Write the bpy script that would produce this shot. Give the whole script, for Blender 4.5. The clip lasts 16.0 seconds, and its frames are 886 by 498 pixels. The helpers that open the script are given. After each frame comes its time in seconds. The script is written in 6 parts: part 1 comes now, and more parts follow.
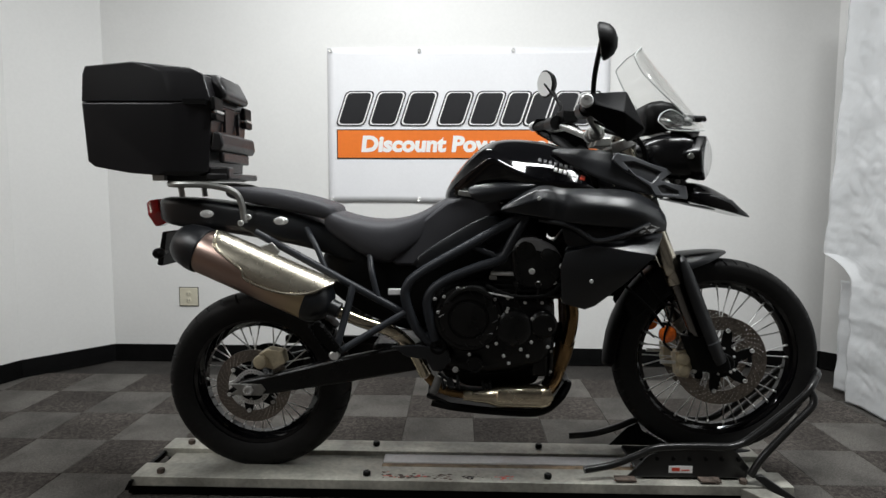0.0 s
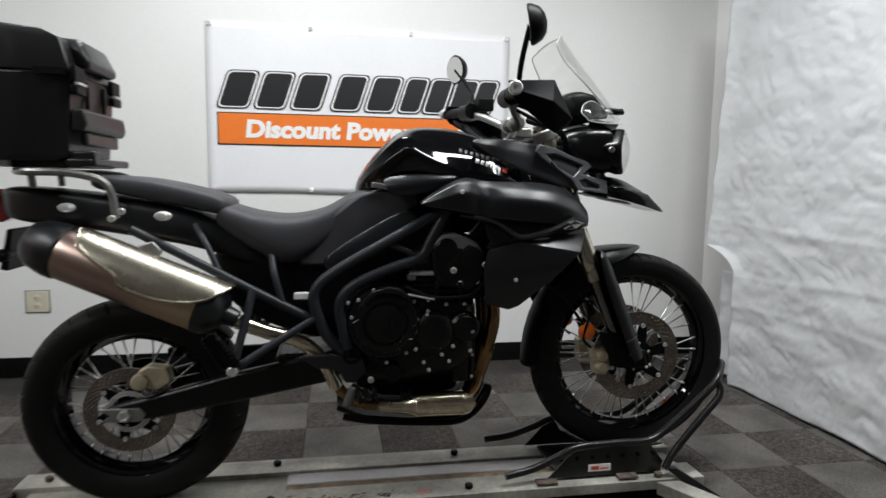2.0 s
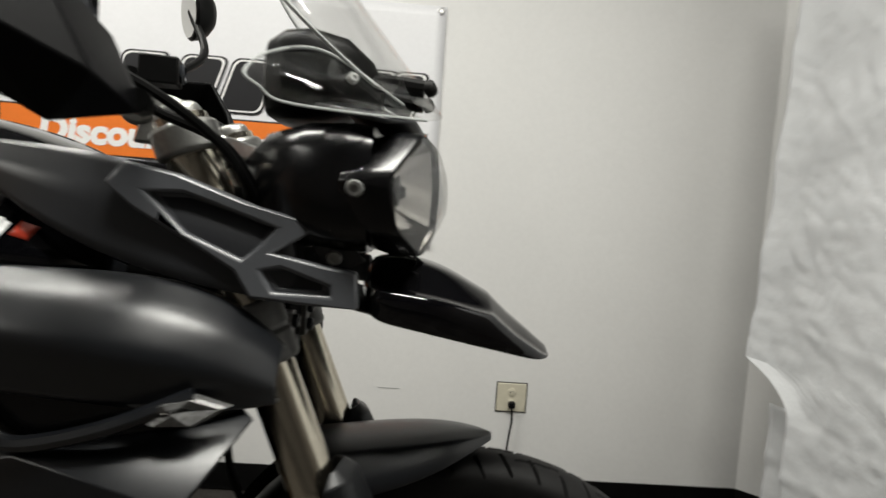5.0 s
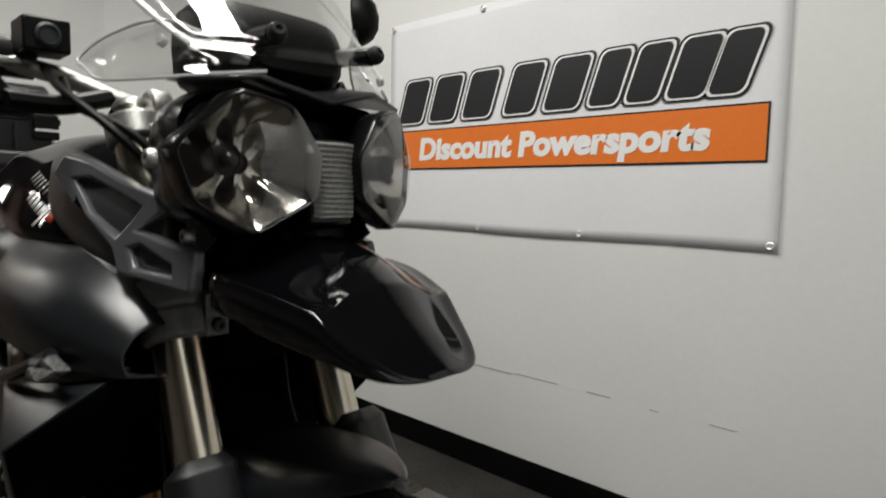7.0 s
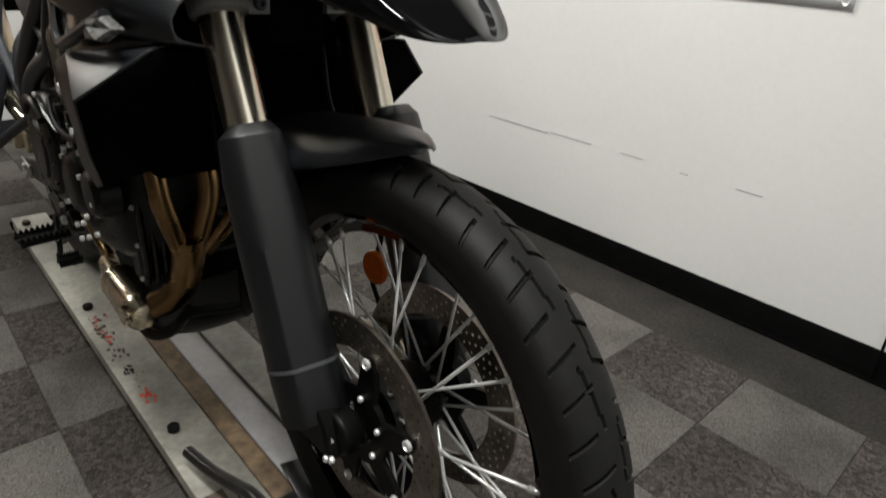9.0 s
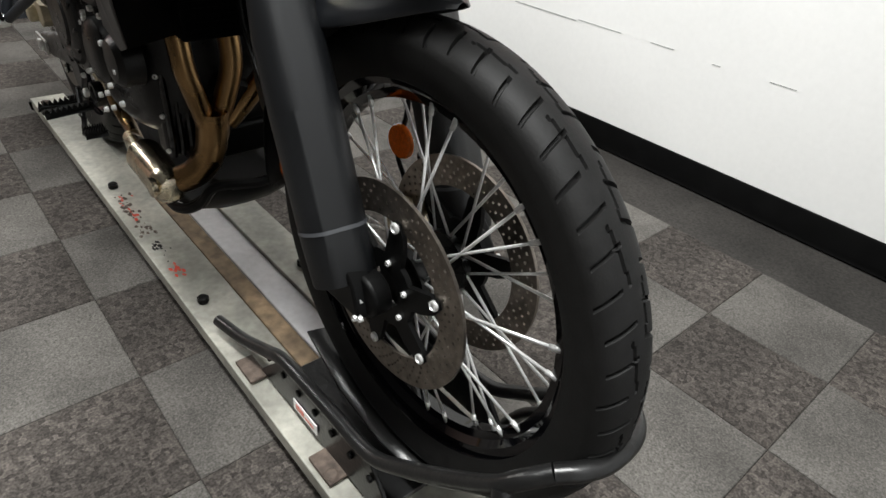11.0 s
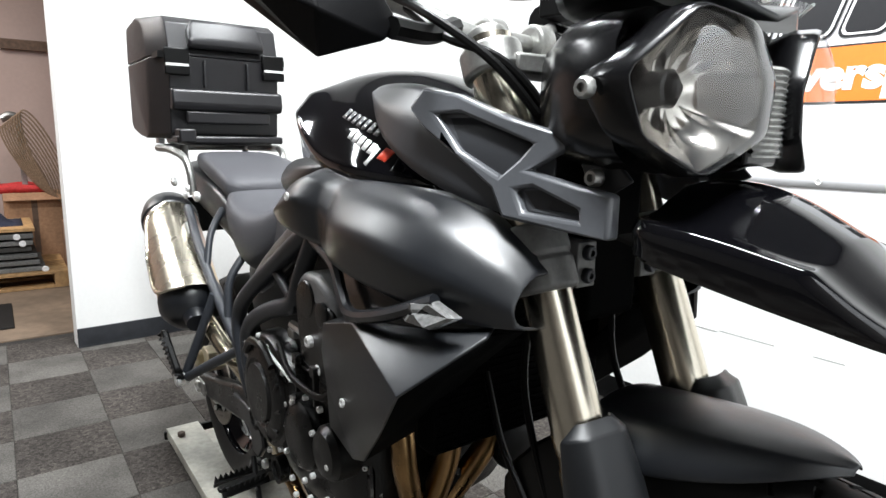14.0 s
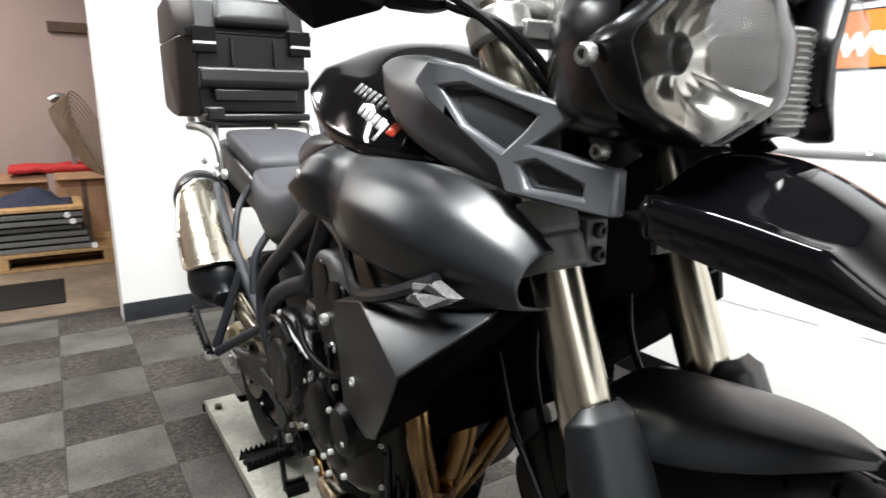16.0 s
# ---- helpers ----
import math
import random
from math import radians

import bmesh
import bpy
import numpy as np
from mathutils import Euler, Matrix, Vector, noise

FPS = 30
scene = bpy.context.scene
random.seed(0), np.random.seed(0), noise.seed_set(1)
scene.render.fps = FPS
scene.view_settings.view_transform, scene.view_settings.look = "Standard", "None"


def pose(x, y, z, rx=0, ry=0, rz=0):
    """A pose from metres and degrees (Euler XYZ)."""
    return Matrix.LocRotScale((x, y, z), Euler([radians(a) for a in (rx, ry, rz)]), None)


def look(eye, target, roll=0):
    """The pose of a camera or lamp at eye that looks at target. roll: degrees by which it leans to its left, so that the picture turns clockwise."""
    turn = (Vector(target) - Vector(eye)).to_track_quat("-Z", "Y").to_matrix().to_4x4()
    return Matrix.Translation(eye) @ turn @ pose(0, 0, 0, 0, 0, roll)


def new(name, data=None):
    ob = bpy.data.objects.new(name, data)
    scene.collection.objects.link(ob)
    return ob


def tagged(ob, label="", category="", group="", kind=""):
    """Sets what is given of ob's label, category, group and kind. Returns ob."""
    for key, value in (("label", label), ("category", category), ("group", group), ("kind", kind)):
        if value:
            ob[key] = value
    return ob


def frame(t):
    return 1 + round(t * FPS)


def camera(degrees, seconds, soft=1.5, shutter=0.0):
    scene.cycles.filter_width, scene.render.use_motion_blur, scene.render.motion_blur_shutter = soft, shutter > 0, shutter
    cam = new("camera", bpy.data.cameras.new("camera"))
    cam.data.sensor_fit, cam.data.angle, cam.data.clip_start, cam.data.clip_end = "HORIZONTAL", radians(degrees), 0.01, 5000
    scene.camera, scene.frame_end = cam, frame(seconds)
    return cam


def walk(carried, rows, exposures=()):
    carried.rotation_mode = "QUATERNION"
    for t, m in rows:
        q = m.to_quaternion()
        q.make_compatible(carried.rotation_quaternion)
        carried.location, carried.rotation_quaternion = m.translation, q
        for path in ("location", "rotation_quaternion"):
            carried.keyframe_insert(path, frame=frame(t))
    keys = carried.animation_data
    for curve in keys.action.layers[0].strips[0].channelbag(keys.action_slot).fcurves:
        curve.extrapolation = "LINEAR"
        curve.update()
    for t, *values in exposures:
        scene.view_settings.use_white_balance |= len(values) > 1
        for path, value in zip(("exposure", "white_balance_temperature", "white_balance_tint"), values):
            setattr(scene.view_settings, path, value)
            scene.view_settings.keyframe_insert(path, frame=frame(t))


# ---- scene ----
cam = camera(71.4, 16.0, shutter=0.5)
PATH = [
    (0, (0.686, -2.126, 1.054), (0.63, -0.136, 0.868), 0.2),
    (0.5, (0.687, -2.123, 1.056), (0.63, -0.132, 0.871), 0.2),
    (1, (0.664, -2.119, 1.058), (0.615, -0.129, 0.859), 0.1),
    (1.5, (0.575, -2.089, 1.061), (0.68, -0.102, 0.856), -0.0),
    (2, (0.571, -1.943, 1.061), (0.913, 0.016, 0.845), 0.8),
    (2.5, (0.59, -1.701, 1.122), (1.056, 0.237, 0.956), -1.4),
    (3, (0.631, -1.443, 1.111), (1.481, 0.365, 1.011), 0.4),
    (3.5, (0.68, -1.196, 1.132), (1.678, 0.529, 0.966), -0.0),
    (4, (0.981, -1.048, 1.141), (1.527, 0.868, 0.969), -1.4),
    (4.5, (1.222, -0.931, 1.19), (1.683, 1.013, 1.091), -0.1),
    (4.7, (1.33, -0.869, 1.162), (1.661, 1.1, 1.036), 1.8),
    (6.8, (2.044, -0.379, 1.15), (0.78, 1.162, 0.989), 1.7),
    (7, (2.057, -0.362, 1.138), (0.697, 1.093, 0.962), 1.0),
    (7.5, (2.075, -0.359, 1.115), (0.673, 1.034, 0.804), 2.0),
    (8, (2.084, -0.371, 1.083), (0.69, 0.966, 0.564), 3.7),
    (8.5, (2.1, -0.382, 1.055), (0.751, 0.919, 0.358), 4.6),
    (9, (2.112, -0.395, 1.042), (0.814, 0.863, 0.186), 4.3),
    (9.2, (2.114, -0.394, 1.038), (0.837, 0.843, 0.122), 4.5),
    (11.3, (2.123, -0.436, 1.002), (0.926, 0.7, -0.127), 5.5),
    (11.5, (2.106, -0.442, 1.006), (0.851, 0.726, -0.023), 4.9),
    (12, (2.02, -0.444, 1.066), (0.622, 0.726, 0.244), 2.3),
    (12.5, (1.926, -0.485, 1.097), (0.436, 0.704, 0.493), 1.5),
    (13, (1.826, -0.52, 1.116), (0.302, 0.701, 0.682), 0.8),
    (13.5, (1.793, -0.538, 1.12), (0.251, 0.667, 0.709), 2.1),
    (14, (1.799, -0.534, 1.125), (0.208, 0.623, 0.765), 1.1),
    (14.5, (1.819, -0.532, 1.108), (0.218, 0.6, 0.716), 0.6),
    (15, (1.825, -0.528, 1.11), (0.223, 0.602, 0.714), 0.4),
    (15.5, (1.828, -0.513, 1.112), (0.231, 0.623, 0.711), 0.4),
    (16, (1.805, -0.488, 1.124), (0.152, 0.55, 0.685), 0.2),
]
EXPOSURE = [(0, 0.15, 6500, 10), (2.0, 0.15, 6450, 10), (3.0, 0.2, 6250, 10), (3.5, 0.0, 6350, 10), (4.5, 0.05, 7000, 9), (7.0, -0.3, 6900, 10), (8.0, -0.2, 6800, 10), (8.5, 0.22, 6800, 10),
            (9.0, 0.32, 6900, 10), (11.4, 1.15, 6500, 10), (12.5, 1.45, 6250, 10), (16.0, 1.45, 6500, 10)]
walk(cam, [(t, look(eye, target, roll)) for t, eye, target, roll in PATH], EXPOSURE)


# ---- light ----
world = bpy.data.worlds.new("world")
scene.world = world
world.use_nodes = True
world.node_tree.nodes["Background"].inputs[0].default_value = (0.9, 0.95, 1.0, 1)
world.node_tree.nodes["Background"].inputs[1].default_value = 0.02


def area_lamp(name, loc, sx, sy, watts, target=None, color=(0.975, 1.0, 1.0)):
    d = bpy.data.lights.new(name, "AREA")
    d.shape, d.size, d.size_y, d.energy, d.color = "RECTANGLE", sx, sy, watts, color
    ob = new(name, d)
    ob.matrix_world = look(loc, target or (loc[0], loc[1] + 0.0001, 0))
    return ob


LAMPS = [
    ((0.2, 0.35, 2.93), 1.2, 0.3, 40),
    ((1.75, -0.5, 2.93), 1.2, 0.3, 61),
    # Added fill with no known fixture, for grazing sheen on the fairing.
    ((-1.5, -1.6, 2.93), 0.3, 1.2, 32),
]
for loc, sx, sy, watts in LAMPS:
    area_lamp("unseen_overhead_lamp", loc, sx, sy, watts)
area_lamp("side_room_lamp", (-3.6, -1.6, 2.9), 1.2, 0.4, 24, color=(1.0, 0.92, 0.86))

C = 0.02  # the machine's middle line


# ---- materials ----
def mat(name, color, rough=0.5, metal=0.0, grain=0.15, scale=40.0, bump=0.0, bscale=None, coat=0.0, stain=0.0, sscale=3.0,
        alpha=None, spec=0.5, glass=0.0, object_random=0.0, rvar=0.0):
    m = bpy.data.materials.new(name)
    m.use_nodes = True
    n, l = m.node_tree.nodes, m.node_tree.links
    b = n["Principled BSDF"]
    b.inputs["Roughness"].default_value, b.inputs["Metallic"].default_value = rough, metal
    b.inputs["Coat Weight"].default_value, b.inputs["Coat Roughness"].default_value = coat, 0.04
    b.inputs["Specular IOR Level"].default_value = spec
    b.inputs["Transmission Weight"].default_value = glass
    co = n.new("ShaderNodeTexCoord")
    fine = n.new("ShaderNodeTexNoise")
    fine.inputs["Scale"].default_value, fine.inputs["Detail"].default_value = scale, 6
    l.new(co.outputs["Object"], fine.inputs["Vector"])
    wide = n.new("ShaderNodeTexNoise")
    wide.inputs["Scale"].default_value, wide.inputs["Detail"].default_value = sscale, 4
    l.new(co.outputs["Object"], wide.inputs["Vector"])
    r1 = n.new("ShaderNodeMapRange")
    r1.inputs[1].default_value, r1.inputs[2].default_value = 0.3, 0.7
    r1.inputs[3].default_value, r1.inputs[4].default_value = 1 - grain, 1 + grain
    l.new(fine.outputs[0], r1.inputs[0])
    r2 = n.new("ShaderNodeMapRange")
    r2.inputs[1].default_value, r2.inputs[2].default_value = 0.35, 0.65
    r2.inputs[3].default_value, r2.inputs[4].default_value = 1 - stain, 1.0
    l.new(wide.outputs[0], r2.inputs[0])
    mul = n.new("ShaderNodeMath")
    mul.operation = "MULTIPLY"
    l.new(r1.outputs[0], mul.inputs[0])
    l.new(r2.outputs[0], mul.inputs[1])
    last = mul
    if object_random:
        info = n.new("ShaderNodeObjectInfo")
        r3 = n.new("ShaderNodeMapRange")
        r3.inputs[3].default_value, r3.inputs[4].default_value = 1 - object_random, 1 + object_random
        l.new(info.outputs["Random"], r3.inputs[0])
        last = n.new("ShaderNodeMath")
        last.operation = "MULTIPLY"
        l.new(mul.outputs[0], last.inputs[0])
        l.new(r3.outputs[0], last.inputs[1])
    sc = n.new("ShaderNodeVectorMath")
    sc.operation = "SCALE"
    sc.inputs[0].default_value = color
    l.new(last.outputs[0], sc.inputs["Scale"])
    l.new(sc.outputs[0], b.inputs["Base Color"])
    if rvar:
        r4 = n.new("ShaderNodeMapRange")
        r4.inputs[1].default_value, r4.inputs[2].default_value = 0.3, 0.7
        r4.inputs[3].default_value, r4.inputs[4].default_value = max(0.02, rough - rvar), rough + rvar
        l.new(wide.outputs[0], r4.inputs[0])
        l.new(r4.outputs[0], b.inputs["Roughness"])
    if bump:
        bn = n.new("ShaderNodeTexNoise")
        bn.inputs["Scale"].default_value, bn.inputs["Detail"].default_value = bscale or scale * 4, 4
        l.new(co.outputs["Object"], bn.inputs["Vector"])
        bp = n.new("ShaderNodeBump")
        bp.inputs["Strength"].default_value, bp.inputs["Distance"].default_value = bump, 0.002
        l.new(bn.outputs[0], bp.inputs["Height"])
        l.new(bp.outputs[0], b.inputs["Normal"])
    return m


WALL = mat("wall_paint", (0.80, 0.795, 0.78), 0.55, grain=0.015, scale=60, bump=0.12, bscale=220, stain=0.035, sscale=1.6)
BACK = mat("far_wall_paint", (0.52, 0.40, 0.36), 0.7, grain=0.03, scale=30, bump=0.1, bscale=200, stain=0.08, sscale=2)
# Ceiling out of view, kept dark to lower the fill light.
CEIL = mat("unseen_dark_ceiling", (0.15, 0.15, 0.15), 0.8, grain=0.03, stain=0.05)
# Walls out of view, darkened so that they throw back less light.
UNSEEN_DARK = mat("unseen_dark_wall", (0.14, 0.13, 0.12), 0.7, grain=0.05, stain=0.15)
BASE = mat("baseboard_vinyl", (0.002, 0.002, 0.002), 0.6, grain=0.3, scale=20, stain=0.3, sscale=5, spec=0.06)
# Baseboard of the west wall, a little greyer than the others.
BASE_GREY = mat("west_baseboard_vinyl", (0.014, 0.015, 0.018), 0.5, grain=0.2, scale=20, stain=0.2, sscale=5, spec=0.18)
TILE_DARK = mat("dark_carpet_tile", (0.068, 0.060, 0.054), 0.95, grain=0.5, scale=190, bump=0.45, bscale=420, stain=0.40, sscale=3.5, spec=0.15, object_random=0.12)
TILE_LIGHT = mat("light_carpet_tile", (0.116, 0.109, 0.100), 0.95, grain=0.4, scale=220, bump=0.45, bscale=420, stain=0.42, sscale=3.5, spec=0.15, object_random=0.10)


def woven(m, scale, low, high):
    """Blocky woven flecks over a carpet's colour."""
    n, l = m.node_tree.nodes, m.node_tree.links
    b = n["Principled BSDF"]
    old = b.inputs["Base Color"].links[0].from_socket
    co, cell, rng, sc = n.new("ShaderNodeTexCoord"), n.new("ShaderNodeTexVoronoi"), n.new("ShaderNodeMapRange"), n.new("ShaderNodeVectorMath")
    cell.distance = "CHEBYCHEV"
    cell.inputs["Scale"].default_value, cell.inputs["Randomness"].default_value = scale, 0.75
    rng.inputs[3].default_value, rng.inputs[4].default_value = low, high
    sc.operation = "SCALE"
    sep = n.new("ShaderNodeSeparateColor")
    l.new(co.outputs["Object"], cell.inputs["Vector"])
    l.new(cell.outputs["Color"], sep.inputs[0])
    l.new(sep.outputs[0], rng.inputs[0])
    l.new(old, sc.inputs[0])
    l.new(rng.outputs[0], sc.inputs["Scale"])
    l.new(sc.outputs[0], b.inputs["Base Color"])


woven(TILE_DARK, 95, 0.58, 1.42)
woven(TILE_LIGHT, 150, 0.84, 1.16)
FLOOR = mat("floor_screed", (0.040, 0.037, 0.034), 0.9, grain=0.35, scale=120, bump=0.4, stain=0.35, sscale=4, spec=0.2)
FLOOR_BACK = mat("brown_concrete_floor", (0.20, 0.145, 0.10), 0.6, grain=0.2, scale=14, bump=0.2, stain=0.35, sscale=2.5)
SHEET = mat("white_woven_sheet", (0.60, 0.61, 0.62), 0.62, grain=0.04, scale=300, bump=0.35, bscale=90, stain=0.06, sscale=4)
BANNER = mat("white_banner_vinyl", (0.84, 0.84, 0.86), 0.42, grain=0.015, scale=80, stain=0.03, sscale=3, bump=0.15, bscale=9)
INK = mat("black_banner_ink", (0.012, 0.012, 0.014), 0.4, grain=0.1)
ORANGE = mat("orange_banner_ink", (0.86, 0.20, 0.025), 0.45, grain=0.03, scale=60, stain=0.04)
WHITE_INK = mat("white_banner_ink", (0.88, 0.87, 0.86), 0.45, grain=0.01)
MATTE = mat("matte_black_plastic", (0.0066, 0.0076, 0.0096), 0.34, grain=0.12, scale=160, bump=0.10, bscale=900, stain=0.15, sscale=8, rvar=0.06, spec=0.64)
FORK_PLASTIC = mat("dark_slate_plastic", (0.0046, 0.0052, 0.0062), 0.43, grain=0.12, scale=160, bump=0.10, bscale=900, stain=0.15, sscale=8, rvar=0.06, spec=0.5)
GUARD = mat("dull_black_plastic", (0.003, 0.003, 0.0035), 0.5, grain=0.15, scale=160, bump=0.12, bscale=900, stain=0.15, sscale=8, spec=0.09)
SATIN = mat("satin_graphite_plastic", (0.020, 0.021, 0.024), 0.36, grain=0.05, scale=160, bump=0.05, bscale=900, stain=0.08, sscale=8, spec=0.6)
GREY_PANEL = mat("grey_satin_plastic", (0.066, 0.069, 0.076), 0.33, grain=0.05, scale=200, bump=0.04, bscale=900, stain=0.05, sscale=8, spec=0.75)
GLOSS = mat("black_gloss_paint", (0.002, 0.002, 0.0026), 0.055, grain=0.05, scale=300, spec=0.55)
BLACK = mat("black_plastic", (0.0025, 0.0025, 0.0025), 0.45, grain=0.2, scale=90, spec=0.14)
# Shade of the cavity behind the forks, put into a near-black colour.
CAVITY_SHADE = mat("cavity_shade_black", (0.0012, 0.0012, 0.0012), 0.8, grain=0.2, scale=90, spec=0.03)
ENGINE = mat("black_engine_paint", (0.0035, 0.0035, 0.0035), 0.33, grain=0.3, scale=60, bump=0.25, bscale=300, stain=0.3, sscale=14, rvar=0.1, spec=0.36)
FRAME = mat("dark_grey_powder_coat", (0.021, 0.0235, 0.0285), 0.42, grain=0.1, scale=200, bump=0.15, bscale=800, stain=0.1, spec=0.35)
COWL = mat("shiny_black_plastic", (0.004, 0.004, 0.0045), 0.22, grain=0.1, scale=160, spec=0.4)
SEAT = mat("black_seat_vinyl", (0.052, 0.052, 0.058), 0.50, grain=0.15, scale=500, bump=0.35, bscale=700, stain=0.1, sscale=9, spec=0.25)
CASE = mat("black_grained_case_plastic", (0.0050, 0.0046, 0.0058), 0.36, grain=0.2, scale=500, bump=0.2, bscale=900, stain=0.15, sscale=5, spec=0.5)
RUBBER = mat("black_rubber", (0.0072, 0.007, 0.0068), 0.60, grain=0.25, scale=60, bump=0.15, bscale=300, stain=0.3, sscale=10, spec=0.25)
STEEL = mat("brushed_steel", (0.66, 0.61, 0.50), 0.27, metal=1.0, grain=0.06, scale=90, stain=0.05, sscale=7, rvar=0.02)
BOWL = mat("mirror_bright_reflector", (0.46, 0.44, 0.41), 0.12, metal=1.0, grain=0.0, bump=0.0)
CHROME = mat("chrome", (0.62, 0.60, 0.58), 0.03, metal=1.0, grain=0.02)
BOLT = mat("bright_zinc", (0.74, 0.74, 0.73), 0.3, metal=0.5, grain=0.1, scale=200)
DARK_CAST = mat("grey_cast_aluminium", (0.14, 0.14, 0.135), 0.5, metal=0.4, grain=0.12, scale=150, bump=0.2, bscale=500)
CASTING = mat("cast_aluminium", (0.36, 0.36, 0.345), 0.40, metal=0.9, grain=0.12, scale=150, bump=0.2, bscale=500)
FORK = mat("champagne_anodised_tube", (0.64, 0.59, 0.49), 0.22, metal=1.0, grain=0.05, scale=90, stain=0.08)
STANCHION = mat("dark_hard_chrome", (0.20, 0.19, 0.18), 0.2, metal=1.0, grain=0.05)
BRONZE = mat("heat_tinted_header_steel", (0.34, 0.21, 0.095), 0.28, metal=1.0, grain=0.2, scale=25, stain=0.4, sscale=9, rvar=0.08)
COLLECTOR = mat("straw_tinted_steel", (0.86, 0.76, 0.58), 0.23, metal=1.0, grain=0.15, scale=40, stain=0.3, sscale=12, rvar=0.08)
MUFFLER = mat("brushed_muffler_steel", (0.66, 0.60, 0.52), 0.33, metal=1.0, grain=0.05, scale=120)
def tinted(m):
    """Heat colours along the muffler: straw at both ends, rose between."""
    n, l = m.node_tree.nodes, m.node_tree.links
    co, sep, ramp, nz, add = n.new("ShaderNodeTexCoord"), n.new("ShaderNodeSeparateXYZ"), n.new("ShaderNodeValToRGB"), n.new("ShaderNodeTexNoise"), n.new("ShaderNodeMath")
    rng = n.new("ShaderNodeMapRange")
    rng.inputs[1].default_value, rng.inputs[2].default_value = -0.17, 0.25
    nz.inputs["Scale"].default_value = 9
    add.operation = "MULTIPLY_ADD"
    add.inputs[1].default_value = 0.12
    l.new(co.outputs["Object"], sep.inputs[0])
    l.new(co.outputs["Object"], nz.inputs["Vector"])
    l.new(nz.outputs[0], add.inputs[0])
    l.new(sep.outputs[0], add.inputs[2])
    l.new(add.outputs[0], rng.inputs[0])
    l.new(rng.outputs[0], ramp.inputs[0])
    e = ramp.color_ramp.elements
    e[0].position, e[0].color = 0.05, (0.62, 0.52, 0.34, 1)
    e[1].position, e[1].color = 1.0, (0.60, 0.48, 0.30, 1)
    for p, c in ((0.28, (0.52, 0.38, 0.33, 1)), (0.62, (0.50, 0.36, 0.30, 1)), (0.86, (0.62, 0.46, 0.32, 1))):
        x = e.new(p)
        x.color = c
    l.new(ramp.outputs[0], n["Principled BSDF"].inputs["Base Color"])


tinted(MUFFLER)
DISC = mat("brake_disc_steel", (0.29, 0.255, 0.22), 0.36, metal=1.0, grain=0.25, scale=90, stain=0.3, sscale=20)
CALIPER = mat("tan_caliper_paint", (0.62, 0.54, 0.38), 0.4, metal=0.4, grain=0.15, scale=60, stain=0.2, sscale=20)
REFLEX = mat("orange_reflector", (0.90, 0.17, 0.01), 0.2, grain=0.2, scale=300, coat=0.8)
RED = mat("red_lens", (0.50, 0.02, 0.02), 0.15, grain=0.2, scale=200, coat=0.8)
def clear_mat(name, tint, ior, low=0.02, high=0.5):
    m = bpy.data.materials.new(name)
    m.use_nodes = True
    n, l = m.node_tree.nodes, m.node_tree.links
    n.remove(n["Principled BSDF"])
    see, shine, mix, fr = n.new("ShaderNodeBsdfTransparent"), n.new("ShaderNodeBsdfGlossy"), n.new("ShaderNodeMixShader"), n.new("ShaderNodeLayerWeight")
    see.inputs[0].default_value = (*tint, 1)
    shine.inputs["Roughness"].default_value = 0.03
    fr.inputs[0].default_value = ior
    amount = n.new("ShaderNodeMapRange")
    amount.inputs[3].default_value, amount.inputs[4].default_value = low, high
    l.new(fr.outputs["Facing"], amount.inputs[0])
    l.new(amount.outputs[0], mix.inputs[0])
    l.new(see.outputs[0], mix.inputs[1])
    l.new(shine.outputs[0], mix.inputs[2])
    l.new(mix.outputs[0], n["Material Output"].inputs[0])
    return m


CLEAR = clear_mat("clear_polycarbonate", (0.99, 0.99, 0.985), 0.12)
LAMP_GLASS = clear_mat("headlight_polycarbonate", (0.96, 0.96, 0.955), 0.25, 0.09, 0.55)
# Bright lines along the clear screen's edges, put into a pale colour.
EDGE = mat("pale_edge_glint", (0.45, 0.47, 0.46), 0.25, grain=0.05, spec=0.6)
COVER = mat("grey_satin_cover", (0.20, 0.20, 0.205), 0.42, grain=0.1, scale=150, bump=0.15, bscale=500, stain=0.15, sscale=12, spec=0.6)
RIBBED = mat("ribbed_lamp_lens", (0.20, 0.20, 0.19), 0.12, grain=0.2, scale=170, spec=0.7)
LENS = mat("indicator_lens", (0.11, 0.11, 0.108), 0.15, grain=0.35, scale=170, coat=0.8, bump=0.5, bscale=260)
LIFT = mat("worn_galvanised_lift", (0.50, 0.49, 0.43), 0.5, metal=0.2, grain=0.15, scale=60, bump=0.2, bscale=200, stain=0.5, sscale=6, rvar=0.1)
RUST = mat("rusty_iron", (0.10, 0.075, 0.06), 0.8, grain=0.5, scale=60, bump=0.4)
PLATE = mat("pale_sheet_steel", (0.62, 0.61, 0.62), 0.5, grain=0.08, scale=60, bump=0.1, stain=0.2, sscale=7)
WOOD = mat("dirty_plywood", (0.27, 0.19, 0.115), 0.7, grain=0.4, scale=35, bump=0.3, stain=0.5, sscale=8)
PALLET = mat("pallet_pine", (0.50, 0.30, 0.13), 0.65, grain=0.25, scale=25, bump=0.3, stain=0.3, sscale=5, object_random=0.15)
CARD = mat("brown_cardboard", (0.36, 0.20, 0.11), 0.8, grain=0.15, scale=40, stain=0.25, sscale=5, object_random=0.2)
GREY_SLAT = mat("grey_foam_board", (0.14, 0.14, 0.135), 0.8, grain=0.25, scale=80, stain=0.3, object_random=0.2)
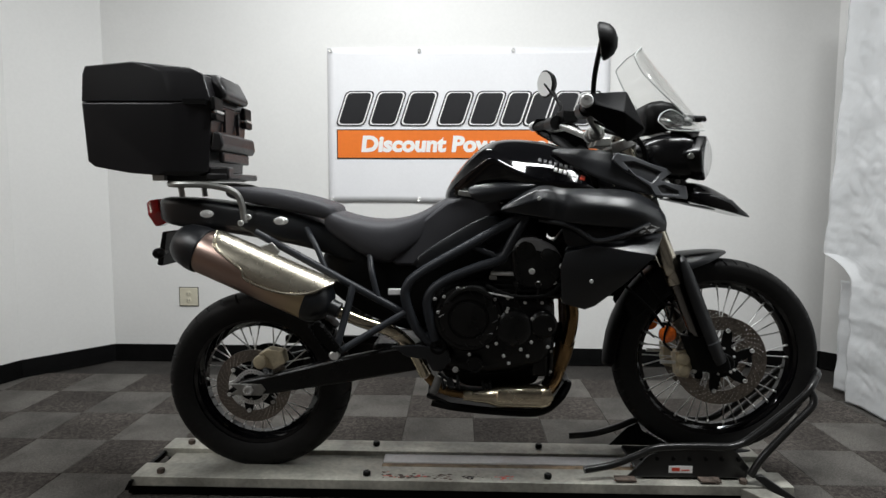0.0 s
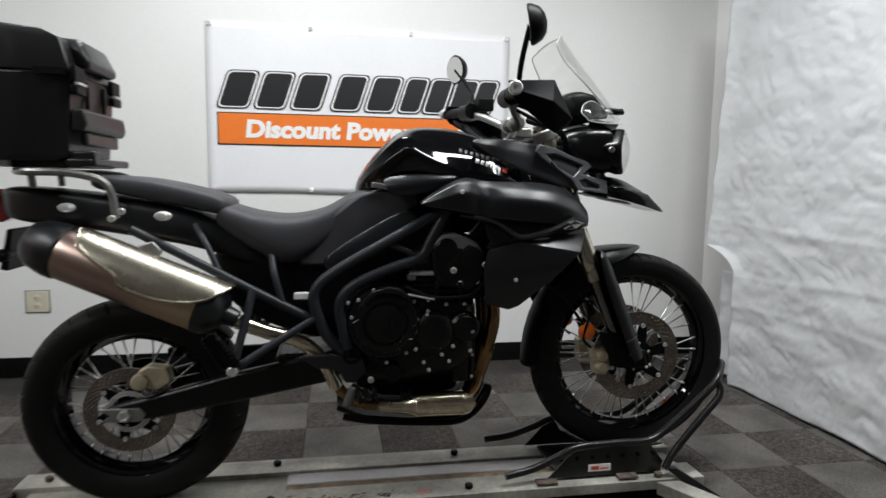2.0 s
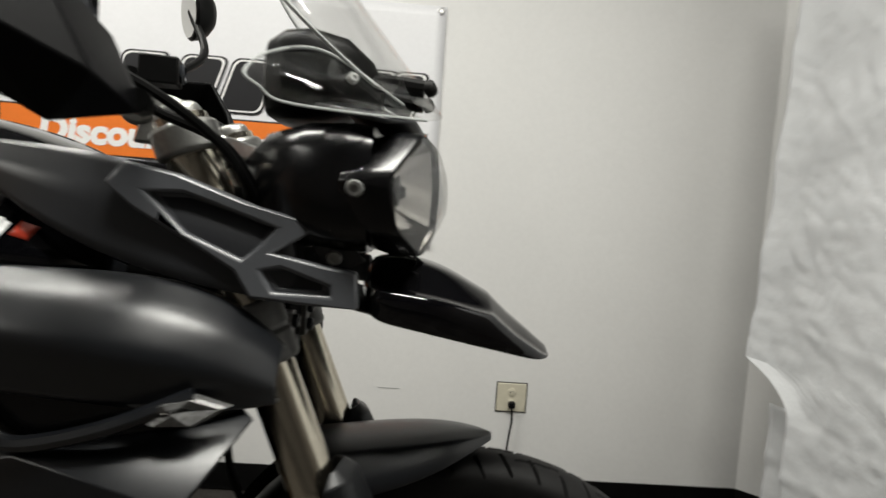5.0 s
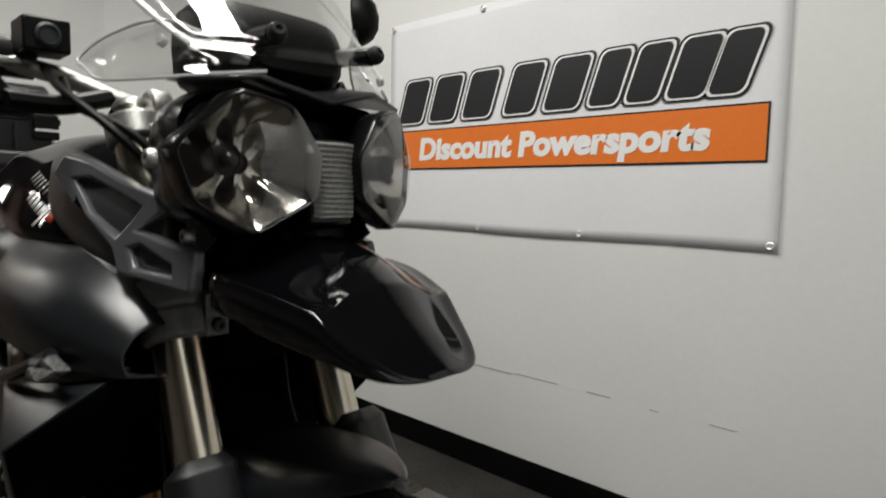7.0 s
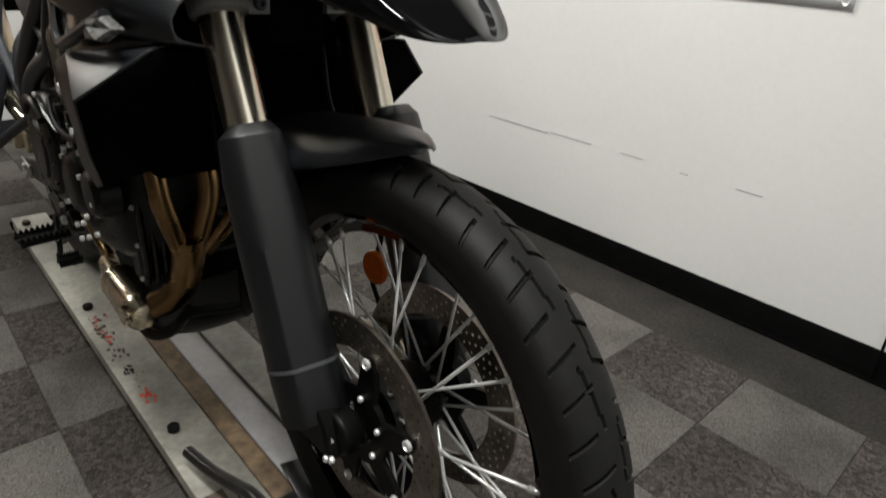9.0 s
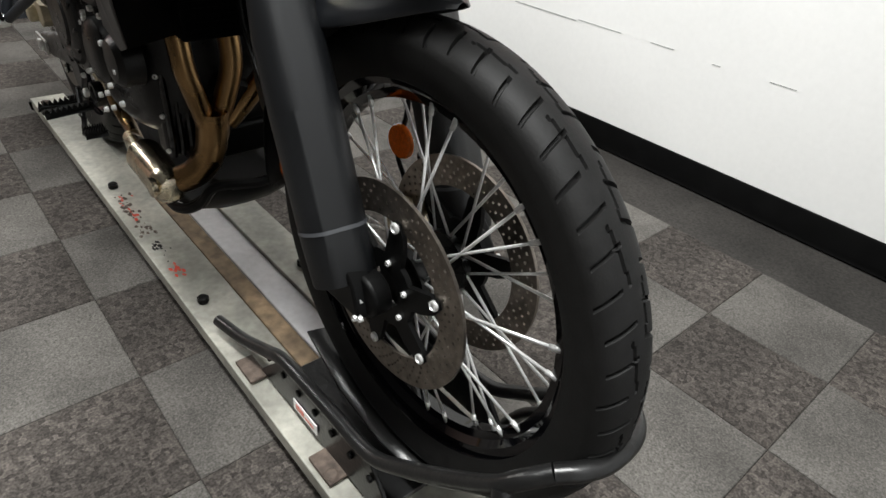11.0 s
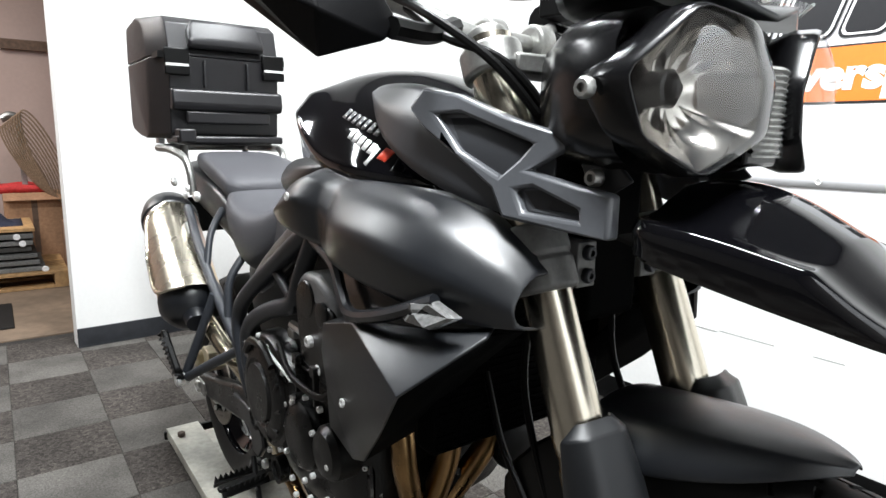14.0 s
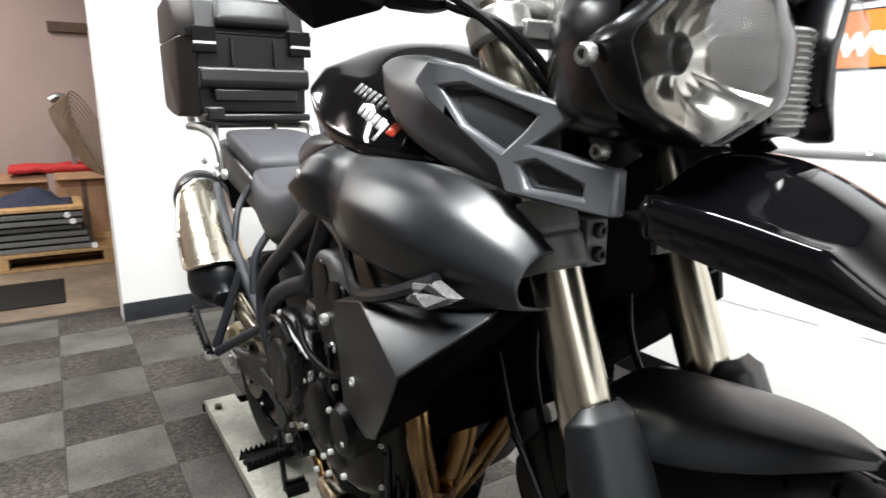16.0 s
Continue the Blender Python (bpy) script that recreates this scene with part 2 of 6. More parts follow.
CHOCK = mat("black_enamel_tube", (0.010, 0.010, 0.010), 0.30, grain=0.3, scale=60, bump=0.3, bscale=120, stain=0.2)
CABLE = mat("tan_cable", (0.25, 0.17, 0.11), 0.6, grain=0.3, scale=90)
RED_CLOTH = mat("red_cloth", (0.50, 0.03, 0.03), 0.8, grain=0.2, scale=40)
NAVY = mat("navy_cloth", (0.02, 0.025, 0.05), 0.85, grain=0.3, scale=40)
IVORY = mat("ivory_outlet_plastic", (0.62, 0.58, 0.46), 0.45, grain=0.05)
DARKHOLE = mat("dark_socket", (0.03, 0.028, 0.025), 0.6)
GREY_TEXT = mat("grey_decal", (0.075, 0.075, 0.08), 0.35, grain=0.2, scale=200, coat=0.5)
WHITE_TEXT = mat("white_decal", (0.80, 0.80, 0.80), 0.3, grain=0.1, scale=200, coat=0.5)
RED_TEXT = mat("red_decal", (0.60, 0.06, 0.03), 0.3, grain=0.2, scale=200, coat=0.5)
GLASSY = mat("mirror_glass", (0.85, 0.85, 0.85), 0.02, metal=1.0, grain=0.0)
BROWN = mat("brown_shelf_board", (0.14, 0.085, 0.055), 0.6, grain=0.3, scale=30, stain=0.2)
SCUFF = mat("grey_scuff", (0.34, 0.34, 0.33), 0.6, grain=0.4, scale=120)


# ---- building helpers ----
def finish(name, bm, material, parent=None, label="", smooth=True, bevel=0.0, sub=0, solid=0.0, angle=35):
    me = bpy.data.meshes.new(name)
    bmesh.ops.recalc_face_normals(bm, faces=bm.faces)
    bm.to_mesh(me)
    bm.free()
    return finish_mesh(name, me, material, parent, label, smooth, bevel, sub, solid, angle)


def finish_mesh(name, me, material, parent=None, label="", smooth=True, bevel=0.0, sub=0, solid=0.0, angle=35):
    me.materials.append(material)
    if smooth:
        me.polygons.foreach_set("use_smooth", [True] * len(me.polygons))
        if not sub:
            me.set_sharp_from_angle(angle=radians(angle))
    ob = new(name, me)
    if solid:
        s = ob.modifiers.new("thickness", "SOLIDIFY")
        s.thickness, s.offset = solid, -1
    if bevel:
        b = ob.modifiers.new("edges", "BEVEL")
        b.width, b.segments, b.limit_method, b.angle_limit = bevel, 2, "ANGLE", radians(30)
    if sub:
        s = ob.modifiers.new("round", "SUBSURF")
        s.levels = s.render_levels = sub
    if parent is not None:
        adopt(ob, parent)
    if label:
        ob["label"] = label
    return ob


HOME = {}


def thing(name, loc, label, category, group="", kind=""):
    ob = new(name)
    ob.location = loc
    HOME[ob.name] = Vector(loc)
    ob.empty_display_size = 0.05
    return tagged(ob, label, category, group, kind)


def adopt(ob, parent):
    ob.parent = parent
    ob.matrix_parent_inverse = Matrix.Translation(-HOME.get(parent.name, Vector((0, 0, 0))))


def part(name, bm, material, parent, label="", **k):
    return finish(name, bm, material, parent, label, **k)


def nb():
    return bmesh.new()


def box(bm, x0, x1, y0, y1, z0, z1, m=None):
    v = [bm.verts.new((x, y, z)) for x in (x0, x1) for y in (y0, y1) for z in (z0, z1)]
    for f in ((0, 1, 3, 2), (4, 6, 7, 5), (0, 4, 5, 1), (2, 3, 7, 6), (0, 2, 6, 4), (1, 5, 7, 3)):
        bm.faces.new([v[i] for i in f])
    if m is not None:
        bmesh.ops.transform(bm, matrix=m, verts=v)
    return bm


def bx(x0, x1, y0, y1, z0, z1, m=None):
    return box(nb(), x0, x1, y0, y1, z0, z1, m)


def loft(bm, rings, closed=True, caps=True):
    rows = [[bm.verts.new(p) for p in r] for r in rings]
    n = len(rows[0])
    for a, b in zip(rows, rows[1:]):
        for i in range(n if closed else n - 1):
            j = (i + 1) % n
            bm.faces.new((a[i], a[j], b[j], b[i]))
    if caps and closed:
        bm.faces.new(rows[0][::-1])
        bm.faces.new(rows[-1])
    return bm


def ring_x(x, w, zb, zt, e=0.65, n=16, yc=None):
    yc = C if yc is None else yc
    out = []
    for i in range(n):
        a = 2 * math.pi * i / n
        ca, sa = math.cos(a), math.sin(a)
        out.append((x, yc + w * math.copysign(abs(ca) ** e, ca), (zb + zt) / 2 + (zt - zb) / 2 * math.copysign(abs(sa) ** e, sa)))
    return out


def curve(pts, steps=6):
    """A smooth line through the points."""
    p = [Vector(q) for q in pts]
    if len(p) < 3:
        return p
    p = [2 * p[0] - p[1]] + p + [2 * p[-1] - p[-2]]
    out = []
    for i in range(1, len(p) - 2):
        for k in range(steps):
            t = k / steps
            a, b, c, d = p[i - 1:i + 3]
            out.append(0.5 * (2 * b + (c - a) * t + (2 * a - 5 * b + 4 * c - d) * t * t + (3 * b - a - 3 * c + d) * t ** 3))
    return out + [p[-2]]


def tube(bm, pts, r, seg=10, steps=6, flat=1.0):
    pts = curve(pts, steps)
    n = len(pts)
    rr = r if callable(r) else (lambda t: r)
    rings, side = [], None
    for i, p in enumerate(pts):
        d = (pts[min(i + 1, n - 1)] - pts[max(i - 1, 0)]).normalized()
        if side is None:
            side = d.orthogonal().normalized()
        side = (side - d * side.dot(d)).normalized()
        up = d.cross(side)
        q = rr(i / (n - 1))
        rings.append([p + side * math.cos(2 * math.pi * k / seg) * q + up * math.sin(2 * math.pi * k / seg) * q * flat for k in range(seg)])
    return loft(bm, rings)


def lathe(bm, prof, m, seg=48, caps=True):
    """prof: (radius, distance along the axis); m turns the local z axis into place."""
    rings = [[m @ Vector((r * math.cos(2 * math.pi * k / seg), r * math.sin(2 * math.pi * k / seg), h)) for k in range(seg)] for r, h in prof]
    return loft(bm, rings, True, caps)


def axis(a, b):
    """The pose at a whose z axis points to b."""
    a, b = Vector(a), Vector(b)
    return Matrix.Translation(a) @ (b - a).to_track_quat("Z", "Y").to_matrix().to_4x4()


def prism(bm, outline, depth, direction=(0, 1, 0)):
    """A plate from an outline of points, thickened along direction."""
    d = Vector(direction) * depth
    a = [bm.verts.new(p) for p in outline]
    b = [bm.verts.new(Vector(p) + d) for p in outline]
    bm.faces.new(a)
    bm.faces.new(b[::-1])
    for i in range(len(a)):
        j = (i + 1) % len(a)
        bm.faces.new((a[i], b[i], b[j], a[j]))
    return bm


def shell(bm, verts, faces):
    v = [bm.verts.new(p) for p in verts]
    for f in faces:
        bm.faces.new([v[i] for i in f])
    return bm


def mir(p):
    return (p[0], 2 * C - p[1], p[2])


def bolt_head(bm, p, d, r=0.006, h=0.006):
    m = axis(p, Vector(p) + Vector(d))
    return lathe(bm, [(r, 0), (r, h * 0.7), (r * 0.8, h), (r * 0.45, h), (r * 0.45, h * 0.4)], m, 10)


# ---- room ----
T = 0.31
WALL_Y = 1.59
floor = tagged(finish("floor", bx(-7, 5, -5, 4, -0.08, -0.006), FLOOR, smooth=False), "worn grey screed under the carpet tiles", "floor", kind="structure")
outer_floor = tagged(finish("floor_side_room", bx(-7, -2.12, -3.9, 2.6, -0.006, 0.001), FLOOR_BACK, smooth=False), "stained brown concrete floor of the next room", "floor", kind="structure")


def wall(name, a, b, z1, material, thick=0.12, side=1, label="plain painted wall", z0=0.0):
    a, b = Vector((*a, 0)), Vector((*b, 0))
    n = Vector((-(b - a).y, (b - a).x, 0)).normalized() * thick * side
    bm = prism(nb(), [a + Vector((0, 0, z0)), b + Vector((0, 0, z0)), b + n + Vector((0, 0, z0)), a + n + Vector((0, 0, z0))], z1 - z0, (0, 0, 1))
    return tagged(finish(name, bm, material, smooth=False), label, "wall", kind="structure")


H = 3.0
LW = [(-1.46, WALL_Y), (-1.78, 1.20), (-1.86, 0.95), (-1.80, -0.26)]
wall("wall_north", (-1.46, WALL_Y), (2.86, WALL_Y), H, WALL, label="unseen wall, darkened to cut bounced light with faint scuffs")
wall("wall_corner", LW[0], LW[1], H, WALL, side=-1, label="white painted angled corner wall")
wall("wall_corner_return", LW[1], LW[2], H, WALL, side=-1, label="white painted angled corner wall")
wall("wall_west", LW[2], LW[3], H, WALL, side=-1, label="unseen wall, darkened to cut bounced light ending at an opening")
wall("wall_east_corner", (2.86, WALL_Y), (3.20, 1.25), H, WALL, side=1, label="white painted angled corner wall")
# Out of view; the dark colour keeps reflections on the machine low.
wall("wall_east", (3.20, 1.25), (3.20, -0.6), H, UNSEEN_DARK, side=1, label="unseen wall behind the hung sheets, darkened to cut reflections")
wall("wall_east_far", (3.20, -0.6), (3.20, -4.0), H, UNSEEN_DARK, side=1, label="unseen wall past the hung sheets, darkened to cut reflections")
wall("wall_south", (-7.0, -4.0), (3.4, -4.0), H, UNSEEN_DARK, side=-1, label="unseen wall, darkened to cut bounced light")
wall("wall_far_west", (-5.3, -4.0), (-5.3, 2.6), H, BACK, side=1, label="pinkish beige painted wall of the next room")
wall("wall_far_north", (-5.3, 2.6), (-1.5, 2.6), H, BACK, side=1, label="pinkish beige painted wall of the next room")
tagged(finish("ceiling", bx(-7, 5, -5, 4, H, H + 0.1), CEIL, smooth=False), "unseen ceiling, darkened to cut bounced light", "ceiling", kind="structure")


def baseboard(a, b, side, material=BASE, ha=0.1):
    a, b = Vector((*a, 0.002)), Vector((*b, 0.002))
    d = (b - a).normalized()
    n = Vector((-d.y, d.x, 0)) * side
    bm = nb()
    prof = [(0, 0), (0.014, 0), (0.009, 0.012), (0.008, ha - 0.006), (0.004, ha), (0, ha)]
    loft(bm, [[p + n * (q[0] + 0.002) + Vector((0, 0, q[1])) for q in prof] for p in (a, b)])
    return tagged(finish("baseboard", bm, material), "black rubber cove baseboard along the wall", "baseboard", kind="structure")


baseboard((-1.46, WALL_Y), (2.86, WALL_Y), -1)
baseboard(LW[0], LW[1], 1)
baseboard(LW[1], LW[2], 1)
baseboard(LW[2], LW[3], 1, BASE_GREY)
baseboard((2.86, WALL_Y), (3.20, 1.25), -1)


# ---- wheels ----
bike = thing("motorcycle", (0.78, C, 0.07), "black adventure touring motorcycle with a top case on a low lift", "motorcycle")
bike.location, bike.scale = (0.7755, 0.053, 0.082), (1.0227, 0.95, 1.0)
BIKE_M = Matrix.LocRotScale(bike.location, None, bike.scale)
CW = 0.053  # the machine's middle line in the room


def fitted(name, bm, material, label="", **k):
    """A part of the machine whose points are given in the room's own metres."""
    ob = finish(name, bm, material, None, label, **k)
    ob.parent, ob.matrix_parent_inverse = bike, BIKE_M.inverted()
    return ob


def twin(name, build, material, label="", **k):
    """A fitted part on the right and, mirrored, on the left."""
    out = []
    for s in (1, -1):
        bm = nb()
        build(bm, (lambda p: (p[0], p[1], p[2])) if s == 1 else (lambda p: (p[0], 2 * CW - p[1], p[2])))
        out.append(fitted(name, bm, material, label, **k))
    return out


def creased(bm, n, weights):
    """Creases on a lofted grid of n points a row: weights maps (row, column) pairs of an edge to a crease."""
    layer = bm.edges.layers.float.new("crease_edge")
    bm.verts.index_update()
    for e in bm.edges:
        (r0, c0), (r1, c1) = sorted(divmod(v.index, n) for v in e.verts)
        w = weights(r0, c0, r1, c1)
        if w:
            e[layer] = w


def tyre_mesh(center, R, width, rim_r, name, grooves, knob):
    """A rounded tyre with slanted tread cuts, as a fine grid round the axle."""
    na, npf = 1296, 81
    verts, faces = [], []
    half = width / 2
    for i in range(na):
        for j in range(npf):
            u = -1 + 2 * j / (npf - 1)
            ang = u * 2.25
            a = 2 * math.pi * (i / na + -0.55 / grooves * min(1.0, abs(ang) / 1.5))
            y = half * math.sin(ang) / 1.0 if abs(ang) <= math.pi / 2 else math.copysign(half * (1 - 0.22 * ((abs(ang) - math.pi / 2) / 0.68) ** 2), u)
            if abs(ang) <= math.pi / 2:
                r = R - half * 0.62 * (1 - math.cos(ang)) 
            else:
                r = R - half * 0.62 - (R - half * 0.62 - rim_r) * (abs(ang) - math.pi / 2) / (2.25 - math.pi / 2)
            s = y / half
            if abs(ang) < 1.3:
                side = 0.0 if s > 0 else 0.5
                ph = (i / na * grooves + side) % 1.0
                long_cut = int(i / na * grooves + side) % 3 != 2
                cut = ph < knob and (0.16 if long_cut else 0.42) < abs(s) < (0.90 if long_cut else 0.97)
                # a bent line near the crown joins every third cut to the next
                run = (i / na * grooves / 3 + side) % 1.0
                cut = cut or (run < 0.55 and abs(abs(ang) - 0.16 - 0.30 * run) < 0.028)
                if cut:
                    r -= 0.006
            verts.append((center[0] + r * math.cos(a), center[1] + y, center[2] + r * math.sin(a)))
    for i in range(na):
        k = (i + 1) % na
        for j in range(npf - 1):
            faces.append((i * npf + j, i * npf + j + 1, k * npf + j + 1, k * npf + j))
    me = bpy.data.meshes.new(name)
    me.from_pydata(verts, [], faces)
    return me


def yaxis(c, off=0.0):
    return Matrix.Translation((c[0], c[1] + off, c[2])) @ Matrix.Rotation(radians(90), 4, "X")


def disc(bm, c, r0, r1, y, rows, n=200, period=5):
    """A drilled brake disc as a polar grid with cells left out."""
    m = yaxis(c)
    grid = [[bm.verts.new(m @ Vector((r * math.cos(2 * math.pi * k / n), r * math.sin(2 * math.pi * k / n), -y))) for k in range(n)]
            for r in [r0 + (r1 - r0) * i / rows for i in range(rows + 1)]]
    for i in range(rows):
        for k in range(n):
            hole = i % 2 == 1 and 0 < i < rows - 1 and (k + (i // 2) * 2) % period == 0
            if not hole:
                j = (k + 1) % n
                bm.faces.new((grid[i][k], grid[i][j], grid[i + 1][j], grid[i + 1][k]))
    return bm


def wheel(name, c, R, width, rim_r, spokes, hub_r, hub_w, label, grooves, knob):
    w = new(name, bpy.data.meshes.new(name))
    w.name = name
    # the hub is the wheel's own mesh
    bm = nb()
    lathe(bm, [(0.02, -hub_w), (hub_r * 0.8, -hub_w), (hub_r, -hub_w * 0.85), (hub_r, -hub_w * 0.6), (hub_r * 0.6, -hub_w * 0.4), (hub_r * 0.6, hub_w * 0.4),
               (hub_r, hub_w * 0.6), (hub_r, hub_w * 0.85), (hub_r * 0.8, hub_w), (0.02, hub_w)], yaxis(c), 40)
    bm.to_mesh(w.data)
    bm.free()
    w.data.materials.append(ENGINE)
    w.data.polygons.foreach_set("use_smooth", [True] * len(w.data.polygons))
    w.data.set_sharp_from_angle(angle=radians(35))
    adopt(w, bike)
    w["label"] = label
    tyre = finish_mesh("tyre", tyre_mesh(c, R, width, rim_r + 0.004, "tyre", grooves, knob), RUBBER, w, "black tubeless tyre with slanted tread cuts", angle=22)
    bm = nb()
    hw = width * 0.36
    prof = [(rim_r + 0.012, -hw), (rim_r + 0.012, -hw + 0.006), (rim_r - 0.002, -hw + 0.010), (rim_r - 0.010, -hw + 0.020), (rim_r - 0.022, -hw * 0.3), (rim_r - 0.022, hw * 0.3),
            (rim_r - 0.010, hw - 0.020), (rim_r - 0.002, hw - 0.010), (rim_r + 0.012, hw - 0.006), (rim_r + 0.012, hw)]
    prof2 = [(r - 0.004, h) for r, h in prof[::-1]]
    m = yaxis(c)
    full = prof + prof2
    rings = [[m @ Vector((r * math.cos(2 * math.pi * k / 96), r * math.sin(2 * math.pi * k / 96), h)) for r, h in full] for k in range(96)]
    rings.append(rings[0])
    loft(bm, rings, True, False)
    bmesh.ops.remove_doubles(bm, verts=bm.verts, dist=0.0001)
    finish("rim", bm, GLOSS, w, "black anodised spoked rim")
    # spokes: crossed pairs, one mesh for each of four leans
    leans = []
    for s, side in ((1, -1), (-1, -1), (1, 1), (-1, 1)):
        bm = nb()
        a0 = s * 0.42
        p0 = Vector((hub_r * 0.95 * math.cos(a0), side * hub_w * 0.72, hub_r * 0.95 * math.sin(a0)))
        p1 = Vector((rim_r - 0.018, side * 0.010, 0))
        tube(bm, [p0, p1], 0.0023, 6)
        tube(bm, [p1 - (p1 - p0).normalized() * 0.016, p1], 0.0038, 6)
        me = bpy.data.meshes.new("spoke")
        bm.to_mesh(me)
        bm.free()
        me.materials.append(BOLT)
        me.polygons.foreach_set("use_smooth", [True] * len(me.polygons))
        leans.append(me)
    for i in range(spokes):
        ob = new("spoke", leans[i % 4])
        ob.parent = w
        ob.location = c
        ob.rotation_euler = (0, -2 * math.pi * i / spokes, 0)
    return w


RC, FC = (-0.012, C, 0.362), (1.573, C, 0.463)
rear = wheel("rear_wheel", RC, 0.322, 0.145, 0.222, 32, 0.055, 0.075, "spoked rear wheel with a black rim", 36, 0.085)
front = wheel("front_wheel", FC, 0.350, 0.092, 0.272, 36, 0.048, 0.055, "spoked front wheel with a black rim", 54, 0.095)


def brake_disc(parent, c, off, r0, r1, label):
    finish("brake_disc", disc(nb(), (c[0], C, c[2]), r0, r1, off, 12), DISC, parent, label, smooth=False, solid=0.005)
    bm = nb()
    inner, outer = [], []
    for k in range(72):
        a = 2 * math.pi * k / 72 + 0.3
        lobe = max(0.0, math.cos(6 * (a - 0.25))) ** 0.8
        r = 0.058 + (r0 + 0.010 - 0.058) * lobe
        inner.append((c[0] + 0.03 * math.cos(a), C + off - 0.004, c[2] + 0.03 * math.sin(a)))
        outer.append((c[0] + r * math.cos(a + 0.10 * lobe), C + off - 0.004, c[2] + r * math.sin(a + 0.10 * lobe)))
    up = Vector((0, 0.008, 0))
    loft(bm, [inner, outer, [Vector(p) + up for p in outer], [Vector(p) + up for p in inner], inner], True, False)
    bmesh.ops.remove_doubles(bm, verts=bm.verts, dist=0.0001)
    finish("disc_carrier", bm, BLACK, parent, "black disc carrier", angle=25)
    s = math.copysign(1, off)
    for k in range(6):
        a = 2 * math.pi * k / 6 + 0.35
        q = (c[0] + r0 * math.cos(a), C + off + s * 0.004, c[2] + r0 * math.sin(a))
        finish("disc_rivet", lathe(nb(), [(0.0075, 0), (0.0075, 0.004), (0.0055, 0.005), (0.0045, 0.002), (0.001, 0.002)], axis(q, (q[0], q[1] + s, q[2])), 12), BOLT, parent, "bright disc rivet")
        b = (c[0] + 0.046 * math.cos(a), C + off + s * 0.004, c[2] + 0.046 * math.sin(a))
        finish("disc_bolt", bolt_head(nb(), b, (0, s, 0), 0.0045, 0.005), BOLT, parent, "bright disc bolt")


brake_disc(front, FC, -0.072, 0.108, 0.154, "drilled steel front brake disc")
brake_disc(front, FC, 0.072, 0.108, 0.154, "drilled steel front brake disc")
brake_disc(rear, RC, -0.098, 0.088, 0.128, "drilled steel rear brake disc")
bm = nb()
disc(bm, (RC[0], C, RC[2]), 0.048, 0.062, -0.112, 3, 120, 3)
finish("sensor_ring", bm, BOLT, rear, "slotted wheel speed ring", smooth=False, solid=0.002)
bm = lathe(nb(), [(0.06, -0.004), (0.105, -0.004), (0.105, 0.004), (0.06, 0.004)], yaxis(RC, 0.10), 60)
finish("sprocket", bm, BLACK, rear, "dark rear sprocket")


# ---- the machine's body ----
def both(name, build, material, parent, label="", **k):
    """The same part on the right and, mirrored, on the left."""
    out = []
    for f in (lambda p: tuple(p), mir):
        bm = nb()
        build(bm, f)
        out.append(finish(name, bm, material, parent, label, **k))
    return out


def body(name, stations, material, label, e=0.65, n=16, sub=2):
    bm = nb()
    loft(bm, [ring_x(x, w, zb, zt, e, n) for x, w, zb, zt in stations])
    return part(name, bm, material, bike, label, sub=sub)


bm = nb()
rings = []
for x, zt, wt, ws, zs, wr, zr, wu, zu in ((0.637, 1.045, 0.020, 0.045, 1.040, 0.060, 1.025, 0.055, 1.0), (0.69, 1.128, 0.045, 0.090, 1.112, 0.116, 1.080, 0.112, 1.0), (0.755, 1.192, 0.065, 0.122, 1.178, 0.152, 1.130, 0.140, 1.02),
                                          (0.785, 1.211, 0.075, 0.145, 1.188, 0.174, 1.158, 0.148, 1.03), (0.83, 1.223, 0.085, 0.158, 1.158, 0.190, 1.124, 0.160, 1.03), (0.90, 1.222, 0.090, 0.170, 1.130, 0.200, 1.089, 0.172, 1.02),
                                          (0.955, 1.216, 0.090, 0.172, 1.124, 0.203, 1.071, 0.180, 1.01), (1.005, 1.206, 0.090, 0.168, 1.120, 0.203, 1.067, 0.180, 1.0), (1.06, 1.188, 0.085, 0.162, 1.112, 0.198, 1.062, 0.175, 1.0),
                                          (1.13, 1.150, 0.070, 0.135, 1.095, 0.165, 1.055, 0.150, 1.0), (1.15, 1.120, 0.050, 0.095, 1.085, 0.120, 1.050, 0.110, 1.0)):
    half = [(0.0, 0.985), (wu, zu), (wr, zr), (ws, zs), (wt, zt - 0.004)]
    rings.append([(x, C - w, z) for w, z in half] + [(x, C, zt)] + [(x, C + w, z) for w, z in half[:0:-1]])
loft(bm, rings)
crease = bm.edges.layers.float.new("crease_edge")
bm.verts.index_update()
for e in bm.edges:
    i, j = e.verts[0].index % 10, e.verts[1].index % 10
    if i == j and i in (2, 8):
        e[crease] = 0.85
    elif i == j and i in (3, 7):
        e[crease] = 0.6
tank = part("fuel_tank", bm, GLOSS, bike, "glossy black fuel tank with small decals", sub=3)
both("tank_hinge", lambda bm, f: loft(bm, [[f((x, y, z)) for x, z in ((0.684, 1.030), (0.735, 1.022), (0.735, 1.040), (0.686, 1.046))] for y in (-0.118, -0.100)]), CASTING, bike, "small bright plate between tank and seat", bevel=0.002)
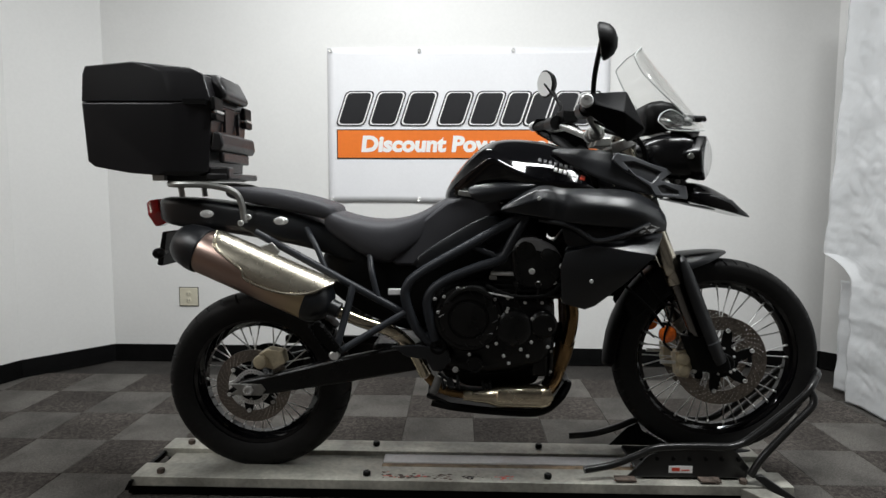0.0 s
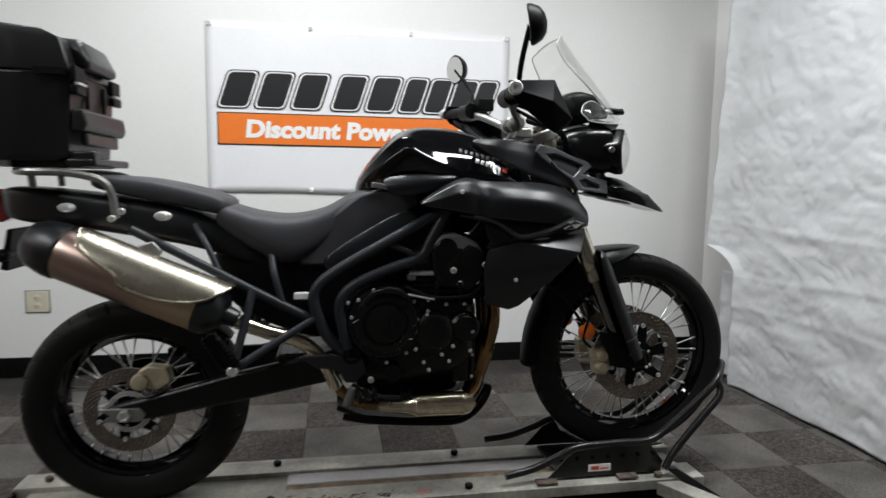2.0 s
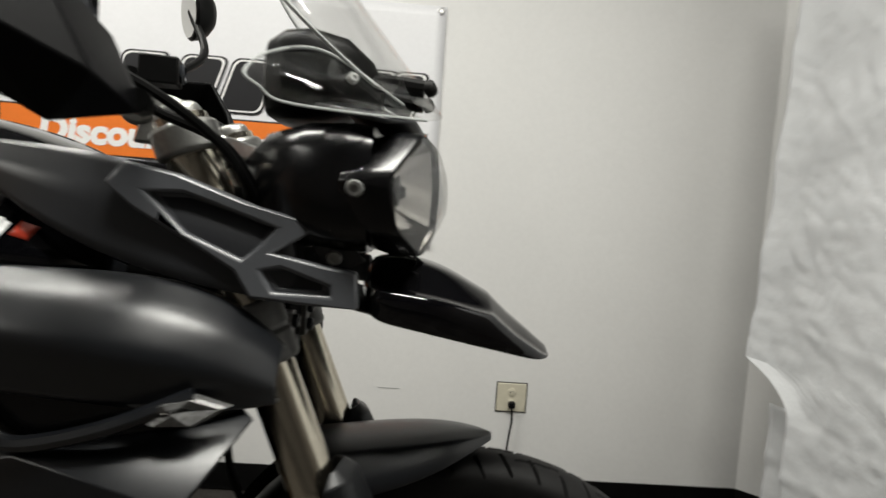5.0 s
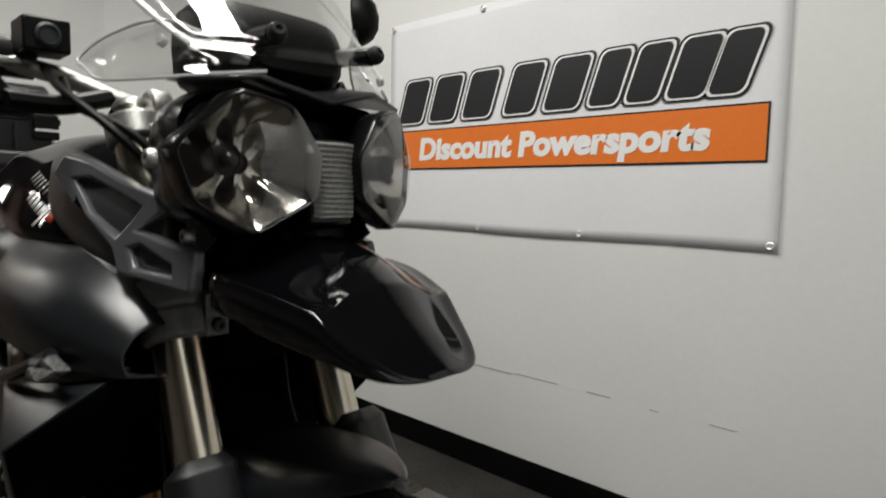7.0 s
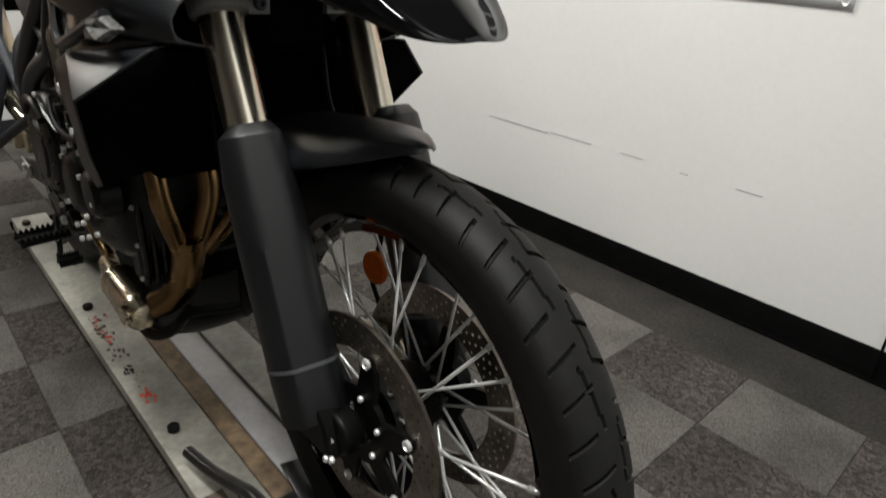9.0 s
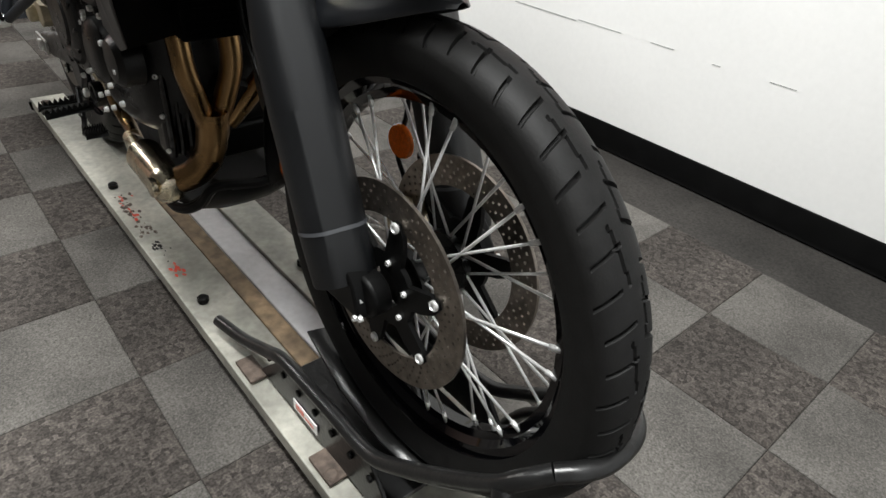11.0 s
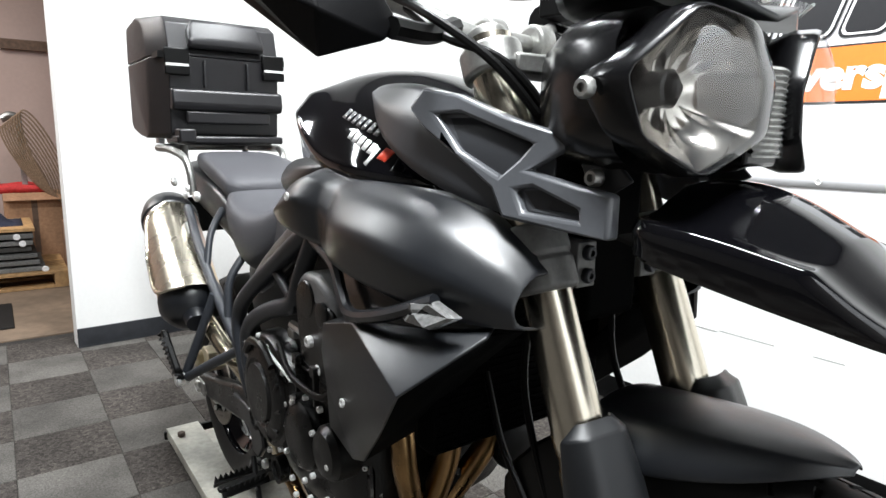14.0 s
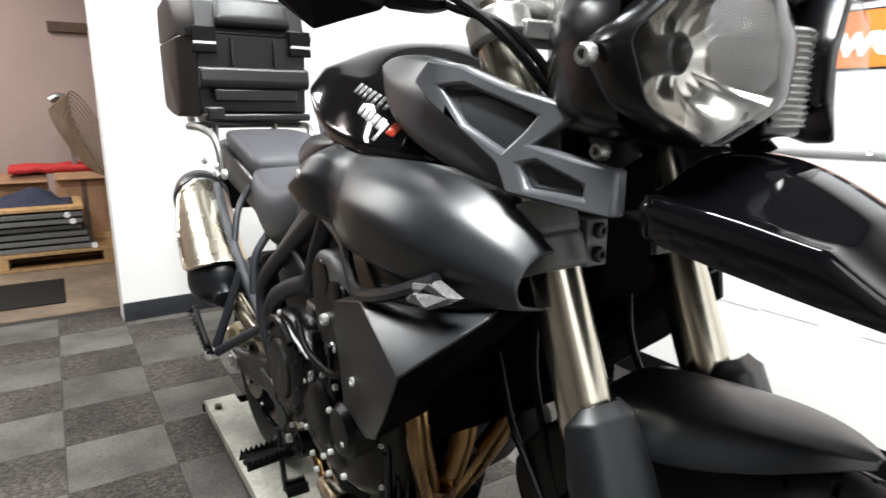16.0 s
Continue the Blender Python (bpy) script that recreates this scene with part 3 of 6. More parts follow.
body("rider_seat", [(0.235, 0.10, 0.925, 0.975), (0.25, 0.135, 0.90, 0.985), (0.33, 0.158, 0.845, 0.955), (0.41, 0.160, 0.792, 0.945), (0.47, 0.155, 0.788, 0.945), (0.56, 0.135, 0.855, 0.965), (0.63, 0.112, 0.925, 1.018),
                    (0.69, 0.105, 0.955, 1.034), (0.76, 0.10, 0.975, 1.034), (0.805, 0.09, 0.985, 1.0)], SEAT, "dipped black vinyl rider seat", 0.5)
body("passenger_seat", [(-0.10, 0.09, 1.03, 1.05), (-0.08, 0.115, 1.01, 1.058), (0.05, 0.128, 0.985, 1.054), (0.17, 0.132, 0.96, 1.028), (0.255, 0.132, 0.94, 1.004), (0.285, 0.12, 0.935, 0.985)], SEAT, "black vinyl passenger seat", 0.45)
body("tail_body", [(-0.345, 0.05, 0.945, 1.015), (-0.30, 0.09, 0.915, 1.025), (-0.15, 0.115, 0.905, 1.012), (0.05, 0.122, 0.87, 0.985), (0.22, 0.125, 0.84, 0.945), (0.40, 0.11, 0.76, 0.85)], MATTE, "black plastic tail body", 0.4)
body("under_seat_box", [(0.20, 0.09, 0.70, 0.88), (0.45, 0.11, 0.56, 0.82), (0.62, 0.11, 0.53, 0.92), (0.85, 0.10, 0.80, 1.0), (1.0, 0.10, 0.85, 1.0)], BLACK, "black battery box and airbox", 0.4)


def seat_panel(bm, f):
    prism(bm, [f((x, -0.068, z)) for x, z in ((0.462, 0.806), (0.540, 0.803), (0.66, 0.885), (0.828, 0.992), (0.815, 1.036), (0.71, 1.040), (0.64, 1.020), (0.57, 0.966), (0.51, 0.920), (0.44, 0.880))], 0.03)


twin("seat_flank", seat_panel, SEAT, "black vinyl flank of the seat's nose", bevel=0.010)
FAIRING = ((0.812, 0.150, 1.003, 0.160, 1.000, 0.166, 0.997, 0.166, 0.993), (0.866, 0.148, 1.040, 0.172, 1.030, 0.186, 1.010, 0.178, 0.986),
           (0.940, 0.138, 1.080, 0.168, 1.070, 0.190, 1.036, 0.178, 0.975), (0.985, 0.132, 1.074, 0.154, 1.056, 0.168, 1.024, 0.160, 0.965),
           (1.018, 0.130, 1.068, 0.150, 1.048, 0.168, 1.012, 0.168, 0.959), (1.075, 0.128, 1.064, 0.166, 1.046, 0.194, 1.012, 0.186, 0.953),
           (1.190, 0.118, 1.066, 0.164, 1.044, 0.196, 1.002, 0.180, 0.942), (1.268, 0.105, 1.052, 0.150, 1.026, 0.178, 0.986, 0.162, 0.932),
           (1.325, 0.092, 1.016, 0.126, 0.998, 0.144, 0.966, 0.132, 0.928), (1.352, 0.086, 0.986, 0.106, 0.974, 0.120, 0.952, 0.114, 0.930))


def fairing(bm, f):
    rows = []
    for x, yt, zt, yu, zu, ym, zm, yl, zl in FAIRING:
        rows.append([f((x, -y, z)) for y, z in ((yt - 0.03, zt - 0.004), (yt, zt), (yu, zu), (ym, zm), (yl, zl), (yl - 0.05, zl - 0.010))])
    loft(bm, rows, False)

    def weights(r0, c0, r1, c1):
        if c0 == c1:
            return {4: 1.0, 2: 0.95 if r1 <= 3 else 0.3, 3: 0.6 if r1 <= 3 else 0.35, 1: 0.6}.get(c0, 0)
        return 0.8 if r0 == r1 == 3 and c0 in (2, 3) else 0.75 if r0 == r1 == 4 and c0 in (2, 3) else 0.7 if r0 == r1 == 9 else 0
    creased(bm, 6, weights)


twin("side_fairing", fairing, MATTE, "matte black bulging side fairing", sub=3, solid=0.004)


def cowl_panel(bm, f):
    rows = (((1.00, -0.135, 0.972), (1.10, -0.150, 0.964), (1.22, -0.152, 0.960), (1.35, -0.100, 0.960)),
            ((1.01, -0.150, 0.915), (1.10, -0.163, 0.925), (1.225, -0.162, 0.930), (1.345, -0.115, 0.942)),
            ((1.02, -0.158, 0.866), (1.115, -0.166, 0.886), (1.23, -0.160, 0.902), (1.335, -0.122, 0.924)))
    loft(bm, [[f(p) for p in r] for r in rows], False)


twin("cowl_panel", cowl_panel, COWL, "shiny dark recessed cowl panel", sub=2, solid=0.004)
twin("cowl_lip", lambda bm, f: tube(bm, [f(p) for p in ((0.936, -0.150, 0.966), (1.033, -0.164, 0.947), (1.08, -0.176, 0.918), (1.12, -0.182, 0.900), (1.206, -0.184, 0.921), (1.283, -0.168, 0.953))], 0.0085, 8), MATTE, "thin black lip round the cowl")


def side_cover(bm, f):
    rows = [[(0.70, -0.130, 1.06), (0.72, -0.165, 1.03), (0.74, -0.150, 1.0)],
            [(0.79, -0.150, 1.075), (0.80, -0.185, 1.045), (0.82, -0.165, 1.005)],
            [(0.88, -0.160, 1.078), (0.89, -0.196, 1.060), (0.89, -0.175, 1.03)],
            [(0.95, -0.150, 1.075), (0.95, -0.180, 1.068), (0.95, -0.165, 1.05)]]
    loft(bm, [[f(p) for p in r] for r in rows], False)


both("knee_cover", side_cover, MATTE, bike, "matte black knee cover", sub=2, solid=0.004)


def flank(bm, f):
    rows = [[(0.52, -0.150, 0.815), (0.545, -0.158, 0.79), (0.565, -0.150, 0.765)],
            [(0.66, -0.150, 0.905), (0.69, -0.160, 0.875), (0.715, -0.150, 0.85)],
            [(0.80, -0.150, 0.985), (0.83, -0.158, 0.955), (0.85, -0.150, 0.93)]]
    loft(bm, [[f(p) for p in r] for r in rows], False)


both("flank_panel", flank, MATTE, bike, "matte black flank panel along the seat", sub=1, solid=0.006)


SHROUD = ((1.018, -0.175, 0.861), (1.115, -0.180, 0.887), (1.334, -0.138, 0.922), (1.288, -0.219, 0.859), (1.118, -0.188, 0.845), (1.004, -0.172, 0.815),
          (1.118, -0.165, 0.690), (1.086, -0.164, 0.678), (1.012, -0.164, 0.698), (1.212, -0.197, 0.775), (1.30, -0.050, 0.905), (1.23, -0.060, 0.84),
          (1.10, -0.070, 0.70), (1.03, -0.130, 0.872), (1.12, -0.130, 0.897), (1.30, -0.090, 0.928), (1.008, -0.167, 0.768), (1.105, -0.186, 0.786))


def shroud(bm, f):
    shell(bm, [f(p) for p in SHROUD], [(0, 1, 4, 5), (1, 2, 3), (1, 3, 4), (5, 4, 17, 16), (4, 3, 17), (3, 9, 17), (16, 17, 7, 8), (17, 9, 6, 7), (0, 13, 14, 1), (1, 14, 15, 2)])


# Black sheet that stands in for the shade inside the shroud's opening.
def mouth(bm, f):
    v = [SHROUD[k] for k in (2, 3, 9, 6, 10, 11, 12)]
    shell(bm, [f((x - 0.003, y + 0.002, z - 0.002)) for x, y, z in v], [(0, 4, 5, 1), (1, 5, 2), (2, 5, 6, 3)])


twin("shroud_mouth", mouth, CAVITY_SHADE, "black sheet standing in for the shaded shroud opening", solid=0.003)
twin("radiator_shroud", shroud, MATTE, "faceted matte black radiator shroud", solid=0.004, bevel=0.007, angle=20)


# side fin: a grey frame with two deep recesses over a darker panel
FIN = ((1.184, 1.181), (1.236, 1.171), (1.315, 1.142), (1.378, 1.126), (1.376, 1.118), (1.335, 1.092), (1.391, 1.080), (1.427, 1.074), (1.432, 1.031), (1.368, 1.036), (1.315, 1.042), (1.297, 1.071),
       (1.250, 1.100), (1.199, 1.130), (1.168, 1.157))
FIN_HOLES = (((1.206, 1.150), (1.242, 1.151), (1.337, 1.119), (1.324, 1.103), (1.304, 1.084), (1.248, 1.110)), ((1.324, 1.072), (1.345, 1.076), (1.397, 1.057), (1.399, 1.046), (1.338, 1.050)))


def fin_y(x, z):
    return -0.6653 + 0.2846 * x + 0.1805 * z


def plate(bm, f, polys, proud, depth):
    """A flat plate on the fin's plane with holes after the first outline."""
    edges = []
    for poly in polys:
        v = [bm.verts.new((x, 0, z)) for x, z in poly]
        edges += [bm.edges.new((v[k], v[(k + 1) % len(v)])) for k in range(len(v))]
    bmesh.ops.triangle_fill(bm, use_beauty=True, edges=edges)
    out = bmesh.ops.extrude_face_region(bm, geom=bm.faces[:])
    back = {v for v in out["geom"] if isinstance(v, bmesh.types.BMVert)}
    for v in bm.verts:
        v.co = f((v.co.x, fin_y(v.co.x, v.co.z) - proud + (depth if v in back else 0.0), v.co.z))


def recess(bm, f, poly, depth):
    """The sloping inner faces and floor of one recess."""
    cx, cz = (sum(p[k] for p in poly) / len(poly) for k in (0, 1))
    rings = []
    for s, d in ((1.02, 0.004), (0.70, depth), (0.66, depth)):
        rings.append([f((cx + (x - cx) * s, fin_y(cx + (x - cx) * s, cz + (z - cz) * s) + d, cz + (z - cz) * s)) for x, z in poly])
    loft(bm, rings, True, False)


twin("side_fin", lambda bm, f: plate(bm, f, (FIN,) + FIN_HOLES, 0.006, 0.016), GREY_PANEL, "grey satin plastic side fin with two dark recesses", bevel=0.004, angle=40)
for poly, depth in zip(FIN_HOLES, (0.016, 0.012)):
    twin("fin_recess", lambda bm, f: recess(bm, f, poly, depth), GREY_PANEL, "sloping grey inner face of a recess", solid=0.002, angle=20)
    cx, cz = (sum(p[k] for p in poly) / len(poly) for k in (0, 1))
    inner = [(cx + 0.004 + (x - cx) * 0.74, cz + (z - cz) * 0.74) for x, z in poly]
    twin("recess_pad", lambda bm, f: plate(bm, f, (inner,), -depth + 0.003, 0.004), MATTE, "dark pad in the recess", bevel=0.002, angle=40)


def fin_base(bm, f):
    rows = (((0.986, -0.064, 1.196), (1.06, -0.084, 1.196), (1.17, -0.100, 1.188), (1.28, -0.085, 1.155), (1.36, -0.062, 1.122)),
            ((0.984, -0.076, 1.186), (1.05, -0.104, 1.166), (1.16, -0.120, 1.146), (1.27, -0.104, 1.110), (1.36, -0.080, 1.080)),
            ((1.000, -0.082, 1.168), (1.075, -0.118, 1.122), (1.18, -0.124, 1.073), (1.310, -0.102, 1.042), (1.38, -0.072, 1.036)))
    loft(bm, [[f(p) for p in r] for r in rows], False)
    creased(bm, 5, lambda r0, c0, r1, c1: 0.8 if r0 == r1 == 1 else 0.9 if r0 == r1 else 0.6 if c0 == c1 == 0 else 0)


twin("fin_base", fin_base, SATIN, "satin dark grey panel behind the fin", sub=2, solid=0.006)

# beak
bm = nb()
rows = []
for x, w, zb, zs, zt in ((1.425, 0.128, 1.022, 1.058, 1.085), (1.48, 0.127, 1.012, 1.053, 1.089), (1.53, 0.118, 1.001, 1.046, 1.078), (1.575, 0.103, 0.990, 1.033, 1.054), (1.593, 0.097, 0.986, 1.029, 1.045),
                         (1.624, 0.085, 0.978, 1.003, 1.017), (1.647, 0.074, 0.972, 0.989, 1.001), (1.664, 0.060, 0.969, 0.977, 0.987), (1.676, 0.040, 0.968, 0.972, 0.978), (1.681, 0.016, 0.969, 0.970, 0.973)):
    g = 0.008 if x < 1.58 else 0.0
    half = [(w * 0.90, zb), (w * 0.95, zb + 0.001), (w, zs - 0.010 if zs - 0.010 > zb else (zb + zs) / 2), (w * 0.93, zs), (w * 0.74, zs - 0.001 - g * 0.4), (w * 0.54, zs + (zt - zs) * 0.42), (w * 0.26, zt), (0, zt + 0.002)]
    rows.append([(x, CW - y, z) for y, z in half] + [(x, CW + y, z) for y, z in half[-2::-1]] + [(x, CW, zb + 0.002)])
loft(bm, rows, True, True)
creased(bm, 16, lambda r0, c0, r1, c1: ((0.7 if r1 <= 4 else 0.3) if c0 in (3, 11) else 0.8 if c0 in (1, 13) else 0.25 if c0 in (6, 8) else 0.0) if c0 == c1 else 0.85 if r0 == r1 == 4 and 3 <= c0 and c1 <= 11 else 0)
fitted("beak", bm, GLOSS, "glossy black beak over the front mudguard", sub=3)
bm = nb()
loft(bm, [[(1.40, C - 0.10, 1.02), (1.40, C + 0.10, 1.02)], [(1.60, C - 0.09, 0.975), (1.60, C + 0.09, 0.975)]], False)
part("beak_liner", bm, BLACK, bike, "black liner under the beak", solid=0.004)

# headlight unit
bm = nb()
rows = [ring_x(x, w, zb, zt, 0.5, 24) for x, w, zb, zt in ((1.27, 0.07, 1.11, 1.19), (1.30, 0.11, 1.095, 1.22), (1.35, 0.145, 1.082, 1.235), (1.40, 0.155, 1.078, 1.238), (1.425, 0.152, 1.080, 1.236), (1.42, 0.142, 1.09, 1.228), (1.36, 0.13, 1.10, 1.22))]
loft(bm, rows, True, True)
lamp = part("headlight_housing", bm, COWL, bike, "matte black twin headlight housing", smooth=True)
HEX = [(-0.110, 1.226), (-0.058, 1.213), (-0.026, 1.165), (-0.032, 1.118), (-0.097, 1.081), (-0.149, 1.114), (-0.164, 1.170)]


for _ in range(2):
    # corners cut twice, so that the outline is a slightly rounded heptagon
    HEX = [(a[0] * (1 - k) + b[0] * k, a[1] * (1 - k) + b[1] * k) for a, b in zip(HEX, HEX[1:] + HEX[:1]) for k in (0.10, 0.90)]


def lens_x(y):
    return 1.508 - 2.2 * y * y


def hexpt(y, z, f, dx=0.0):
    return f((lens_x(y) + dx, C + y, z))


for f in (lambda p: tuple(p), mir):
    bm = nb()
    n = len(HEX)
    cy, cz = sum(p[0] for p in HEX) / n, sum(p[1] for p in HEX) / n
    rings = []
    for s in (0.985, 0.8, 0.5, 0.2):
        rings.append([hexpt(cy + (y - cy) * s, cz + (z - cz) * s, f, 0.020 * (1 - s * s)) for y, z in HEX])
    loft(bm, rings, True, False)
    bm.verts.ensure_lookup_table()
    bm.faces.new(bm.verts[-n:])
    finish("headlight_lens", bm, LAMP_GLASS, lamp, "clear faceted headlight lens").visible_shadow = False
    bm = nb()
    pts = [hexpt(y, z, f) for y, z in HEX]
    outer = [hexpt(cy + (y - cy) * 1.035, cz + (z - cz) * 1.035, f, -0.006) for y, z in HEX]
    mid = [hexpt(cy + (y - cy) * 1.05, cz + (z - cz) * 1.05, f, -0.026) for y, z in HEX]
    back = [hexpt(cy + (y - cy) * 0.92, cz + (z - cz) * 0.90, f, -0.062) for y, z in HEX]
    loft(bm, [pts, outer, mid, back], True, False)
    finish("headlight_bezel", bm, COWL, lamp, "black headlight bezel", solid=0.003, bevel=0.005, angle=50)
    bm = nb()
    # smooth reflector bowl with a bulb shield
    m = axis(f((1.430, C + cy - 0.020, cz + 0.002)), f((1.60, C + cy - 0.014, cz + 0.002)))
    rim_pts = [(HEX[k][0] * (1 - q / 4) + HEX[(k + 1) % n][0] * q / 4, HEX[k][1] * (1 - q / 4) + HEX[(k + 1) % n][1] * q / 4) for k in range(n) for q in range(4)]
    rings = []
    for k in range(12):
        t = k / 11
        q = 0.97 - 0.80 * t
        ring = []
        for y, z in rim_pts:
            a = math.atan2(z - cz, y - cy)
            ry, rz = 0.066 * math.cos(a), 0.072 * math.sin(a)
            w = min(1.0, t * 1.3)
            ring.append(hexpt(cy + ((y - cy) * (1 - w) + ry * w) * q, cz + ((z - cz) * (1 - w) + rz * w) * q, f, -0.010 - 0.040 * math.sin(t * math.pi / 2) + 0.0028 * math.cos(7 * a) * math.sin(t * math.pi)))
        rings.append(ring)
    loft(bm, rings, True, False)
    finish("reflector", bm, BOWL, lamp, "chrome headlight reflector bowl", angle=50)
    bm = nb()
    lathe(bm, [(0.016, 0.0), (0.017, 0.026), (0.014, 0.028), (0.013, 0.02), (0.008, 0.02), (0.008, 0.032), (0.005, 0.035)], m, 24)
    finish("bulb", bm, COWL, lamp, "bulb with a round shield")
bm = nb()
rows = []
for k in range(59):
    z = 1.099 + k * 0.0014
    d = 0.0013 * math.cos(k / 4 * 2 * math.pi)
    rows.append([(1.492 + d, C - 0.028, z), (1.497 + d, C - 0.014, z), (1.499 + d, C, z), (1.497 + d, C + 0.014, z), (1.492 + d, C + 0.028, z)])
loft(bm, rows, False)
part("position_lamp", bm, RIBBED, bike, "ribbed clear position lamp between the headlights")
bm = bx(1.42, 1.488, C - 0.03, C + 0.03, 1.09, 1.184)
part("lamp_divider", bm, COWL, bike, "black divider behind the position lamp", bevel=0.004)
bm = nb()
loft(bm, [[(1.44, C - 0.15, 1.236), (1.47, C - 0.08, 1.246), (1.49, C, 1.226), (1.47, C + 0.08, 1.246), (1.44, C + 0.15, 1.236)],
          [(1.36, C - 0.13, 1.25), (1.38, C - 0.07, 1.262), (1.40, C, 1.245), (1.38, C + 0.07, 1.262), (1.36, C + 0.13, 1.25)]], False)
part("lamp_brow", bm, MATTE, bike, "black brow over the headlights", solid=0.006)
for f in (lambda p: tuple(p), mir):
    s = -1 if f((0, 0, 0))[1] == 0 else 1
    part("lamp_screw", bolt_head(nb(), f((1.412, -0.148, 1.157)), (0, s, 0), 0.010, 0.010), CASTING, bike, "steel lamp screw")
    part("tab_screw", bolt_head(nb(), f((1.390, -0.098, 1.076)), (0, s, 0), 0.009, 0.012), CASTING, bike, "steel screw of the lamp tab")
both("lamp_tab", lambda bm, f: prism(bm, [f(p) for p in ((1.362, -0.092, 1.088), (1.405, -0.092, 1.094), (1.425, -0.092, 1.074), (1.385, -0.092, 1.050))], 0.006), MATTE, bike, "small black lamp tab", bevel=0.002)

# windscreen
bm = nb()
rows = []
for j in range(13):
    v = j / 12
    w = 0.135 + 0.045 * math.sin(min(1.0, v * 1.4) * math.pi * 0.8) - 0.035 * v
    row = []
    for i in range(17):
        u = -1 + i / 8
        back = 0.080 + 0.06 * v * (1 - v) * 2 - 0.030 * v
        row.append((1.505 - 0.215 * v - back * abs(u) ** 1.7, C + w * u, 1.262 + 0.262 * v - 0.045 * v * abs(u) ** 3 + 0.010 * (1 - v) * abs(u) ** 2))
    rows.append(row)
loft(bm, rows, False)
screen = part("windscreen", bm, CLEAR, bike, "clear curved windscreen", solid=0.003)
screen.visible_shadow = False
rim = [rows[j][0] for j in range(13)] + [rows[12][i] for i in range(1, 17)] + [rows[j][16] for j in range(11, -1, -1)]
part("screen_edge", tube(nb(), rim, 0.0022, 6, 2), EDGE, bike, "pale tube for the edge glint of the windscreen")
for s in (-1, 1):
    part("screen_knob", lathe(nb(), [(0.005, -0.004), (0.010, -0.003), (0.011, 0.002), (0.010, 0.007), (0.007, 0.010), (0.004, 0.010), (0.003, 0.007), (0.001, 0.007)], axis((1.482, C + s * 0.068, 1.285), (2.48, C + s * 0.368, 1.785)), 20), RUBBER, bike, "black windscreen knob")
    part("screen_screw", bolt_head(nb(), (1.40, C + s * 0.150, 1.275), (0.5, s, 0.3), 0.006, 0.008), BOLT, bike, "small windscreen screw")
    part("screen_bracket", tube(nb(), [(1.36, C + s * 0.045, 1.27), (1.42, C + s * 0.060, 1.288), (1.478, C + s * 0.068, 1.285)], 0.011, 10), BLACK, bike, "black windscreen bracket")
bm = nb()
loft(bm, [ring_x(x, w, zb, zt, 0.45, 20) for x, w, zb, zt in ((1.288, 0.070, 1.245, 1.318), (1.294, 0.088, 1.238, 1.332), (1.315, 0.103, 1.235, 1.344), (1.345, 0.103, 1.240, 1.348), (1.385, 0.094, 1.25, 1.340), (1.415, 0.074, 1.258, 1.316), (1.425, 0.055, 1.264, 1.300))])
dash = part("instrument_panel", bm, BLACK, bike, "black instrument panel behind the screen", smooth=True)
WING = (((1.300, -0.180, 1.266), (1.320, -0.150, 1.294), (1.370, -0.108, 1.306), (1.455, -0.063, 1.262)), ((1.315, -0.178, 1.252), (1.365, -0.148, 1.262), (1.415, -0.108, 1.262), (1.468, -0.061, 1.252)), ((1.335, -0.170, 1.240), (1.40, -0.142, 1.238), (1.45, -0.10, 1.242), (1.483, -0.060, 1.246)))
both("screen_wing", lambda bm, f: loft(bm, [[f(p) for p in r] for r in WING], False), CLEAR, bike, "small clear wind deflector", solid=0.003)
both("wing_edge", lambda bm, f: tube(bm, [f(p) for p in (*WING[2][::-1], WING[1][0], *WING[0])], 0.0018, 6), EDGE, bike, "pale tube for the edge glint of the deflector")

# handlebar, levers, guards and mirrors; the bar is turned a little to the left
def turned(p):
    q = mir(p)
    a = radians(10)
    dx, dy = q[0] - 1.2, q[1] - C
    return (1.2 + dx * math.cos(a) - dy * math.sin(a), C + dx * math.sin(a) + dy * math.cos(a), q[2])


def pair(name, build, material, label, **k):
    out = []
    for f in (lambda p: tuple(p), turned):
        bm = nb()
        build(bm, f)
        out.append(finish(name, bm, material, bike, label, **k))
    return out


BAR = [(1.052, -0.345, 1.300), (1.065, -0.25, 1.298), (1.10, -0.14, 1.275), (1.14, -0.06, 1.243)]
bm = nb()
tube(bm, BAR + [(1.143, C, 1.240)] + [turned(p) for p in BAR[::-1]], 0.0125, 12)
part("handlebar", bm, CASTING, bike, "silver aluminium handlebar")
pair("grip", lambda bm, f: tube(bm, [f((1.050, -0.365, 1.300)), f((1.057, -0.31, 1.300)), f((1.064, -0.245, 1.299))], 0.0175, 12), RUBBER, "black rubber grip")
pair("bar_end", lambda bm, f: lathe(bm, [(0.012, 0), (0.019, 0.003), (0.019, 0.018), (0.015, 0.022), (0.007, 0.022), (0.007, 0.018)], axis(f((1.045, -0.360, 1.302)), f((1.0, -0.70, 1.31))), 20), BOLT, "bright bar end weight")
pair("switch_block", lambda bm, f: loft(bm, [[Vector(f((1.068 + 0.024 * math.cos(a), y, 1.297 + 0.027 * math.sin(a)))) for a in [2 * math.pi * k / 12 for k in range(12)]] for y in (-0.165, -0.175, -0.235, -0.245)]), BLACK, "black switch block")
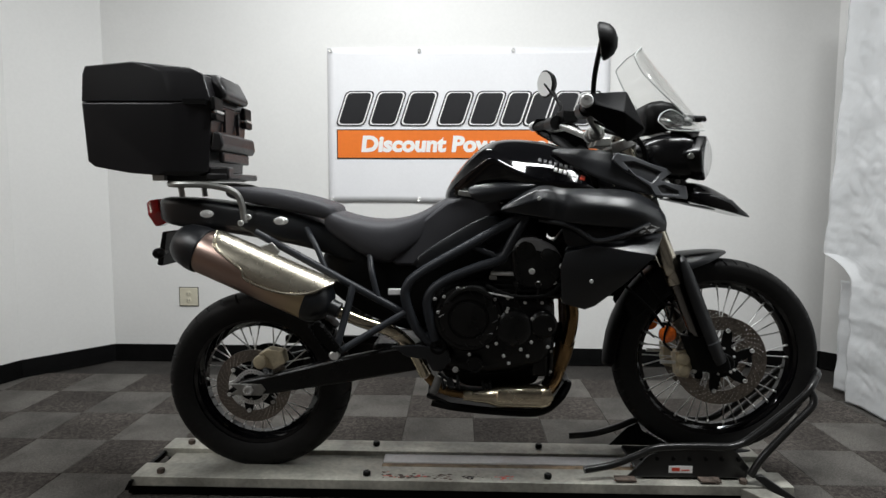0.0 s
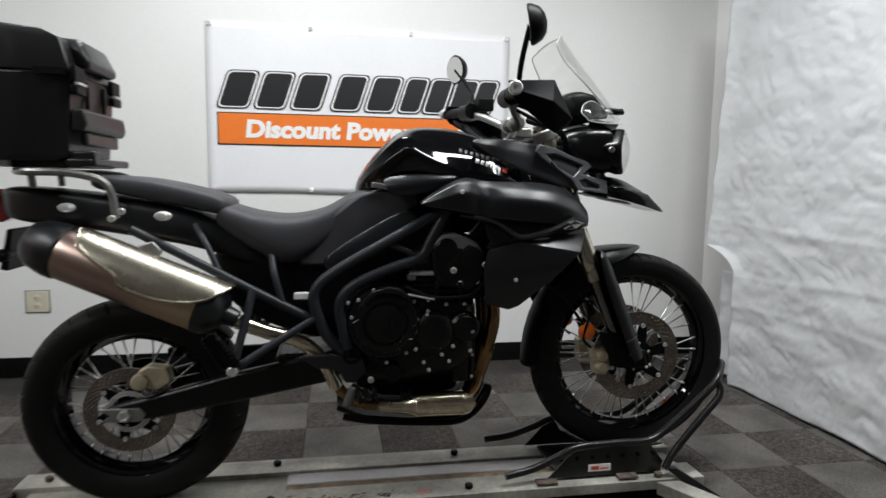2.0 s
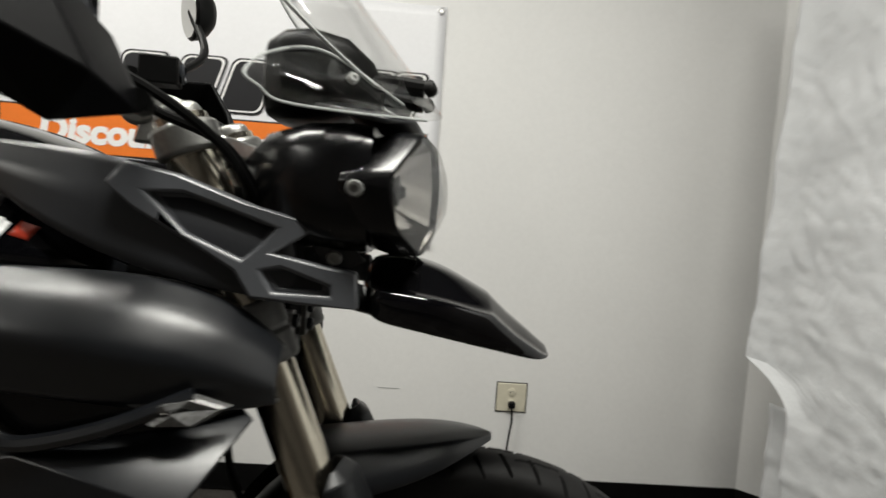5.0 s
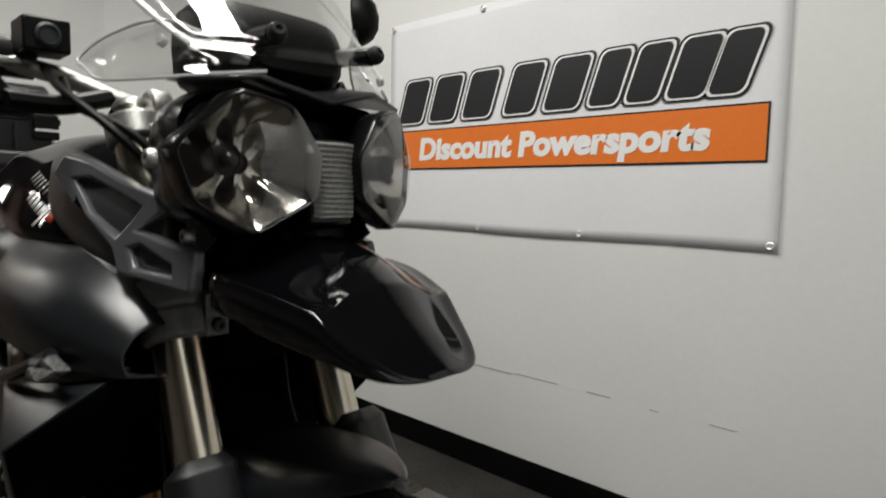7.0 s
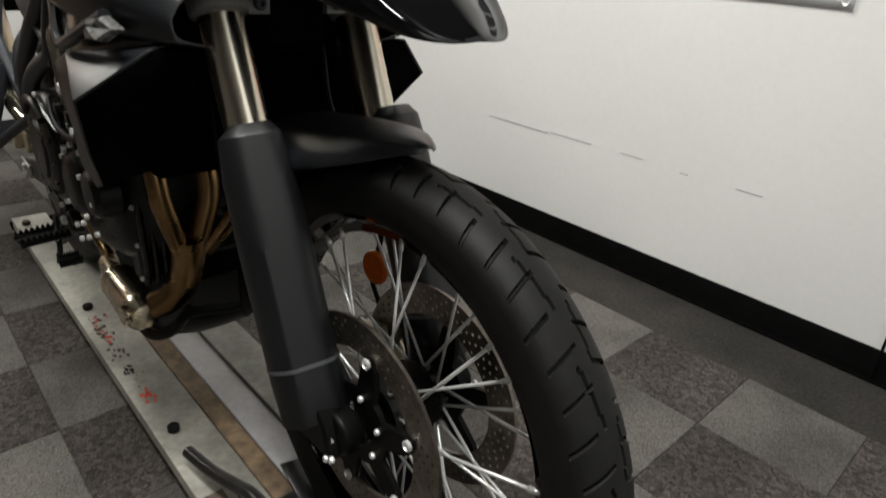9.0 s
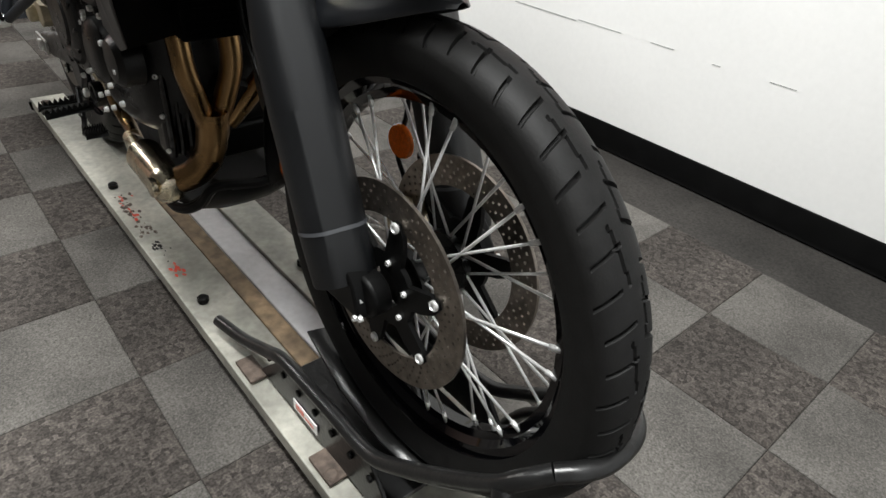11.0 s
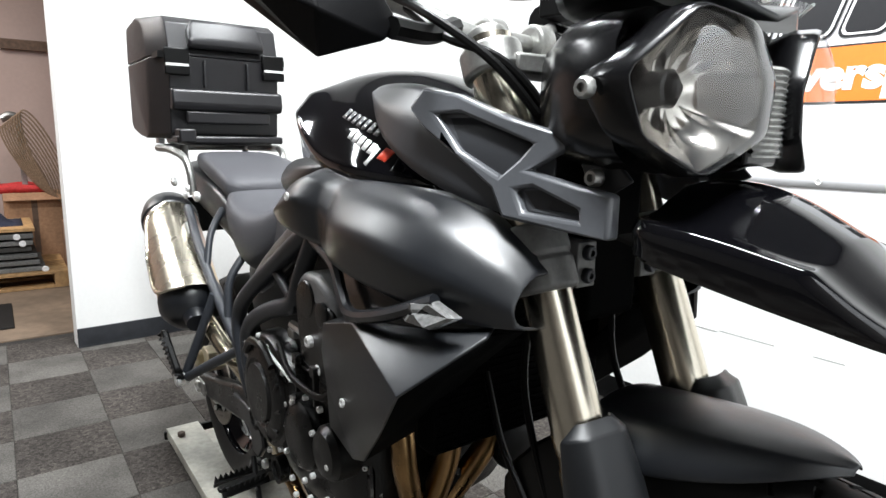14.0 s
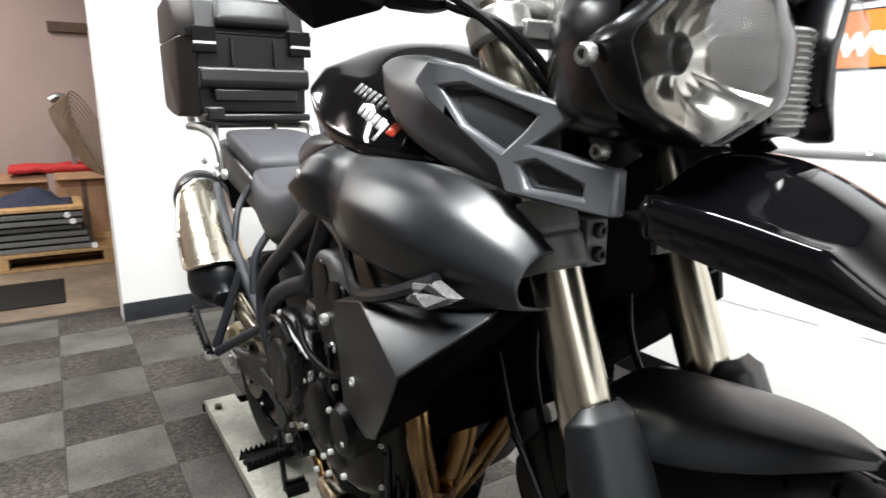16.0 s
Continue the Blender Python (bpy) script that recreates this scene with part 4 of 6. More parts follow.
pair("lever", lambda bm, f: tube(bm, [f((1.10, -0.18, 1.285)), f((1.12, -0.25, 1.28)), f((1.105, -0.345, 1.28))], 0.0065, 8), CASTING, "brake or clutch lever")
pair("reservoir", lambda bm, f: loft(bm, [[f((1.11 + dx, -0.165 + dy, z)) for dx, dy in ((-0.028, -0.028), (0.028, -0.028), (0.030, 0.028), (-0.026, 0.030))] for z in (1.298, 1.318, 1.322, 1.340)]), BLACK, "small black square fluid reservoir", bevel=0.003)
pair("reservoir_cap", lambda bm, f: lathe(bm, [(0.004, 0), (0.015, 0.0), (0.016, 0.004), (0.012, 0.007), (0.011, 0.004), (0.001, 0.004)], axis(f((1.139, -0.165, 1.318)), f((2.0, -0.165, 1.33))), 16), FRAME, "round sight glass on the reservoir")


def guard(bm, f):
    v = [(1.038, -0.318, 1.330), (1.165, -0.325, 1.336), (1.222, -0.322, 1.230), (1.030, -0.360, 1.304), (1.148, -0.378, 1.268), (1.050, -0.345, 1.268), (1.178, -0.300, 1.190), (1.228, -0.245, 1.208),
         (1.205, -0.250, 1.275), (1.215, -0.225, 1.235)]
    shell(bm, [f(p) for p in v], [(0, 1, 4, 3), (1, 2, 4), (3, 4, 6, 5), (4, 2, 6), (2, 7, 6), (1, 8, 2), (8, 9, 7, 2)])


pair("hand_guard", guard, GUARD, "matte black faceted plastic hand guard", solid=0.008, bevel=0.006, angle=25)
pair("guard_stay", lambda bm, f: tube(bm, [f((1.222, -0.235, 1.222)), f((1.20, -0.17, 1.225)), f((1.16, -0.10, 1.245))], 0.012, 8), BLACK, "black hand guard stay")
for k, (a, b) in enumerate((((1.10, -0.16, 1.285), (1.30, -0.07, 1.12)), ((1.11, -0.14, 1.27), (1.31, -0.04, 1.10)))):
    pair("control_cable", lambda bm, f: tube(bm, [f(a), f((1.20, -0.17 + 0.02 * k, 1.245 - 0.02 * k)), f((1.27, -0.13 + 0.02 * k, 1.19)), f(b)], 0.0055, 8), BLACK, "black control cable")


def mirror(base, mid, head, face):
    arm = finish("mirror_arm", tube(nb(), [base, mid, head], 0.0075, 10), BLACK, bike, "black mirror arm")
    m = axis(head, Vector(head) + Vector(face))
    bm = lathe(nb(), [(0.002, -0.045), (0.022, -0.040), (0.036, -0.028), (0.044, -0.010), (0.046, 0.0), (0.043, 0.004)], m @ Matrix.Diagonal((1.0, 1.2, 1, 1)), 28)
    finish("mirror_shell", bm, BLACK, arm, "black round mirror shell")
    bm = lathe(nb(), [(0.041, 0.0045), (0.041, 0.006)], m @ Matrix.Diagonal((1.0, 1.2, 1, 1)), 28)
    finish("mirror_glass", bm, GLASSY, arm, "silvered mirror glass")


mirror((1.085, -0.245, 1.315), (1.078, -0.30, 1.385), (1.085, -0.350, 1.472), (-1, 0.25, -0.15))
mirror(turned((1.085, -0.245, 1.315)), (1.08, 0.38, 1.385), (1.030, 0.455, 1.482), (-1, -0.75, -0.10))

# clamps, fork
def fork_x(z):
    return 1.317 + (0.95 - z) * 0.405


FY = 0.106
for s in (-1, 1):
    y = C + s * FY
    leg = finish("fork_tube", lathe(nb(), [(0.020, 0), (0.030, 0.002), (0.030, 0.45), (0.031, 0.455), (0.031, 0.475), (0.0295, 0.478), (0.0295, 0.49), (0.032, 0.495), (0.032, 0.525), (0.022, 0.53)],
                    axis((fork_x(1.225), y, 1.225), (fork_x(0.7), y, 0.7)), 32), FORK, bike, "champagne anodised upper fork tube")
    finish("stanchion", lathe(nb(), [(0.0225, 0), (0.0225, 0.27)], axis((fork_x(0.745), y, 0.745), (fork_x(0.4), y, 0.4)), 24), STANCHION, leg, "dark lower fork leg")
    bm = nb()
    n = 14
    rows = []
    for z, r, half in ((0.822, 0.032, 0.9), (0.808, 0.042, 1.3), (0.76, 0.046, 1.5), (0.68, 0.047, 1.6), (0.60, 0.047, 1.6), (0.52, 0.047, 1.6), (0.466, 0.046, 1.5)):
        row = []
        for b in [half * (-1 + 2 * k / n) for k in range(n + 1)]:
            q = r * min(1.14, 1 / max(abs(math.cos(b - s * 0.2)), abs(math.sin(b - s * 0.2)), 0.1))
            row.append((fork_x(z) + 0.010 + q * math.cos(b), y + s * 0.010 + q * math.sin(b), z + q * math.cos(b) * 0.40))
        rows.append(row)
    loft(bm, rows, False)
    g = finish("fork_guard", bm, FORK_PLASTIC, bike, "matte black plastic fork guard", solid=0.004, bevel=0.003, angle=30)
    bm = nb()
    n = 14
    rows = []
    for z in (0.540, 0.535):
        row = []
        for b in [1.55 * (-1 + 2 * k / n) for k in range(n + 1)]:
            q = 0.0482 * min(1.14, 1 / max(abs(math.cos(b - s * 0.2)), abs(math.sin(b - s * 0.2)), 0.1))
            row.append((fork_x(z) + 0.010 + q * math.cos(b), y + s * 0.010 + q * math.sin(b), z + q * math.cos(b) * 0.40))
        rows.append(row)
    loft(bm, rows, False)
    finish("guard_stripe", bm, GREY_PANEL, g, "thin pale scuff line")
    bm = nb()
    loft(bm, [[(fork_x(z) + dx - 0.005, y + dy * s, z) for dx, dy in ((-0.035, -0.012), (0.030 + k, -0.012), (0.035 + k, 0.0), (0.030 + k, 0.028), (-0.03, 0.028), (-0.05, 0.0))] for z, k in ((0.56, 0.0), (0.53, 0.02), (0.485, 0.045), (0.44, 0.04))])
    lathe(bm, [(0.012, 0), (0.030, 0.0), (0.032, 0.004), (0.032, 0.030), (0.026, 0.034), (0.012, 0.034)], axis((FC[0], C + s * 0.085, FC[2]), (FC[0], C + s, FC[2])), 28)
    foot = finish("fork_foot", bm, BLACK, bike, "black axle clamp", bevel=0.004)
    for dx, dz in ((-0.025, 0.05), (-0.035, 0.025), (0.02, -0.022), (0.032, -0.015)):
        finish("clamp_bolt", bolt_head(nb(), (FC[0] + dx - 0.01, C + s * 0.132, FC[2] + dz), (0, s, 0), 0.0048, 0.006), BOLT, foot, "bright clamp bolt")
    bm = nb()
    lathe(bm, [(0.011, 0), (0.011, 0.008), (0.006, 0.010)], axis((FC[0], C + s * 0.118, FC[2]), (FC[0], C + s, FC[2])), 8)
    finish("axle_end", bm, BOLT, foot, "bright axle end")
    # calipers behind the fork leg
    bm = nb()
    for k, (dx, dz) in enumerate(((-0.132, 0.012), (-0.132, -0.028))):
        lathe(bm, [(0.010, 0), (0.019, 0.002), (0.021, 0.010), (0.021, 0.026), (0.016, 0.030)], axis((FC[0] + dx, C + s * 0.083, FC[2] + dz), (FC[0] + dx, C + s, FC[2] + dz)), 20)
    loft(bm, [[(FC[0] + dx, C + s * yy, FC[2] + dz) for dx, dz in ((-0.160, 0.032), (-0.112, 0.042), (-0.100, -0.022), (-0.112, -0.058), (-0.150, -0.052))] for yy in (0.045, 0.092)])
    cal = finish("front_caliper", bm, CALIPER, bike, "tan two-piston brake caliper", bevel=0.004)
    for dx, dz in ((-0.090, 0.028), (-0.094, -0.032)):
        finish("caliper_bolt", bolt_head(nb(), (FC[0] + dx, C + s * 0.09, FC[2] + dz), (0, s, 0), 0.008, 0.008), BOLT, cal, "bright caliper bolt")
    bm = nb()
    tube(bm, [(FC[0] - 0.155, C + s * 0.085, FC[2] - 0.003), (FC[0] - 0.205, C + s * 0.085, FC[2] - 0.003)], 0.006, 8)
    finish("caliper_pin", bm, BOLT, cal, "bright caliper pin")
    bm = lathe(nb(), [(0.010, 0), (0.027, 0.001), (0.029, 0.004), (0.029, 0.010), (0.024, 0.013), (0.006, 0.014)], axis((1.382, C + s * 0.098, 0.562), (1.382, C + s * 1.0, 0.56)), 28)
    part("reflector_disc", bm, REFLEX, bike, "round orange side reflector")
    bm = nb()
    tube(bm, [(1.40, C + s * 0.10, 0.66), (1.385, C + s * 0.112, 0.61), (1.37, C + s * 0.108, 0.54), (1.40, C + s * 0.10, 0.505)], 0.0045, 8)
    tube(bm, [(1.27, C + s * 0.08, 0.90), (1.28, C + s * 0.09, 0.80), (1.35, C + s * 0.105, 0.68), (1.40, C + s * 0.10, 0.66)], 0.005, 8)
    part("brake_hose", bm, BLACK, bike, "black brake hose")
bm = nb()
for s in (-1, 1):
    y = C + s * FY
    lathe(bm, [(0.030, 0), (0.037, 0.001), (0.039, 0.004), (0.039, 0.034), (0.0365, 0.036), (0.0365, 0.040), (0.039, 0.042), (0.039, 0.072), (0.036, 0.076), (0.030, 0.077)], axis((fork_x(1.015), y, 1.015), (fork_x(0.8), y, 0.8)), 32)
    box(bm, fork_x(0.975) - 0.005, fork_x(0.975) + 0.030, min(y - s * 0.030, y - s * 0.062), max(y - s * 0.030, y - s * 0.062), 0.948, 1.0)
box(bm, fork_x(0.97) - 0.045, fork_x(0.97) + 0.02, C - FY, C + FY, 0.948, 0.985)
part("lower_triple_clamp", bm, DARK_CAST, bike, "grey cast lower triple clamp", bevel=0.003)
bm = nb()
for s in (-1, 1):
    y = C + s * FY
    lathe(bm, [(0.030, 0), (0.038, 0.002), (0.038, 0.035), (0.030, 0.037)], axis((fork_x(1.215), y, 1.215), (fork_x(1.0), y, 1.0)), 28)
    lathe(bm, [(0.012, 0), (0.026, 0.0), (0.026, 0.02), (0.022, 0.026), (0.010, 0.028)], axis((fork_x(1.212), y, 1.212), (fork_x(1.5), y, 1.5)), 20)
box(bm, 1.19, 1.26, C - FY, C + FY, 1.185, 1.208)
for s in (-1, 1):
    lathe(bm, [(0.013, -0.016), (0.024, -0.016), (0.026, -0.012), (0.026, 0.012), (0.024, 0.016), (0.013, 0.016)], axis((1.142, C + s * 0.045, 1.241), (1.142, C + s * 1.0, 1.241)), 24)
    loft(bm, [[(1.165 + dx, C + s * 0.045 + dy, z) for dx, dy in ((-k, -0.014), (k, -0.014), (k, 0.014), (-k, 0.014))] for k, z in ((0.030, 1.195), (0.022, 1.225))])
part("upper_triple_clamp", bm, CASTING, bike, "silver upper triple clamp and bar clamps", bevel=0.004)
for s in (-1, 1):
    for z in (0.988, 0.962):
        part("pinch_bolt", bolt_head(nb(), (fork_x(0.975) + 0.030, C + s * (FY - 0.046), z), (1, 0, 0), 0.009, 0.008), FRAME, bike, "clamp pinch bolt")
bm = nb()
box(bm, 1.24, 1.33, C - 0.05, C + 0.05, 0.90, 1.15)
part("steering_head", bm, CAVITY_SHADE, bike, "black steering head", bevel=0.01)

# front mudguard: a flat pointed nose and a curved tail behind the fork
bm = nb()
rows = []
for x, zt, wc, zc, ws, zl in ((1.365, 0.836, 0.062, 0.824, 0.088, 0.772), (1.44, 0.848, 0.060, 0.836, 0.087, 0.784), (1.51, 0.856, 0.056, 0.845, 0.079, 0.806), (1.56, 0.858, 0.044, 0.849, 0.058, 0.824), (1.595, 0.856, 0.024, 0.850, 0.032, 0.838), (1.616, 0.852, 0.006, 0.849, 0.009, 0.845)):
    half = [(ws, zl), (ws * 0.97 + 0.0, zl * 0.45 + zc * 0.55 - 0.004), (wc, zc), (wc * 0.5, zt - 0.003), (0, zt)]
    rows.append([(x, CW - y, z) for y, z in half] + [(x, CW + y, z) for y, z in half[-2::-1]])
loft(bm, rows, False)
creased(bm, 9, lambda r0, c0, r1, c1: 0.85 if c0 == c1 and c0 in (2, 6) else 0.8 if r0 == r1 == 0 else 0)
guard_front = fitted("front_mudguard", bm, MATTE, "matte black front mudguard with a pointed tip", sub=2, solid=0.004)
rows = []
for a, w in ((186, 0.060), (168, 0.068), (150, 0.074), (136, 0.078), (124, 0.080)):
    ca, sa = math.cos(radians(a)), math.sin(radians(a))
    rows.append([(1.5865 + (0.390 - 0.030 * abs(u) ** 2.5) * ca, CW + w * u, 0.477 + (0.390 - 0.030 * abs(u) ** 2.5) * sa) for u in (-1, -0.7, -0.35, 0, 0.35, 0.7, 1)])
finish("mudguard_tail", loft(nb(), rows, False), BLACK, guard_front, "black curved tail of the mudguard", sub=1, solid=0.004)
both("mudguard_side", lambda bm, f: loft(bm, [[f(p) for p in r] for r in (((1.22, -0.055, 0.66), (1.30, -0.075, 0.76), (1.40, -0.082, 0.83)), ((1.25, -0.060, 0.625), (1.325, -0.082, 0.722), (1.412, -0.088, 0.80)), ((1.275, -0.068, 0.592), (1.342, -0.088, 0.68), (1.415, -0.091, 0.765)))], False), BLACK, bike, "black mudguard side stay", sub=1, solid=0.004)


def studs(name, parent, spots, material, label, r=0.006, h=0.006):
    """One object for each bolt, on shared mesh data."""
    me = bpy.data.meshes.new(name)
    bm = bolt_head(nb(), (0, 0, 0), (0, 0, 1), r, h)
    bm.to_mesh(me)
    bm.free()
    me.materials.append(material)
    for p, d in spots:
        ob = new(name, me)
        adopt(ob, parent)
        ob.matrix_basis = axis(p, Vector(p) + Vector(d))
        if label:
            ob["label"] = label


# ---- engine ----
bm = nb()
loft(bm, [ring_x(x, w, zb, zt, 0.45, 20) for x, w, zb, zt in ((0.585, 0.12, 0.47, 0.66), (0.62, 0.165, 0.43, 0.74), (0.72, 0.19, 0.41, 0.76), (0.86, 0.19, 0.42, 0.74), (0.97, 0.18, 0.45, 0.72), (1.015, 0.15, 0.49, 0.70))])
engine = part("engine", bm, ENGINE, bike, "black painted three-cylinder engine with bright bolts", sub=1)
bm = nb()
loft(bm, [ring_x(x, w, zb, zt, 0.3, 16) for x, w, zb, zt in ((0.80, 0.155, 0.68, 0.84), (0.83, 0.17, 0.68, 0.87), (0.98, 0.17, 0.68, 0.89), (1.02, 0.16, 0.68, 0.86))])
part("cylinder_block", bm, ENGINE, engine, "finned black cylinder block", bevel=0.003)
for k in range(5):
    z = 0.70 + k * 0.018
    part("cylinder_fin", bx(0.80, 1.03, C - 0.182, C + 0.182, z, z + 0.006), ENGINE, engine, "black cooling fin", bevel=0.001)
MY = Vector((0, -1, 0))


def cover(name, x, y, z, prof, material=ENGINE, seg=40, label=""):
    return part(name, lathe(nb(), prof, axis((x, y, z), (x, y - 1, z)), seg), material, engine, label)


cover("clutch_cover", 0.720, -0.155, 0.632, [(0.115, 0), (0.113, 0.03), (0.106, 0.040), (0.096, 0.042), (0.092, 0.050), (0.080, 0.056), (0.066, 0.058), (0.062, 0.054), (0.058, 0.054), (0.055, 0.062), (0.02, 0.064)], label="round black clutch cover")
cover("starter_cover", 0.862, -0.155, 0.600, [(0.062, 0), (0.060, 0.035), (0.050, 0.045), (0.030, 0.050)], label="domed black starter gear cover")
cover("pump_cover", 0.958, -0.150, 0.610, [(0.046, 0), (0.045, 0.035), (0.036, 0.046), (0.016, 0.050)], label="domed black water pump cover")
part("cylinder_head", prism(nb(), [(x, -0.192, z) for x, z in ((0.850, 0.860), (0.880, 0.868), (0.94, 0.858), (0.995, 0.846), (1.028, 0.812), (1.026, 0.782), (0.995, 0.745), (0.964, 0.724), (0.872, 0.738), (0.858, 0.79))], 0.10), ENGINE, engine, "black cylinder head side cover", bevel=0.010)
part("valve_cover", prism(nb(), [(x, -0.190, z) for x, z in ((0.850, 0.852), (0.855, 0.876), (0.886, 0.896), (0.930, 0.897), (0.962, 0.884), (0.990, 0.868), (1.012, 0.836), (1.014, 0.815), (0.985, 0.822), (0.92, 0.846))], 0.09), COVER, engine, "grey valve cover with two round bosses", bevel=0.012)
for x, z in ((0.898, 0.852), (0.976, 0.826)):
    part("cover_boss", lathe(nb(), [(0.031, -0.01), (0.031, 0.002), (0.029, 0.004), (0.020, 0.005), (0.002, 0.0055)], axis((x, -0.190, z), (x, -1, z)), 36), ENGINE, engine, "round boss on the valve cover")
part("head_boss", lathe(nb(), [(0.020, 0.0), (0.020, 0.006), (0.016, 0.008), (0.002, 0.008)], axis((0.965, -0.192, 0.842), (0.965, -1, 0.842)), 24), ENGINE, engine, "black round boss")
for x in (0.868, 0.938):
    part("coil_bracket", box(bx(x - 0.003, x + 0.003, -0.200, -0.19, 0.685, 0.745), x - 0.008, x + 0.008, -0.203, -0.19, 0.735, 0.752), ENGINE, engine, "thin black bracket", bevel=0.001)
part("thin_rod", tube(nb(), [(0.745, -0.205, 0.725), (0.81, -0.205, 0.712), (0.86, -0.205, 0.702)], 0.003, 8), BOLT, engine, "thin bright rod")
cover("oil_filler", 0.740, -0.170, 0.475, [(0.026, 0), (0.026, 0.02), (0.020, 0.02), (0.019, 0.014), (0.006, 0.014)], label="ribbed oil filler cap")
bm = nb()
tube(bm, [(0.655, -0.212, 0.695), (0.69, -0.214, 0.725), (0.745, -0.214, 0.732), (0.79, -0.212, 0.705)], 0.008, 8)
part("cover_rib", bm, ENGINE, engine, "arched rib on the clutch cover")
SPOTS = [(0.685, 0.731), (0.803, 0.695), (0.844, 0.698), (0.813, 0.641), (0.844, 0.665), (0.898, 0.685), (0.811, 0.602), (0.922, 0.632), (0.904, 0.584), (0.920, 0.555), (0.809, 0.549), (0.833, 0.508), (0.909, 0.509), (0.887, 0.530), (0.781, 0.539), (0.642, 0.702), (0.623, 0.651), (0.978, 0.599), (0.973, 0.539), (0.613, 0.695), (0.841, 0.655), (0.952, 0.685), (0.724, 0.512), (0.704, 0.716), (0.849, 0.484)]
studs("case_bolt", engine, [((x, -0.192, z), MY) for x, z in SPOTS], BOLT, "bright case bolt", 0.0055, 0.008)
studs("engine_bolt", engine, [((x, y, z), MY) for x, y, z in ((0.918, -0.192, 0.787), (1.013, -0.192, 0.803), (0.939, -0.185, 0.745), (0.989, -0.180, 0.752), (0.679, -0.185, 0.459))], BOLT, "large engine bolt", 0.010, 0.010)
part("coolant_hose", tube(nb(), [(0.775, -0.19, 0.740), (0.83, -0.20, 0.715), (0.884, -0.20, 0.704), (0.969, -0.20, 0.712), (1.02, -0.19, 0.755)], 0.006, 8), BLACK, engine, "thin black hose")
part("injector_rail", tube(nb(), [(0.79, -0.17, 0.777), (0.871, -0.17, 0.776)], 0.008, 8), BOLT, engine, "bright injector rail")
part("injector_plug", bx(0.785, 0.81, -0.178, -0.15, 0.755, 0.772), CASTING, engine, "grey plug", bevel=0.003)

# radiator and its surround, the cavity's shade put into their colour
bm = nb()
box(bm, 1.15, 1.19, C - 0.165, C + 0.165, 0.70, 0.93)
rad = part("radiator", bm, CAVITY_SHADE, bike, "black radiator", bevel=0.004)
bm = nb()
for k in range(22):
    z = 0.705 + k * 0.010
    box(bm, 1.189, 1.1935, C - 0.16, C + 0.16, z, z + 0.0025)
tagged(part("radiator_mesh", bm, CAVITY_SHADE, rad, "fine black radiator mesh", smooth=False), kind="stuff")
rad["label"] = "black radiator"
# Plain box added to fill the dark gap behind the forks.
part("air_scoop", bx(1.15, 1.27, C - 0.12, C + 0.12, 0.93, 1.06), CAVITY_SHADE, bike, "black box filling the dark gap above the radiator", bevel=0.02)
for k in range(12):
    a = 2 * math.pi * k / 12 + 0.2
    p0, p1 = (Vector((0.720 + r * math.cos(a + t), -0.2075, 0.632 + r * math.sin(a + t))) for r, t in ((0.066, 0.0), (0.092, 0.28)))
    part("cover_rib", tube(nb(), [p0, (p0 + p1) / 2 + Vector((0, -0.001, 0.001)), p1], 0.0035, 6, 3), ENGINE, engine, "slanted rib on the clutch cover")
cooler = part("oil_cooler", bx(0.93, 0.985, -0.132, -0.062, 0.42, 0.60), ENGINE, engine, "black oil cooler housing", bevel=0.012)
for k in range(4):
    part("cooler_rib", tube(nb(), [(0.988, -0.124 + 0.018 * k, 0.595), (0.994, -0.124 + 0.018 * k, 0.56), (0.994, -0.124 + 0.018 * k, 0.46), (0.986, -0.124 + 0.018 * k, 0.425)], 0.007, 8), GLOSS, engine, "shiny black upright rib")
studs("cooler_bolt", engine, [((0.99, -0.133, z), (0.7, -0.7, 0)) for z in (0.585, 0.51, 0.44)], BOLT, "small bright bolt", 0.005, 0.005)
part("oil_filter", lathe(nb(), [(0.02, 0), (0.036, 0.002), (0.038, 0.01), (0.038, 0.06), (0.030, 0.066)], axis((1.0, C - 0.03, 0.55), (1.2, C - 0.03, 0.53)), 24), BLACK, engine, "black oil filter")
part("horn", lathe(nb(), [(0.01, 0), (0.038, 0.0), (0.042, 0.008), (0.042, 0.02), (0.03, 0.026)], axis((1.07, C + 0.09, 0.60), (1.2, C + 0.09, 0.60)), 24), BLACK, bike, "black round horn")
for q, d in (((1.100, -0.186, 0.773), 1), ((0.931, -0.188, 1.033), 1)):
    twin("panel_screw", lambda bm, f: bolt_head(bm, f(q), (0, -1 if f((0, 0, 0))[1] == 0 else 1, 0.15), 0.0065, 0.003), BOLT, "bright panel screw")
IND = ((1.204, -0.170, 0.926), (1.250, -0.176, 0.949), (1.280, -0.170, 0.955), (1.317, -0.164, 0.942), (1.284, -0.176, 0.922), (1.240, -0.178, 0.920))
twin("indicator", lambda bm, f: loft(bm, [[f((1.268 + (x - 1.262) * k * 0.88, y - d * 0.6, 0.938 + (z - 0.938) * k * 0.85)) for x, y, z in IND] for k, d in ((1.05, -0.01), (1.0, 0.004), (0.85, 0.012), (0.4, 0.016), (0.05, 0.0165))]), LENS, "clear lozenge indicator lens", angle=25)

# ---- frame ----
def pipe(name, pts, r, material=FRAME, label="", both_sides=True, parent=None):
    if both_sides:
        both(name, lambda bm, f: tube(bm, [f(p) for p in pts], r, 12), material, parent or bike, label)
    else:
        part(name, tube(nb(), pts, r, 12), material, parent or bike, label)


